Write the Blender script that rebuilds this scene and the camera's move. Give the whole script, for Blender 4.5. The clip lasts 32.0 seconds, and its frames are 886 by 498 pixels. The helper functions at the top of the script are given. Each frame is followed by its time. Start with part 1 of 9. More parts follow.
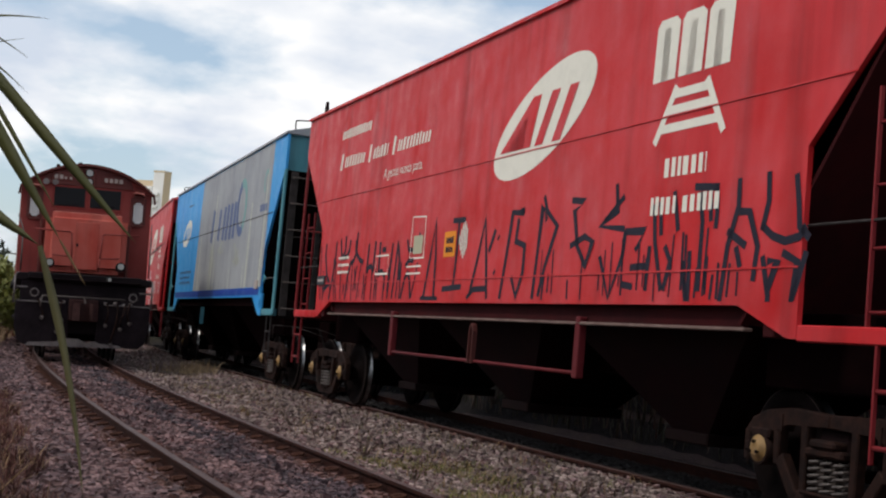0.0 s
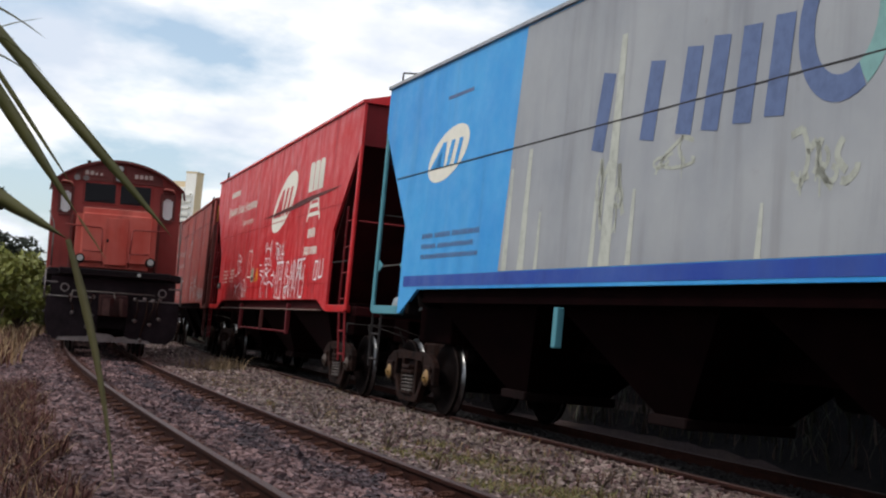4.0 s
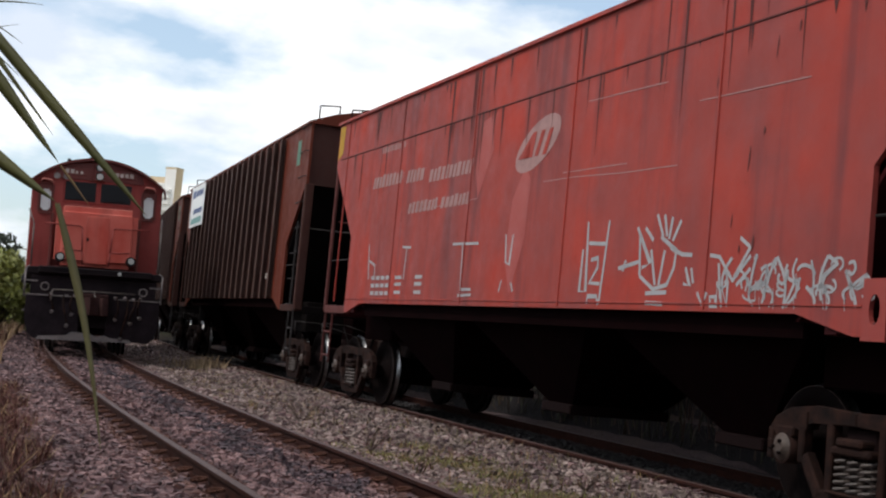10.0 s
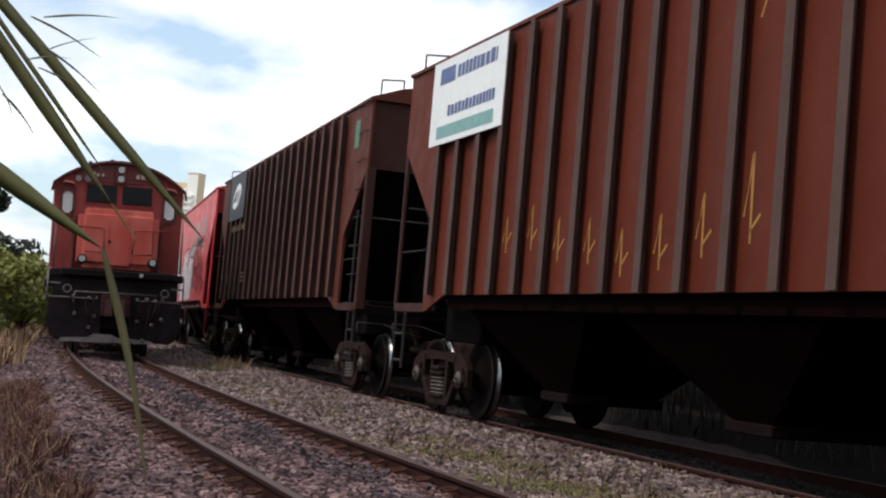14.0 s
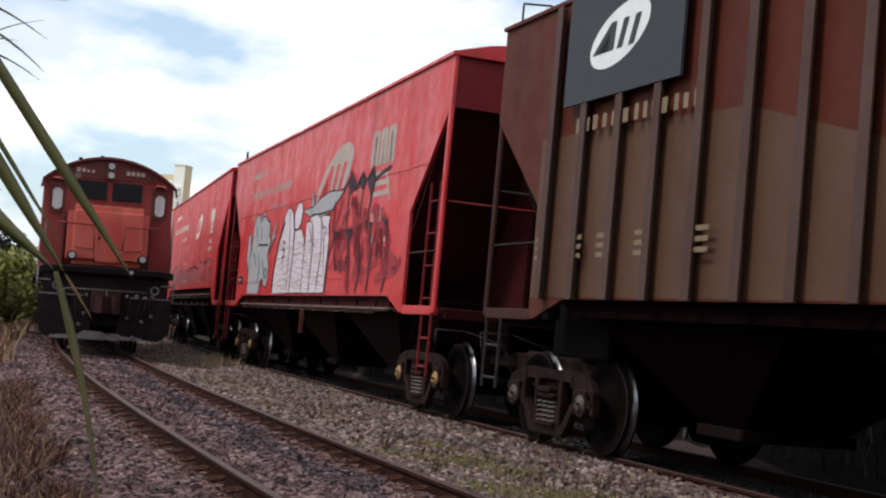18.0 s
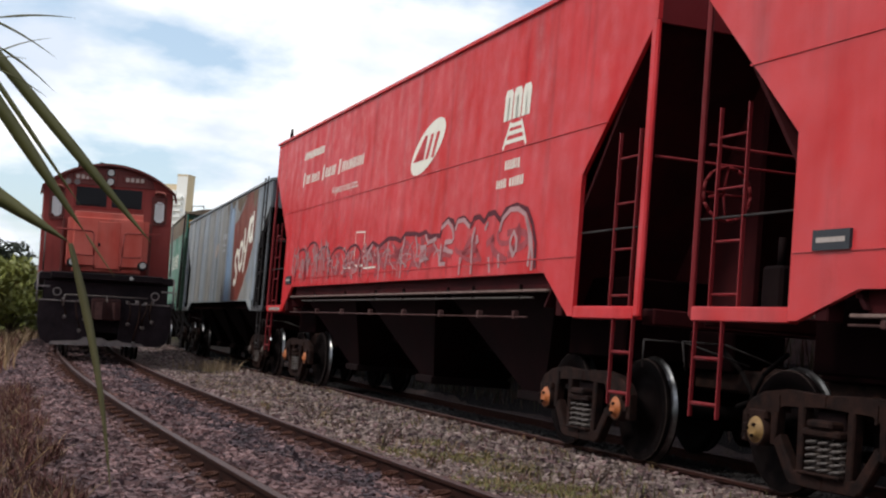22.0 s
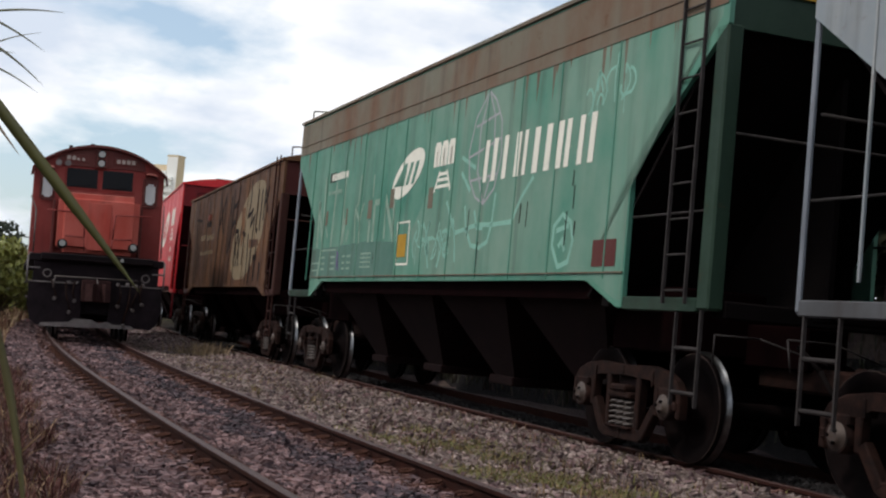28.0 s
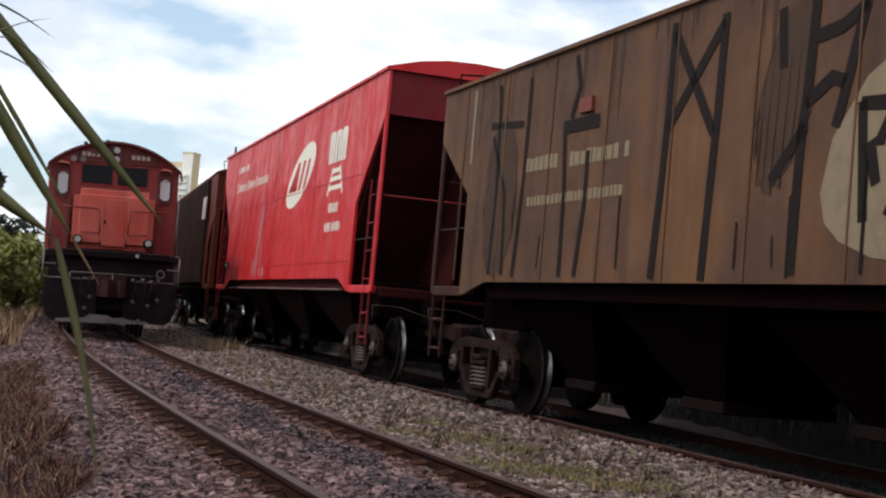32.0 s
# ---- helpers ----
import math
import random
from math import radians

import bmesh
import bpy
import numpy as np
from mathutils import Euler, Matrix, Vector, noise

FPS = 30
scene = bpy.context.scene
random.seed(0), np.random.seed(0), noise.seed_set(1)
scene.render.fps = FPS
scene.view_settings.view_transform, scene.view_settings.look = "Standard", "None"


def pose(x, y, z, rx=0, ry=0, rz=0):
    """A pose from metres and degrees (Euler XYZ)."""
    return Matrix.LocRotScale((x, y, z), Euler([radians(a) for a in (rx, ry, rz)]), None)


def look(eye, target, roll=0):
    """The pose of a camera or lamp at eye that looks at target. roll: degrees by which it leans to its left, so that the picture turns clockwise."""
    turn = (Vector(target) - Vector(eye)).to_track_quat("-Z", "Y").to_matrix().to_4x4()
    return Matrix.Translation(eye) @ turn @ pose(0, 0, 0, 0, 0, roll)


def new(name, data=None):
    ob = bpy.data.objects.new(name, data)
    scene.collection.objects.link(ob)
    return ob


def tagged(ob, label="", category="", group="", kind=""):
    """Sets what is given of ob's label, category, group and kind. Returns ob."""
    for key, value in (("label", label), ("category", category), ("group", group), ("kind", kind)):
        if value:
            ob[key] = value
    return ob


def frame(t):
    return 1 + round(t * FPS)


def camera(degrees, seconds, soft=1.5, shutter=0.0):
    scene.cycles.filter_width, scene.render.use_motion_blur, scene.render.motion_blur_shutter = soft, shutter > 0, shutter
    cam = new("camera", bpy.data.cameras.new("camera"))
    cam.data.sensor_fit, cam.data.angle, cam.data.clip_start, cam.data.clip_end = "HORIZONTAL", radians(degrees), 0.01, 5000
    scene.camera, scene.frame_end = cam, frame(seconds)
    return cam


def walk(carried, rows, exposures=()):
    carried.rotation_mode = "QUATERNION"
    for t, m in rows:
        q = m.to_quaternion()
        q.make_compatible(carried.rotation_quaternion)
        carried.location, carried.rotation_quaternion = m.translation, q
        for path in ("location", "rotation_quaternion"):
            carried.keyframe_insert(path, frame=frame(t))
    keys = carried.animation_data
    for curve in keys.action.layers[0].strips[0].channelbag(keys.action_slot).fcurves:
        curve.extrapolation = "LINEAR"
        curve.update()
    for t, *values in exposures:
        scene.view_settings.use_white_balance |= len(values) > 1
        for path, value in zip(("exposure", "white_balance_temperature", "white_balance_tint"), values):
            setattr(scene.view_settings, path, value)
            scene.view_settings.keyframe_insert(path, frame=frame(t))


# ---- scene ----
# ---------------------------------------------------------------- camera
cam = camera(36.73, 32.0, soft=2.2)


def eye_pose(x, y, z, yaw, pitch, roll):
    return Matrix.Translation((x, y, z)) @ pose(0, 0, 0, 90 + pitch, 0, yaw) @ pose(0, 0, 0, 0, 0, roll)


# seconds, place, heading, tilt and lean of the hand-held camera
EYE_ROWS = [
    (0, -0.045, 0.013, 1.173, -22.56, 4.03, 5.05),
    (0.5, -0.030, 0.007, 1.157, -22.42, 4.07, 5.32),
    (1, -0.041, 0.012, 1.173, -22.13, 3.94, 5.18),
    (1.5, -0.030, 0.007, 1.169, -21.78, 3.91, 5.14),
    (2, -0.022, 0.004, 1.153, -21.45, 4.01, 5.19),
    (2.5, -0.006, 0.001, 1.120, -21.36, 4.12, 5.15),
    (3, 0.039, -0.013, 1.065, -21.30, 4.17, 5.54),
    (3.5, 0.050, -0.016, 1.050, -21.17, 4.06, 5.47),
    (5.5, -0.053, 0.018, 1.134, -21.58, 3.87, 5.02),
    (6, -0.022, 0.007, 1.113, -21.51, 3.94, 4.99),
    (6.5, -0.002, -0.002, 1.127, -21.31, 4.00, 5.23),
    (7, -0.031, 0.008, 1.164, -21.19, 3.91, 5.09),
    (7.5, -0.043, 0.012, 1.155, -21.17, 3.95, 4.80),
    (8, -0.032, 0.008, 1.148, -21.22, 4.07, 4.62),
    (8.5, -0.041, 0.012, 1.152, -21.50, 4.04, 4.95),
    (9, -0.038, 0.010, 1.162, -21.75, 3.91, 5.09),
    (9.5, -0.027, 0.006, 1.156, -21.96, 3.86, 5.14),
    (10, -0.007, -0.000, 1.135, -22.09, 3.91, 5.42),
    (10.5, -0.006, 0.001, 1.121, -22.14, 3.87, 5.34),
    (11, -0.033, 0.010, 1.152, -22.14, 3.66, 5.11),
    (11.5, -0.043, 0.014, 1.161, -22.01, 3.53, 4.90),
    (12, -0.015, 0.006, 1.110, -21.75, 3.66, 5.07),
    (12.5, 0.071, -0.025, 1.064, -21.29, 3.99, 5.00),
    (13, 0.075, -0.025, 1.033, -21.16, 4.16, 4.87),
    (13.5, 0.061, -0.019, 1.026, -21.14, 4.04, 5.00),
    (15.5, 0.025, -0.008, 1.062, -21.07, 3.84, 4.61),
    (16, 0.113, -0.039, 1.036, -20.76, 4.03, 4.84),
    (16.5, 0.028, -0.006, 1.035, -20.95, 4.07, 4.54),
    (17, 0.014, -0.005, 1.083, -21.04, 3.87, 4.68),
    (17.5, -0.018, 0.005, 1.136, -21.28, 3.72, 4.98),
    (18, -0.063, 0.022, 1.149, -21.73, 3.73, 5.27),
    (18.5, -0.005, -0.001, 1.135, -21.94, 3.86, 5.49),
    (19, -0.003, -0.001, 1.122, -22.10, 4.10, 5.45),
    (19.5, -0.039, 0.011, 1.169, -21.94, 3.98, 5.36),
    (20, -0.020, 0.004, 1.158, -21.69, 3.89, 5.27),
    (20.5, -0.042, 0.012, 1.178, -21.73, 3.67, 4.94),
    (21, -0.034, 0.011, 1.135, -21.74, 3.69, 4.65),
    (21.5, -0.007, 0.003, 1.081, -21.66, 3.86, 4.60),
    (22, 0.036, -0.011, 1.052, -21.55, 4.01, 4.63),
    (22.5, 0.048, -0.015, 1.041, -21.68, 4.02, 4.93),
    (23, 0.022, -0.008, 1.069, -21.98, 3.77, 4.93),
    (23.5, -0.005, 0.001, 1.112, -22.27, 3.49, 4.79),
    (24, -0.042, 0.015, 1.155, -22.64, 3.19, 4.66),
    (24.5, -0.037, 0.013, 1.156, -22.83, 3.24, 4.81),
    (25, -0.029, 0.009, 1.159, -22.70, 3.38, 5.06),
    (25.5, -0.001, -0.001, 1.124, -22.29, 3.57, 5.37),
    (27.5, -0.034, 0.012, 1.125, -22.09, 3.29, 4.87),
    (28, -0.001, -0.001, 1.097, -22.05, 3.33, 5.17),
    (28.5, 0.000, -0.001, 1.108, -22.09, 3.25, 5.14),
    (29, -0.024, 0.008, 1.126, -22.23, 3.15, 4.87),
    (29.5, -0.036, 0.013, 1.137, -22.30, 3.02, 4.49),
    (30, -0.033, 0.011, 1.153, -22.24, 2.85, 4.41),
    (30.5, -0.001, -0.002, 1.131, -22.04, 2.90, 4.84),
    (31, 0.012, -0.005, 1.095, -21.78, 3.09, 5.23),
    (31.5, 0.048, -0.016, 1.039, -21.58, 3.31, 5.42),
    (32, 0.022, -0.007, 1.061, -21.42, 3.13, 5.10),
]
walk(cam, [(t, eye_pose(*r)) for t, *r in EYE_ROWS],
     exposures=[(0, -0.18), (3, -0.06), (6, 0.0), (9, 0.06), (12, 0.16), (16, 0.24), (19, 0.13), (25, 0.06), (28, -0.06), (30, 0.0), (32, 0.12)])

# metres that the train has rolled at each full second
ROLLED = [0.00, 5.45, 10.94, 16.46, 22.02, 27.61, 33.26, 38.91, 44.55, 50.16, 55.77, 61.39, 67.02, 72.68, 78.41, 84.15, 89.93, 95.79, 101.70, 107.68, 113.69, 119.74, 125.80, 131.90, 137.99, 144.10, 150.20, 156.30, 162.40, 168.49, 174.57, 180.63, 186.69]

# ---------------------------------------------------------------- light
SUN_EL, SUN_AZ = radians(50), radians(266)     # height; turned from +y towards +x

world = bpy.data.worlds.new("sky")
scene.world = world
world.use_nodes = True
wn, wl = world.node_tree.nodes, world.node_tree.links
wn.clear()
w_out = wn.new("ShaderNodeOutputWorld")
w_bg = wn.new("ShaderNodeBackground")
w_sky = wn.new("ShaderNodeTexSky")
w_sky.sky_type = "NISHITA"
w_sky.sun_disc = False
w_sky.sun_elevation, w_sky.sun_rotation = SUN_EL, SUN_AZ
w_sky.air_density, w_sky.dust_density = 1.0, 1.5
w_tc = wn.new("ShaderNodeTexCoord")
# clouds lie on a flat layer: direction divided by its height
w_sep = wn.new("ShaderNodeSeparateXYZ")
wl.new(w_tc.outputs["Generated"], w_sep.inputs[0])
w_den = wn.new("ShaderNodeMath")
w_den.operation = "ADD"
w_den.inputs[1].default_value = 0.30
wl.new(w_sep.outputs["Z"], w_den.inputs[0])
w_max = wn.new("ShaderNodeMath")
w_max.operation = "MAXIMUM"
w_max.inputs[1].default_value = 0.05
wl.new(w_den.outputs[0], w_max.inputs[0])
w_div = wn.new("ShaderNodeVectorMath")
w_div.operation = "DIVIDE"
w_cmb = wn.new("ShaderNodeCombineXYZ")
for i in range(3):
    wl.new(w_max.outputs[0], w_cmb.inputs[i])
wl.new(w_tc.outputs["Generated"], w_div.inputs[0])
wl.new(w_cmb.outputs[0], w_div.inputs[1])
w_map = wn.new("ShaderNodeMapping")
w_map.inputs["Location"].default_value = (0.35, 0.2, 0.0)
w_map.inputs["Scale"].default_value = (1.0, 1.0, 0.0)
wl.new(w_div.outputs[0], w_map.inputs[0])
w_n1 = wn.new("ShaderNodeTexNoise")
w_n1.inputs["Scale"].default_value = 2.3
w_n1.inputs["Detail"].default_value = 7
w_n1.inputs["Roughness"].default_value = 0.52
wl.new(w_map.outputs[0], w_n1.inputs["Vector"])
w_ramp = wn.new("ShaderNodeValToRGB")
w_ramp.color_ramp.elements[0].position, w_ramp.color_ramp.elements[0].color = 0.40, (0, 0, 0, 1)
w_ramp.color_ramp.elements[1].position, w_ramp.color_ramp.elements[1].color = 0.53, (1, 1, 1, 1)
wl.new(w_n1.outputs["Fac"], w_ramp.inputs[0])
w_n2 = wn.new("ShaderNodeTexNoise")
w_n2.inputs["Scale"].default_value = 3.4
w_n2.inputs["Detail"].default_value = 5
wl.new(w_map.outputs[0], w_n2.inputs["Vector"])
w_cl = wn.new("ShaderNodeValToRGB")
w_cl.color_ramp.elements[0].position, w_cl.color_ramp.elements[0].color = 0.36, (7.4, 8.2, 9.5, 1)
w_cl.color_ramp.elements[1].position, w_cl.color_ramp.elements[1].color = 0.56, (11.6, 11.6, 11.7, 1)
wl.new(w_n2.outputs["Fac"], w_cl.inputs[0])
w_mul = wn.new("ShaderNodeMix")
w_mul.data_type = "RGBA"
wl.new(w_ramp.outputs[0], w_mul.inputs["Factor"])
w_tint = wn.new("ShaderNodeMix")
w_tint.data_type = "RGBA"
w_tint.blend_type = "ADD"
w_tint.inputs["Factor"].default_value = 1.0
w_tint.inputs["B"].default_value = (2.6, 3.2, 3.7, 1)
wl.new(w_sky.outputs[0], w_tint.inputs["A"])
wl.new(w_tint.outputs["Result"], w_mul.inputs["A"])
wl.new(w_cl.outputs[0], w_mul.inputs["B"])
wl.new(w_mul.outputs["Result"], w_bg.inputs["Color"])
w_bg.inputs["Strength"].default_value = 0.1
wl.new(w_bg.outputs[0], w_out.inputs[0])

sun = new("sun", bpy.data.lights.new("sun", "SUN"))
sun.data.energy, sun.data.angle, sun.data.color = 1.9, radians(9), (1.0, 0.95, 0.87)
_dir = Vector((math.sin(SUN_AZ) * math.cos(SUN_EL), math.cos(SUN_AZ) * math.cos(SUN_EL), math.sin(SUN_EL)))
sun.matrix_world = look(_dir * 60, (0, 0, 0))
scene.view_settings.exposure = 0.0

# ---------------------------------------------------------------- materials


def _nodes(name):
    m = bpy.data.materials.new(name)
    m.use_nodes = True
    n, l = m.node_tree.nodes, m.node_tree.links
    return m, n, l, n["Principled BSDF"]


def _coords(n, l, scale, spread=40.0):
    """Object coordinates, shifted by a number of each object's own."""
    tc = n.new("ShaderNodeTexCoord")
    oi = n.new("ShaderNodeObjectInfo")
    mu = n.new("ShaderNodeMath")
    mu.operation = "MULTIPLY"
    mu.inputs[1].default_value = spread
    l.new(oi.outputs["Random"], mu.inputs[0])
    ad = n.new("ShaderNodeVectorMath")
    l.new(tc.outputs["Object"], ad.inputs[0])
    l.new(mu.outputs[0], ad.inputs[1])
    mp = n.new("ShaderNodeMapping")
    mp.inputs["Scale"].default_value = scale
    l.new(ad.outputs[0], mp.inputs[0])
    return mp.outputs[0]


def _noise(n, l, vec, scale, detail=5, rough=0.55):
    t = n.new("ShaderNodeTexNoise")
    t.inputs["Scale"].default_value, t.inputs["Detail"].default_value, t.inputs["Roughness"].default_value = scale, detail, rough
    l.new(vec, t.inputs["Vector"])
    return t.outputs["Fac"]


def _ramp(n, l, fac, a, b, ca=(0, 0, 0, 1), cb=(1, 1, 1, 1)):
    r = n.new("ShaderNodeValToRGB")
    r.color_ramp.elements[0].position, r.color_ramp.elements[1].position = a, b
    r.color_ramp.elements[0].color, r.color_ramp.elements[1].color = ca, cb
    l.new(fac, r.inputs[0])
    return r.outputs[0]


def _mix(n, l, fac, a, b, amount=1.0):
    x = n.new("ShaderNodeMix")
    x.data_type = "RGBA"
    if amount != 1.0:
        mu = n.new("ShaderNodeMath")
        mu.operation = "MULTIPLY"
        mu.inputs[1].default_value = amount
        l.new(fac, mu.inputs[0])
        fac = mu.outputs[0]
    l.new(fac, x.inputs["Factor"])
    for sock, v in (("A", a), ("B", b)):
        if isinstance(v, tuple):
            x.inputs[sock].default_value = (*v[:3], 1)
        else:
            l.new(v, x.inputs[sock])
    return x.outputs["Result"]


def _bump(n, l, h, bsdf, strength, dist):
    b = n.new("ShaderNodeBump")
    b.inputs["Strength"].default_value, b.inputs["Distance"].default_value = strength, dist
    l.new(h, b.inputs["Height"])
    l.new(b.outputs[0], bsdf.inputs["Normal"])


def paint(name, col, fade, rust=0.2, streak=0.5, rough=0.5, grime=0.4, dark=(0.03, 0.015, 0.012), spec=0.26, dent=0.045):
    """Weathered wagon paint: faded patches, runs of dirt down the plate, rust."""
    m, n, l, b = _nodes(name)
    v = _coords(n, l, (1, 1, 1))
    runs = _coords(n, l, (2.6, 2.6, 0.22))
    soft = _coords(n, l, (1.0, 1.0, 0.45))
    c = _mix(n, l, _ramp(n, l, _noise(n, l, v, 0.7), 0.35, 0.68), col, fade)
    c = _mix(n, l, _ramp(n, l, _noise(n, l, runs, 0.9, 4, 0.5), 0.42, 0.75), c, fade, streak)
    c = _mix(n, l, _ramp(n, l, _noise(n, l, runs, 1.1, 5, 0.55), 0.52, 0.8), c, dark, grime)
    spots = _noise(n, l, v, 3.2, 9, 0.72)
    c = _mix(n, l, _ramp(n, l, spots, 0.62, 0.72), c, (0.11, 0.038, 0.018), rust)
    l.new(c, b.inputs["Base Color"])
    l.new(_ramp(n, l, spots, 0.3, 0.8, (rough - 0.08,) * 3 + (1,), (min(rough + 0.25, 1),) * 3 + (1,)), b.inputs["Roughness"])
    b.inputs["Specular IOR Level"].default_value = spec
    wave = n.new("ShaderNodeMath")
    wave.operation = "ADD"
    l.new(_noise(n, l, v, 0.8, 2), wave.inputs[0])
    l.new(_noise(n, l, soft, 1.3, 1.5), wave.inputs[1])
    _bump(n, l, wave.outputs[0], b, 0.7, dent)
    return m


def rough_stuff(name, a, bcol, scale=3.0, rough=0.85, metal=0.0, bump=0.5, dist=0.01, island=False, spec=0.5):
    m, n, l, b = _nodes(name)
    v = _coords(n, l, (1, 1, 1))
    c = _mix(n, l, _ramp(n, l, _noise(n, l, v, scale, 8, 0.65), 0.32, 0.7), a, bcol)
    if island:
        g = n.new("ShaderNodeNewGeometry")
        c = _mix(n, l, g.outputs["Random Per Island"], c, tuple(x * 0.35 for x in a[:3]), 0.75)
    l.new(c, b.inputs["Base Color"])
    b.inputs["Roughness"].default_value, b.inputs["Metallic"].default_value = rough, metal
    b.inputs["Specular IOR Level"].default_value = spec
    _bump(n, l, _noise(n, l, v, scale * 7, 6, 0.7), b, bump, dist)
    return m


def plain(name, col, rough=0.6, metal=0.0, worn=0.25):
    """Stencilled or sprayed paint, worn through in places."""
    m, n, l, b = _nodes(name)
    v = _coords(n, l, (1, 1, 1))
    c = _mix(n, l, _ramp(n, l, _noise(n, l, v, 5.0, 8, 0.7), 0.45, 0.75), col, tuple(x * 0.55 for x in col), worn)
    l.new(c, b.inputs["Base Color"])
    b.inputs["Roughness"].default_value, b.inputs["Metallic"].default_value = rough, metal
    b.inputs["Specular IOR Level"].default_value = 0.1
    return m


RED = paint("red_wagon_paint", (0.49, 0.0032, 0.0042), (0.53, 0.033, 0.040), 0.10, 0.7, 0.42, 0.7, (0.20, 0.005, 0.006), 0.24, 0.15)
RED_FADED = paint("faded_red_wagon_paint", (0.48, 0.010, 0.011), (0.52, 0.048, 0.053), 0.12, 0.65, 0.40, 0.5, (0.17, 0.012, 0.015), 0.36, 0.12)
# Sooty red hoppers, darkened further so the shade below the body is in the colour.
HOPPER_RED = rough_stuff("shaded_sooty_red_hopper", (0.011, 0.0014, 0.002), (0.005, 0.0009, 0.0012), 1.5, 0.85, spec=0.08)
GREEN_DARK = paint("dark_green_post_paint", (0.008, 0.024, 0.014), (0.018, 0.040, 0.025), 0.4, 0.5, 0.6, 0.5)
RED_DARK = paint("dull_red_wagon_paint", (0.36, 0.034, 0.018), (0.21, 0.046, 0.042), 0.3, 0.75, 0.6, 0.9, (0.070, 0.026, 0.032), dent=0.07)
# Deeper red than the flanks, for ladders, far posts and end plates.
MAROON = paint("deep_red_fittings", (0.14, 0.005, 0.008), (0.19, 0.012, 0.016), 0.3, 0.4, 0.6, 0.3)
DULL_BROWN = paint("dull_brown_post_paint", (0.034, 0.010, 0.007), (0.046, 0.015, 0.011), 0.4, 0.5, 0.75, 0.4, spec=0.25)
PILOT = rough_stuff("scuffed_black_pilot_steel", (0.005, 0.003, 0.004), (0.019, 0.012, 0.015), 4.0, 0.8, spec=0.12)
# Bracket red with the shade under the sill mixed into the colour.
HANGER_RED = paint("shaded_bracket_red", (0.085, 0.004, 0.008), (0.12, 0.010, 0.014), 0.3, 0.4, 0.65, 0.4)
FAINT = plain("nearly_worn_off_lettering", (0.34, 0.20, 0.19), 0.7, 0, 0.8)
DULL_MAROON = paint("dull_maroon_paint", (0.068, 0.014, 0.013), (0.098, 0.026, 0.022), 0.4, 0.5, 0.65, 0.4)
RIB = paint("dusty_brown_rib_paint", (0.060, 0.030, 0.024), (0.080, 0.045, 0.037), 0.4, 0.45, 0.7, 0.4)
DARK_STEEL = rough_stuff("dark_ladder_steel", (0.022, 0.018, 0.018), (0.05, 0.043, 0.042), 5.0, 0.7, spec=0.12)
PALE_POST = paint("pale_chipped_post_paint", (0.27, 0.29, 0.33), (0.12, 0.13, 0.15), 0.5, 0.4, 0.55, 0.3)
GRIMY_POST = paint("grimy_grey_post_paint", (0.11, 0.115, 0.125), (0.05, 0.048, 0.05), 0.6, 0.6, 0.65, 0.7)
MILKY_GREEN = paint("milky_green_paint", (0.075, 0.215, 0.155), (0.18, 0.275, 0.215), 0.3, 0.8, 0.65, 0.7, (0.05, 0.05, 0.04))
DUSTY_BLUE = paint("dusty_blue_paint", (0.205, 0.245, 0.295), (0.285, 0.305, 0.325), 0.4, 0.8, 0.6, 0.8, (0.06, 0.045, 0.035))
FIELD = paint("dull_green_grey_paint", (0.06, 0.15, 0.115), (0.10, 0.18, 0.145), 0.3, 0.6, 0.65, 0.6)
TAN_STRIP = paint("tan_grey_paint", (0.205, 0.205, 0.20), (0.285, 0.28, 0.265), 0.5, 0.85, 0.65, 0.8, (0.06, 0.045, 0.035))
BROWN = paint("brown_wagon_paint", (0.090, 0.0155, 0.0070), (0.108, 0.0225, 0.0115), 0.4, 0.5, 0.6, 0.35, spec=0.15)
BLUE = paint("sky_blue_wagon_paint", (0.02, 0.25, 0.62), (0.05, 0.33, 0.68), 0.1, 0.4, 0.45, 0.15)
GREY_PANEL = paint("weathered_grey_paint", (0.250, 0.262, 0.288), (0.335, 0.345, 0.36), 0.15, 0.7, 0.6, 0.3)
TEAL = paint("blue_green_wagon_paint", (0.045, 0.19, 0.24), (0.10, 0.28, 0.33), 0.4, 0.4, 0.6, 0.45)
DEEP_BLUE = paint("deep_blue_paint", (0.01, 0.045, 0.30), (0.03, 0.08, 0.33), 0.1, 0.3, 0.5, 0.3)
GREEN = paint("green_wagon_paint", (0.038, 0.180, 0.124), (0.115, 0.245, 0.180), 0.3, 0.8, 0.55, 0.6, (0.05, 0.075, 0.055))
GREY_BLUE = paint("grey_blue_wagon_paint", (0.185, 0.22, 0.255), (0.30, 0.305, 0.30), 0.45, 0.8, 0.65, 0.85, (0.06, 0.045, 0.035))
PALE_BLUE = paint("pale_blue_paint", (0.18, 0.28, 0.43), (0.27, 0.34, 0.42), 0.35, 0.7, 0.6, 0.4)
BROWN_RED = paint("brown_red_paint", (0.17, 0.032, 0.022), (0.19, 0.055, 0.037), 0.4, 0.5, 0.6, 0.5)
TAN = paint("tan_wagon_paint", (0.150, 0.067, 0.026), (0.060, 0.029, 0.020), 0.4, 0.85, 0.68, 0.95)
BROWN_DEEP = paint("deep_brown_wagon_paint", (0.072, 0.0150, 0.0085), (0.088, 0.0225, 0.0130), 0.4, 0.5, 0.6, 0.4, spec=0.15)
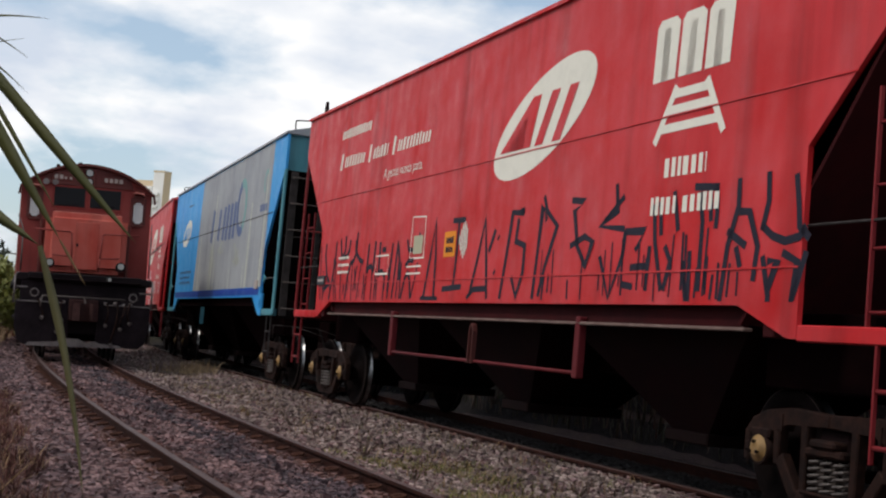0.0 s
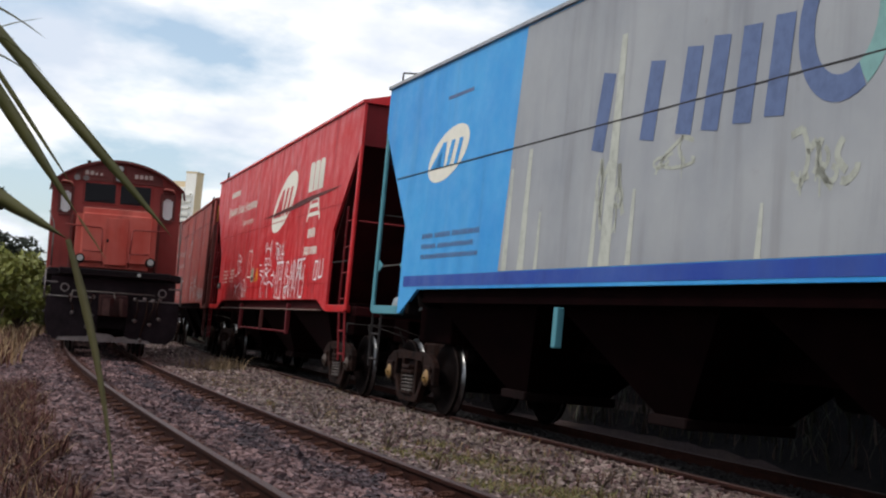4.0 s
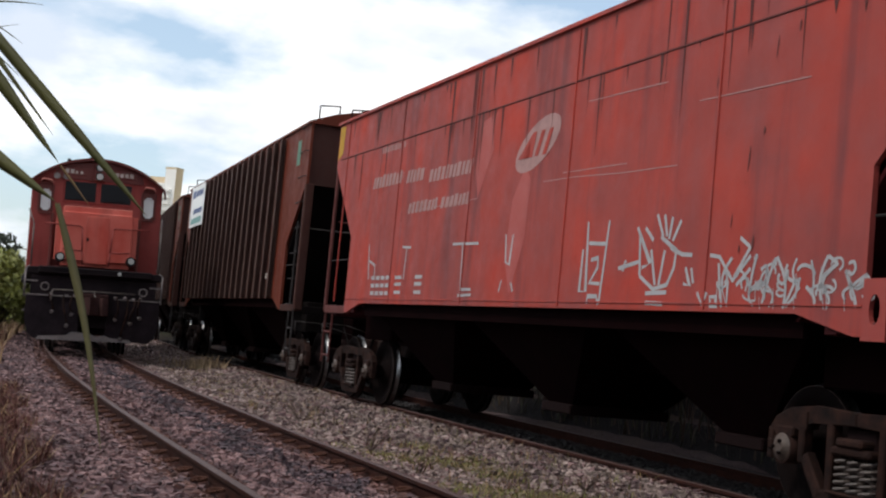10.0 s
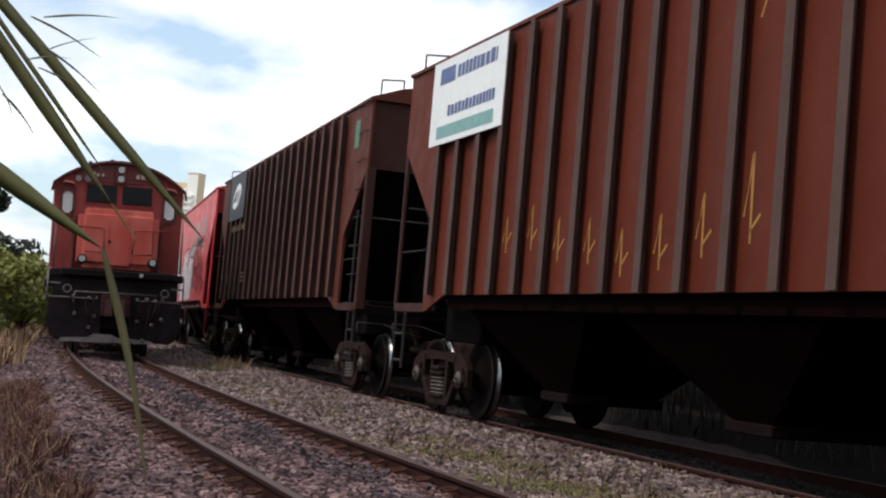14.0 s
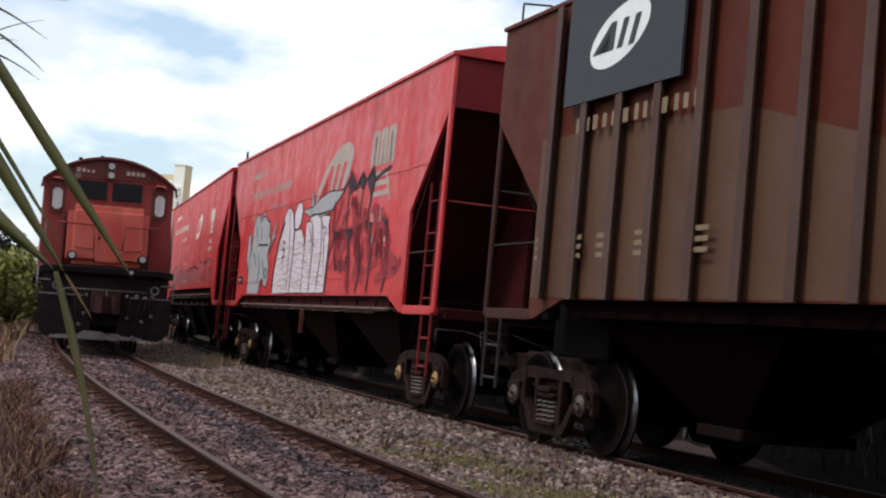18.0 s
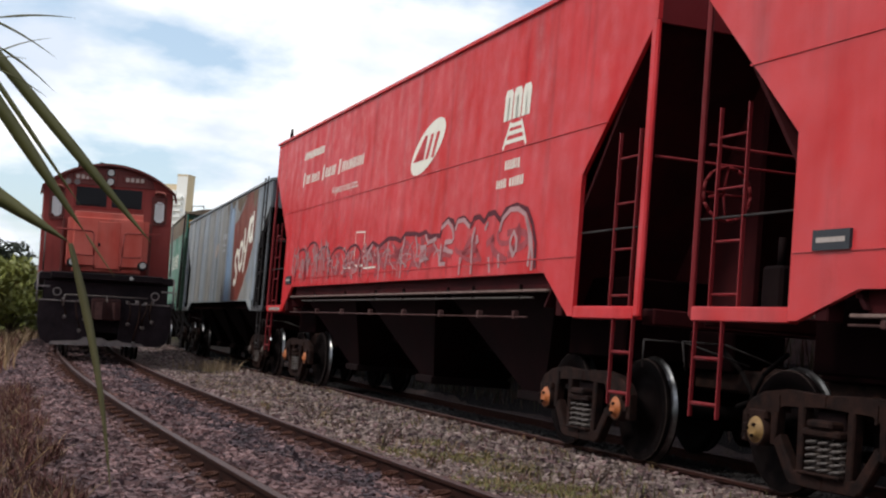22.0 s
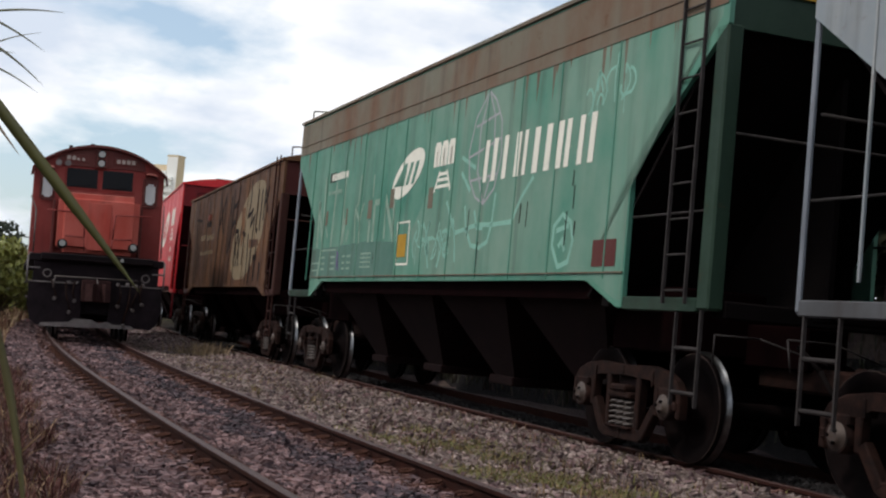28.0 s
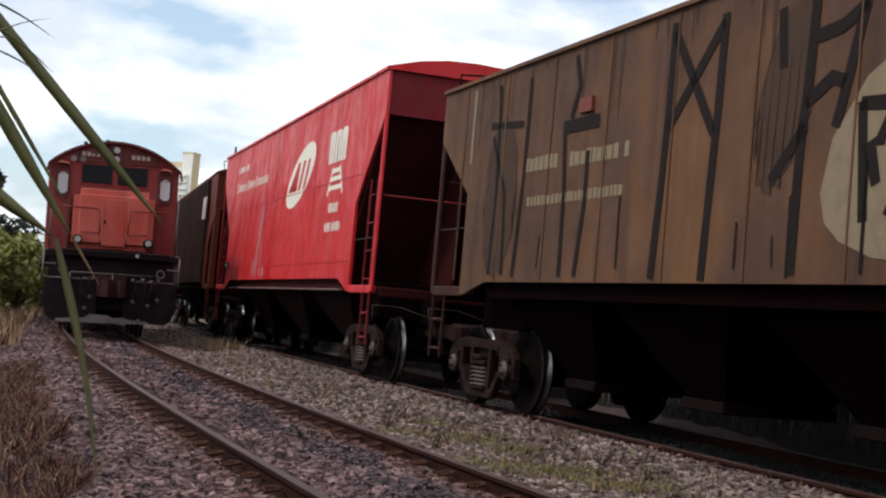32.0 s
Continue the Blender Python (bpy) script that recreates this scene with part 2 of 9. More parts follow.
DIM = plain("dim_worn_lettering", (0.20, 0.15, 0.10), 0.7, 0, 0.8)
OLIVE = paint("olive_grey_paint", (0.074, 0.033, 0.018), (0.094, 0.044, 0.026), 0.3, 0.5, 0.6, 0.3, spec=0.3)
RUSTY = paint("rusty_plate", (0.14, 0.075, 0.045), (0.16, 0.15, 0.115), 0.9, 0.7, 0.75, 0.6)
# Both set well below soot and dust: shade beneath the wagons is in the colour.
UNDER = rough_stuff("shaded_sooty_underframe", (0.0030, 0.0009, 0.0011), (0.0068, 0.0019, 0.0022), 2.5, 0.95, spec=0.02)
UNDER_GREY = rough_stuff("shaded_dusty_underframe", (0.0055, 0.0022, 0.0024), (0.0105, 0.0044, 0.0044), 2.5, 0.85, spec=0.08)
CAST = rough_stuff("rusty_cast_steel", (0.0035, 0.0018, 0.0018), (0.029, 0.0118, 0.0083), 7.0, 0.8, spec=0.12)
SPRING = rough_stuff("dusty_spring_steel", (0.085, 0.066, 0.058), (0.035, 0.024, 0.022), 9.0, 0.6)
WHEEL = rough_stuff("dark_wheel_steel", (0.003, 0.0018, 0.0018), (0.007, 0.004, 0.004), 4.0, 0.85, spec=0.05)
TREAD = rough_stuff("polished_tread", (0.26, 0.26, 0.265), (0.10, 0.095, 0.095), 9.0, 0.3, 1.0, 0.15, 0.002)
CAP_Y = rough_stuff("ochre_bearing_cap", (0.33, 0.19, 0.05), (0.18, 0.10, 0.04), 9.0, 0.6)
CAP_G = rough_stuff("grey_bearing_cap", (0.080, 0.054, 0.042), (0.030, 0.018, 0.014), 9.0, 0.6)
CAP_O = rough_stuff("orange_bearing_cap", (0.50, 0.14, 0.03), (0.22, 0.07, 0.03), 9.0, 0.6)
# Wagon red darkened: the shade inside open bays and below flanks is painted in.
SHADED_RED = rough_stuff("shaded_red_recess", (0.045, 0.005, 0.006), (0.020, 0.004, 0.005), 1.2, 0.9, spec=0.1)
# Black hoses; on slope sheets and bolsters it stands for the bay's shade.
BLACK = rough_stuff("bay_shade_and_hose_black", (0.004, 0.003, 0.003), (0.007, 0.005, 0.005), 3.0, 0.9, spec=0.05)
WHITE = plain("cream_lettering", (0.74, 0.71, 0.62), 0.6)
WHITE_OLD = plain("faded_lettering", (0.40, 0.34, 0.31), 0.7, 0, 0.7)
SPRAY_BLACK = plain("black_spray_paint", (0.02, 0.018, 0.03), 0.55)
SPRAY_WHITE = plain("white_spray_paint", (0.72, 0.70, 0.70), 0.6, 0, 0.4)
SPRAY_GREY = plain("grey_spray_paint", (0.34, 0.34, 0.35), 0.6, 0, 0.5)
SPRAY_SILVER = plain("silver_spray_paint", (0.62, 0.56, 0.60), 0.45, 0.1, 0.35)
SPRAY_BROWN = plain("dark_brown_spray_paint", (0.016, 0.011, 0.010), 0.75)
DARK_WASH = plain("smoky_brown_wash", (0.062, 0.036, 0.025), 0.7, 0, 0.6)
SPRAY_CREAM = plain("cream_spray_paint", (0.22, 0.17, 0.11), 0.65, 0, 0.5)
SPRAY_PINK = plain("dull_pink_spray_paint", (0.42, 0.15, 0.16), 0.6, 0, 0.5)
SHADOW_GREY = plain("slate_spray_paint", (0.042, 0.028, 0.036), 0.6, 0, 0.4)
TAG_GREEN = plain("dull_green_plate", (0.10, 0.19, 0.14), 0.6, 0, 0.5)
MINT = plain("mint_paint", (0.20, 0.36, 0.35), 0.6, 0, 0.5)
NAVY = plain("faded_navy_paint", (0.115, 0.155, 0.285), 0.6, 0, 0.7)
ORANGE = plain("orange_label", (0.75, 0.26, 0.02), 0.5)
SIGN_WHITE = plain("white_plate", (0.70, 0.72, 0.72), 0.5)
SIGN_DARK = plain("charcoal_plate", (0.045, 0.048, 0.055), 0.55)
YELLOW = plain("dirty_yellow_paint", (0.42, 0.24, 0.03), 0.6, 0, 0.6)
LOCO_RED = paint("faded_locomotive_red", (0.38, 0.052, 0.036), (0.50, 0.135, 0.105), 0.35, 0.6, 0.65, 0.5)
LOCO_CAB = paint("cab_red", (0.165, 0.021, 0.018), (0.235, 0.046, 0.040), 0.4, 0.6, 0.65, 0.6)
LOCO_WORN = paint("worn_pinkish_edge", (0.50, 0.15, 0.12), (0.58, 0.24, 0.20), 0.2, 0.5, 0.65, 0.3)
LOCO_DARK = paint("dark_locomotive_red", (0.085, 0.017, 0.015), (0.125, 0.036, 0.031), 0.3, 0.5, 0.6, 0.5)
LOCO_BLACK = rough_stuff("grimy_black_steel", (0.005, 0.0035, 0.0045), (0.019, 0.012, 0.014), 2.2, 0.8, spec=0.12)
SMEAR = plain("thin_smeared_spray_paint", (0.42, 0.24, 0.245), 0.6, 0, 0.8)
LOCO_GREY = rough_stuff("scuffed_grey_steel", (0.19, 0.16, 0.155), (0.06, 0.046, 0.046), 2.2, 0.6)
RAIL_TOP = rough_stuff("worn_rail_head", (0.036, 0.017, 0.015), (0.072, 0.039, 0.034), 6.0, 0.6, spec=0.3)
RAIL_SIDE = rough_stuff("rusted_rail_web", (0.040, 0.013, 0.009), (0.018, 0.007, 0.006), 6.0, 0.9, spec=0.1)
CLIP = rough_stuff("rusted_clip", (0.080, 0.034, 0.023), (0.042, 0.019, 0.014), 9.0, 0.9, spec=0.1)


LEDGE = rough_stuff("dusty_ledge", (0.10, 0.055, 0.048), (0.20, 0.13, 0.11), 5.0, 0.8)
RIM = rough_stuff("brown_wheel_rim", (0.035, 0.024, 0.021), (0.070, 0.048, 0.042), 7.0, 0.75, spec=0.12)
RUST_CAST = rough_stuff("red_brown_cast_steel", (0.022, 0.009, 0.009), (0.050, 0.022, 0.020), 7.0, 0.8, spec=0.12)
PIPE = rough_stuff("grimy_maroon_pipe", (0.050, 0.020, 0.019), (0.095, 0.050, 0.046), 6.0, 0.75, spec=0.12)
OCHRE = plain("ochre_chalk", (0.34, 0.17, 0.055), 0.8, 0, 0.7)
PALE_WASH = paint("pale_washed_red", (0.31, 0.062, 0.054), (0.35, 0.085, 0.075), 0.2, 0.6, 0.6, 0.4)
BAG = rough_stuff("thin_white_plastic", (0.30, 0.34, 0.36), (0.46, 0.50, 0.52), 3.0, 0.4)


def glass(name, col=(0.03, 0.035, 0.045), rough=0.08, spec=0.5):
    m, n, l, b = _nodes(name)
    b.inputs["Specular IOR Level"].default_value = spec
    b.inputs["Base Color"].default_value = (*col, 1)
    b.inputs["Roughness"].default_value = rough
    v = _coords(n, l, (1, 1, 1))
    l.new(_ramp(n, l, _noise(n, l, v, 2.0), 0.3, 0.8, (rough,) * 3 + (1,), (rough + 0.2,) * 3 + (1,)), b.inputs["Roughness"])
    return m


CAB_GLASS = glass("cab_window_glass", (0.006, 0.007, 0.009), 0.3, 0.15)
LAMP_GLASS = glass("lamp_glass", (0.30, 0.30, 0.29), 0.10)
# Pale base colour stands for the sky mirrored in the cab's side windows.
PALE_GLASS = glass("mirrored_sky_window_glass", (0.45, 0.45, 0.45), 0.12)

# ---------------------------------------------------------------- mesh helpers


def box(bm, x0, x1, y0, y1, z0, z1, bevel=0.0, rounds=1):
    vs = [bm.verts.new((x, y, z)) for x in (x0, x1) for y in (y0, y1) for z in (z0, z1)]
    fs = [bm.faces.new([vs[i] for i in f]) for f in ((0, 1, 3, 2), (4, 6, 7, 5), (0, 4, 5, 1), (2, 3, 7, 6), (0, 2, 6, 4), (1, 5, 7, 3))]
    if bevel:
        es = {e for f in fs for e in f.edges}
        bmesh.ops.bevel(bm, geom=list(es), offset=bevel, segments=rounds, affect="EDGES")
    return bm


def prism(bm, poly, axis, a, b):
    """A flat outline pushed along one axis from a to b."""
    def at(p, q, c):
        return {"x": (c, p, q), "y": (p, c, q), "z": (p, q, c)}[axis]
    lo = [bm.verts.new(at(p, q, a)) for p, q in poly]
    hi = [bm.verts.new(at(p, q, b)) for p, q in poly]
    bm.faces.new(lo)
    bm.faces.new(hi[::-1])
    for i in range(len(poly)):
        j = (i + 1) % len(poly)
        bm.faces.new((lo[i], hi[i], hi[j], lo[j]))
    return bm


def rod(bm, p, q, r, n=8, r2=None, caps=True):
    p, q = Vector(p), Vector(q)
    d = (q - p).normalized()
    u = d.orthogonal().normalized()
    w = d.cross(u)
    r2 = r if r2 is None else r2
    ra = [bm.verts.new(p + (u * math.cos(2 * math.pi * i / n) + w * math.sin(2 * math.pi * i / n)) * r) for i in range(n)]
    rb = [bm.verts.new(q + (u * math.cos(2 * math.pi * i / n) + w * math.sin(2 * math.pi * i / n)) * r2) for i in range(n)]
    for i in range(n):
        j = (i + 1) % n
        bm.faces.new((ra[i], ra[j], rb[j], rb[i])).smooth = True
    if caps:
        bm.faces.new(ra[::-1])
        bm.faces.new(rb)
    return bm


def lathe(bm, profile, n=32, centre=(0, 0, 0)):
    """A profile of (x, radius) turned round the x axis."""
    rings = []
    for x, r in profile:
        rings.append([bm.verts.new((centre[0] + x, centre[1] + r * math.cos(2 * math.pi * i / n), centre[2] + r * math.sin(2 * math.pi * i / n))) for i in range(n)])
    for a, b in zip(rings, rings[1:]):
        for i in range(n):
            j = (i + 1) % n
            bm.faces.new((a[i], b[i], b[j], a[j])).smooth = True
    bm.faces.new(rings[0])
    bm.faces.new(rings[-1][::-1])
    return bm


def mesh_of(name, bm, *mats):
    bmesh.ops.recalc_face_normals(bm, faces=bm.faces)
    me = bpy.data.meshes.new(name)
    bm.to_mesh(me)
    bm.free()
    for m in mats:
        me.materials.append(m)
    return me


def part(name, bm, material, parent, label=""):
    mats = material if isinstance(material, (list, tuple)) else (material,)
    me = bm if isinstance(bm, bpy.types.Mesh) else mesh_of(name, bm, *mats)
    ob = new(name, me)
    ob.parent = parent
    return tagged(ob, label)


def thing(name, label, category, group="", kind=""):
    return tagged(new(name), label, category, group, kind)


B = bmesh.new
# ---------------------------------------------------------------- plan of the two tracks
TRAIN_X, TRAIN_BEND = 8.03, 0.00213
SIDING_X, SIDING_LEAN, SIDING_BEND = 3.13, -0.003, 0.00248
WHEEL_R = 0.53


def train_line(u):
    v = max(u, 0.0)
    return TRAIN_X + TRAIN_BEND * v * v / 2, TRAIN_BEND * v


def siding_line(u):
    v = max(u, 0.0)
    return SIDING_X + SIDING_LEAN * u + SIDING_BEND * v * v / 2, SIDING_LEAN + SIDING_BEND * v


def on_train(u, z=0.0):
    x, s = train_line(u)
    return pose(x, u, z, 0, 0, -math.degrees(math.atan(s)))


def rolled(t):
    i = min(int(t), 31)
    return ROLLED[i] + (ROLLED[i + 1] - ROLLED[i]) * (t - i)


# ---------------------------------------------------------------- ground
def ground_z(x, y):
    """Ballast between and beside the tracks, falling away towards the verge."""
    x1, x2 = siding_line(y)[0], train_line(y)[0]
    z = -0.15
    left = (x1 - 1.7) - x
    if left > 0:
        z -= 0.30 * min(left / 2.2, 1.0) ** 1.3
    right = x - (x2 + 1.7)
    if right > 0:
        k = min(max(right - 0.3, 0) / 2.6, 1.0)
        z += 2.3 * k * k * (3 - 2 * k) - 0.12 * min(right / 0.3, 1.0)
    mid = (x1 + x2) / 2
    z -= 0.05 * math.exp(-((x - mid) / 0.6) ** 2)
    if x < x2 - 0.84:
        z += 0.085 * max(0.0, 1.0 - abs(x - x2 + 1.1) / 0.9)
    return z


def ground_material():
    m, n, l, b = _nodes("ballast_and_soil")
    v = _coords(n, l, (1, 1, 1), 0.0)
    big, mid, fine = _noise(n, l, v, 0.25, 5), _noise(n, l, v, 2.2, 6), _noise(n, l, v, 26, 6, 0.7)
    c = _mix(n, l, _ramp(n, l, fine, 0.35, 0.65), (0.018, 0.009, 0.011), (0.082, 0.046, 0.047))
    c = _mix(n, l, _ramp(n, l, mid, 0.45, 0.7), c, (0.085, 0.058, 0.038), 0.6)
    # far beyond the ballast: dry grass
    sp = n.new("ShaderNodeSeparateXYZ")
    l.new(v, sp.inputs[0])
    far = n.new("ShaderNodeMapRange")
    far.inputs["From Min"].default_value, far.inputs["From Max"].default_value = 60, 110
    l.new(sp.outputs["Y"], far.inputs["Value"])
    c = _mix(n, l, far.outputs[0], c, _mix(n, l, _ramp(n, l, big, 0.4, 0.6), (0.19, 0.13, 0.06), (0.07, 0.09, 0.03)))
    l.new(c, b.inputs["Base Color"])
    b.inputs["Roughness"].default_value = 0.95
    _bump(n, l, fine, b, 1.0, 0.05)
    return m


def build_ground():
    xs = [-4000, -400, -80, -20] + [-8 + 0.5 * i for i in range(61)] + [30, 60, 120, 500, 4000]
    ys = [-4000, -300, -60, -20] + [-6 + 1.0 * i for i in range(70)] + [70, 80, 95, 120, 160, 240, 500, 4500]
    bm = B()
    grid = [[bm.verts.new((x, y, ground_z(x, y) if -60 < y < 130 else -0.5 if x > -1e9 else 0)) for y in ys] for x in xs]
    for i in range(len(xs) - 1):
        for j in range(len(ys) - 1):
            bm.faces.new((grid[i][j], grid[i + 1][j], grid[i + 1][j + 1], grid[i][j + 1])).smooth = True
    ob = new("ground", mesh_of("ground", bm, ground_material()))
    tagged(ob, "grey crushed-stone ballast and dry soil beside the tracks", "ground", kind="structure")


def stone_material(name, a, b, c):
    """Broken stone: every piece its own shade, with darker oily drifts across the bed."""
    m, n, l, bs = _nodes(name)
    v = _coords(n, l, (1, 1, 1), 0.0)
    g = n.new("ShaderNodeNewGeometry")
    col = _mix(n, l, _ramp(n, l, g.outputs["Random Per Island"], 0.0, 1.0), a, b)
    col = _mix(n, l, _ramp(n, l, _noise(n, l, v, 0.9, 4), 0.46, 0.66), col, c, 0.8)
    col = _mix(n, l, _ramp(n, l, _noise(n, l, v, 30, 4), 0.35, 0.7), col, (0.02, 0.016, 0.018), 0.4)
    l.new(col, bs.inputs["Base Color"])
    bs.inputs["Roughness"].default_value = 0.9
    return m


def stones():
    """Loose ballast: many small broken stones, one heap of stuff."""
    rng = np.random.default_rng(7)
    base = np.array([(a, b, c) for a in (-1, 1) for b in (-1, 1) for c in (-1, 1)], float) * 0.72
    tri = np.array([(0, 1, 3), (0, 3, 2), (4, 6, 7), (4, 7, 5), (0, 4, 5), (0, 5, 1), (2, 3, 7), (2, 7, 6), (1, 5, 7), (1, 7, 3)])
    n = 150000
    y = np.where(np.arange(n) < 120000, 7.2 + 32 * rng.random(n) ** 1.6, 30 + 34 * rng.random(n))
    lo = -1.0 + 0.03 * y
    hi = 9.0 + 0.001 * y * y
    x = lo + (hi - lo) * rng.random(n)
    x1 = SIDING_X + SIDING_LEAN * y + SIDING_BEND * y * y / 2
    x2 = TRAIN_X + TRAIN_BEND * y * y / 2
    keep = np.ones(n, bool)
    near_rail = np.zeros(n, bool)
    for c in (x1, x2):
        for s in (-0.835, 0.835):
            keep &= np.abs(x - c - s) > 0.09
            near_rail |= np.abs(x - c - s) < 0.30
    mid = (x - x1 - 1.2) / (x2 - x1 - 2.4)
    keep &= ~((mid > 0.2) & (mid < 0.75) & (rng.random(n) < 0.35))
    x, y, near_rail = x[keep], y[keep], near_rail[keep] & (rng.random(int(keep.sum())) < 0.75)
    n = len(x)
    z = np.array([ground_z(a, b) for a, b in zip(x, y)])
    size = (0.015 + 0.020 * rng.random(n) ** 1.5) * (1 + 0.015 * y)
    ax = 0.5 + 0.75 * rng.random((n, 3))
    ax[:, 2] *= 0.8
    v = base[None] * ax[:, None] * size[:, None, None] * (0.6 + 0.7 * rng.random((n, 8, 1)))
    v += rng.normal(0, 0.20, (n, 8, 3)) * size[:, None, None]
    a = rng.random(n) * 6.283
    ca, sa = np.cos(a)[:, None], np.sin(a)[:, None]
    v = np.stack([v[..., 0] * ca - v[..., 1] * sa, v[..., 0] * sa + v[..., 1] * ca, v[..., 2]], -1)
    v += np.stack([x, y, z + size * (0.1 + 0.5 * rng.random(n))], -1)[:, None]
    f = (tri[None] + (np.arange(n) * 8)[:, None, None]).reshape(-1, 3)
    me = bpy.data.meshes.new("ballast_stones")
    me.from_pydata(v.reshape(-1, 3).tolist(), [], f.tolist())
    me.materials.append(stone_material("broken_stone", (0.052, 0.028, 0.031), (0.315, 0.190, 0.186), (0.034, 0.017, 0.024)))
    me.materials.append(stone_material("rust_dusted_stone", (0.062, 0.026, 0.021), (0.205, 0.096, 0.076), (0.048, 0.020, 0.020)))
    # stones under and beyond the train: its shade is painted into their colour
    me.materials.append(stone_material("train_shade_stone", (0.012, 0.010, 0.011), (0.040, 0.034, 0.034), (0.008, 0.007, 0.008)))
    c2 = TRAIN_X + TRAIN_BEND * y * y / 2
    me.materials.append(stone_material("dust_covered_stone", (0.092, 0.065, 0.058), (0.44, 0.33, 0.295), (0.13, 0.092, 0.076)))
    me.materials.append(stone_material("greasy_stone", (0.015, 0.010, 0.015), (0.125, 0.080, 0.092), (0.012, 0.008, 0.012)))
    c1 = SIDING_X + SIDING_LEAN * y + SIDING_BEND * y * y / 2
    dusty = (x > c1 + 1.15) & (x < c2 - 1.0) & (rng.random(n) < 0.7)
    near_rail = np.where(dusty, 3, near_rail.astype(np.int32))
    near_rail = np.where((np.abs(x - c1 - 0.25 - 0.1 * np.sin(y * 1.3)) < 0.2 + 0.14 * np.sin(y * 2.9 + 1)) & (rng.random(n) < 0.85), 4, near_rail)
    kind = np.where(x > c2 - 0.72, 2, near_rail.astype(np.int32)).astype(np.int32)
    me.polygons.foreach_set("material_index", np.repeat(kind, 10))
    tagged(new("ballast_stones", me), "loose grey and purplish crushed ballast stones", "ballast", kind="stuff")


RAIL = [(-0.07, -0.16), (0.07, -0.16), (0.07, -0.145), (0.012, -0.12), (0.012, -0.045), (0.036, -0.035), (0.036, -0.006), (0.028, 0.0), (-0.028, 0.0), (-0.036, -0.006), (-0.036, -0.035), (-0.012, -0.045), (-0.012, -0.12), (-0.07, -0.145)]


def rail(line, offset, u0, u1, step):
    bm = B()
    rings = []
    u = u0
    while u <= u1 + 1e-6:
        x, s = line(u)
        d = math.hypot(1, s)
        rings.append([bm.verts.new((x + (offset + p) / d, u - (offset + p) * s / d, q)) for p, q in RAIL])
        u += step
    k = len(RAIL)
    for a, b in zip(rings, rings[1:]):
        for i in range(k):
            f = bm.faces.new((a[i], a[(i + 1) % k], b[(i + 1) % k], b[i]))
            f.material_index = 0 if 6 <= i <= 8 else 1
    bm.faces.new(rings[0])
    bm.faces.new(rings[-1][::-1])
    return bm


def sleeper_mesh():
    bm = B()
    box(bm, -1.35, 1.35, -0.12, 0.12, -0.30, -0.162, 0.015)
    return mesh_of("sleeper", bm, rough_stuff("weathered_timber", (0.036, 0.021, 0.018), (0.070, 0.043, 0.037), 3.0, 0.95, spec=0.1))


def clip_mesh():
    """A bent spring clip that holds the rail's foot."""
    bm = B()
    pts = [Vector((0.0 + 0.06 * math.cos(a), 0.07 * math.sin(a), 0.02 + 0.025 * math.sin(a * 0.5))) for a in [0.35 + 5.6 * i / 10 for i in range(11)]]
    for a, b in zip(pts, pts[1:]):
        rod(bm, a, b, 0.013, 6)
    box(bm, -0.035, 0.04, -0.04, 0.04, -0.035, -0.008, 0.005)
    return mesh_of("rail_clip", bm, CLIP)


def build_tracks():
    sl, cl = sleeper_mesh(), clip_mesh()
    for name, label, line, u0, u1 in (("track_siding", "rusty broad-gauge siding track on ballast", siding_line, -30, 110), ("track_main", "rusty running track with polished rail heads", train_line, -60, 260)):
        tr = thing(name, label, "railway track", kind="structure")
        # strip below the train and up the bank, coloured as dark as its shade
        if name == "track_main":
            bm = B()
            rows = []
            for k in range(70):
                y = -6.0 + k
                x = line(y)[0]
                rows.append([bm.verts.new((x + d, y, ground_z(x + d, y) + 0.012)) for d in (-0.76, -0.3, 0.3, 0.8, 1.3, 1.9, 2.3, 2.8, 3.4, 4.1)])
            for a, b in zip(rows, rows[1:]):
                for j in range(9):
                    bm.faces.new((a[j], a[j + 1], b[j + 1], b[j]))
            part("oily_bed", bm, rough_stuff("train_shade_ballast", (0.007, 0.0055, 0.006), (0.018, 0.014, 0.015), 14.0, 0.9, 0, 1.0, 0.04, spec=0.2), tr, "ballast under the train and up the bank, shade in its dark colour")
        for off in (-0.835, 0.835):
            part("rail", rail(line, off, u0, u1, 2.0), (RAIL_TOP, RAIL_SIDE), tr)
        u = -6.0
        while u < 48:
            x, s = line(u)
            ob = part("sleeper", sl, None, tr)
            ob.matrix_basis = pose(x, u, 0.0, 0, 0, -math.degrees(math.atan(s)))
            if 6 < u < 30 and name == "track_siding":
                for off in (-0.835, 0.835):
                    for side in (-1, 1):
                        c = part("rail_clip", cl, None, tr)
                        c.matrix_basis = pose(x + off + side * 0.105, u, -0.12, 0, 0, (180 if side < 0 else 0) - math.degrees(math.atan(s)))
            u += 0.62


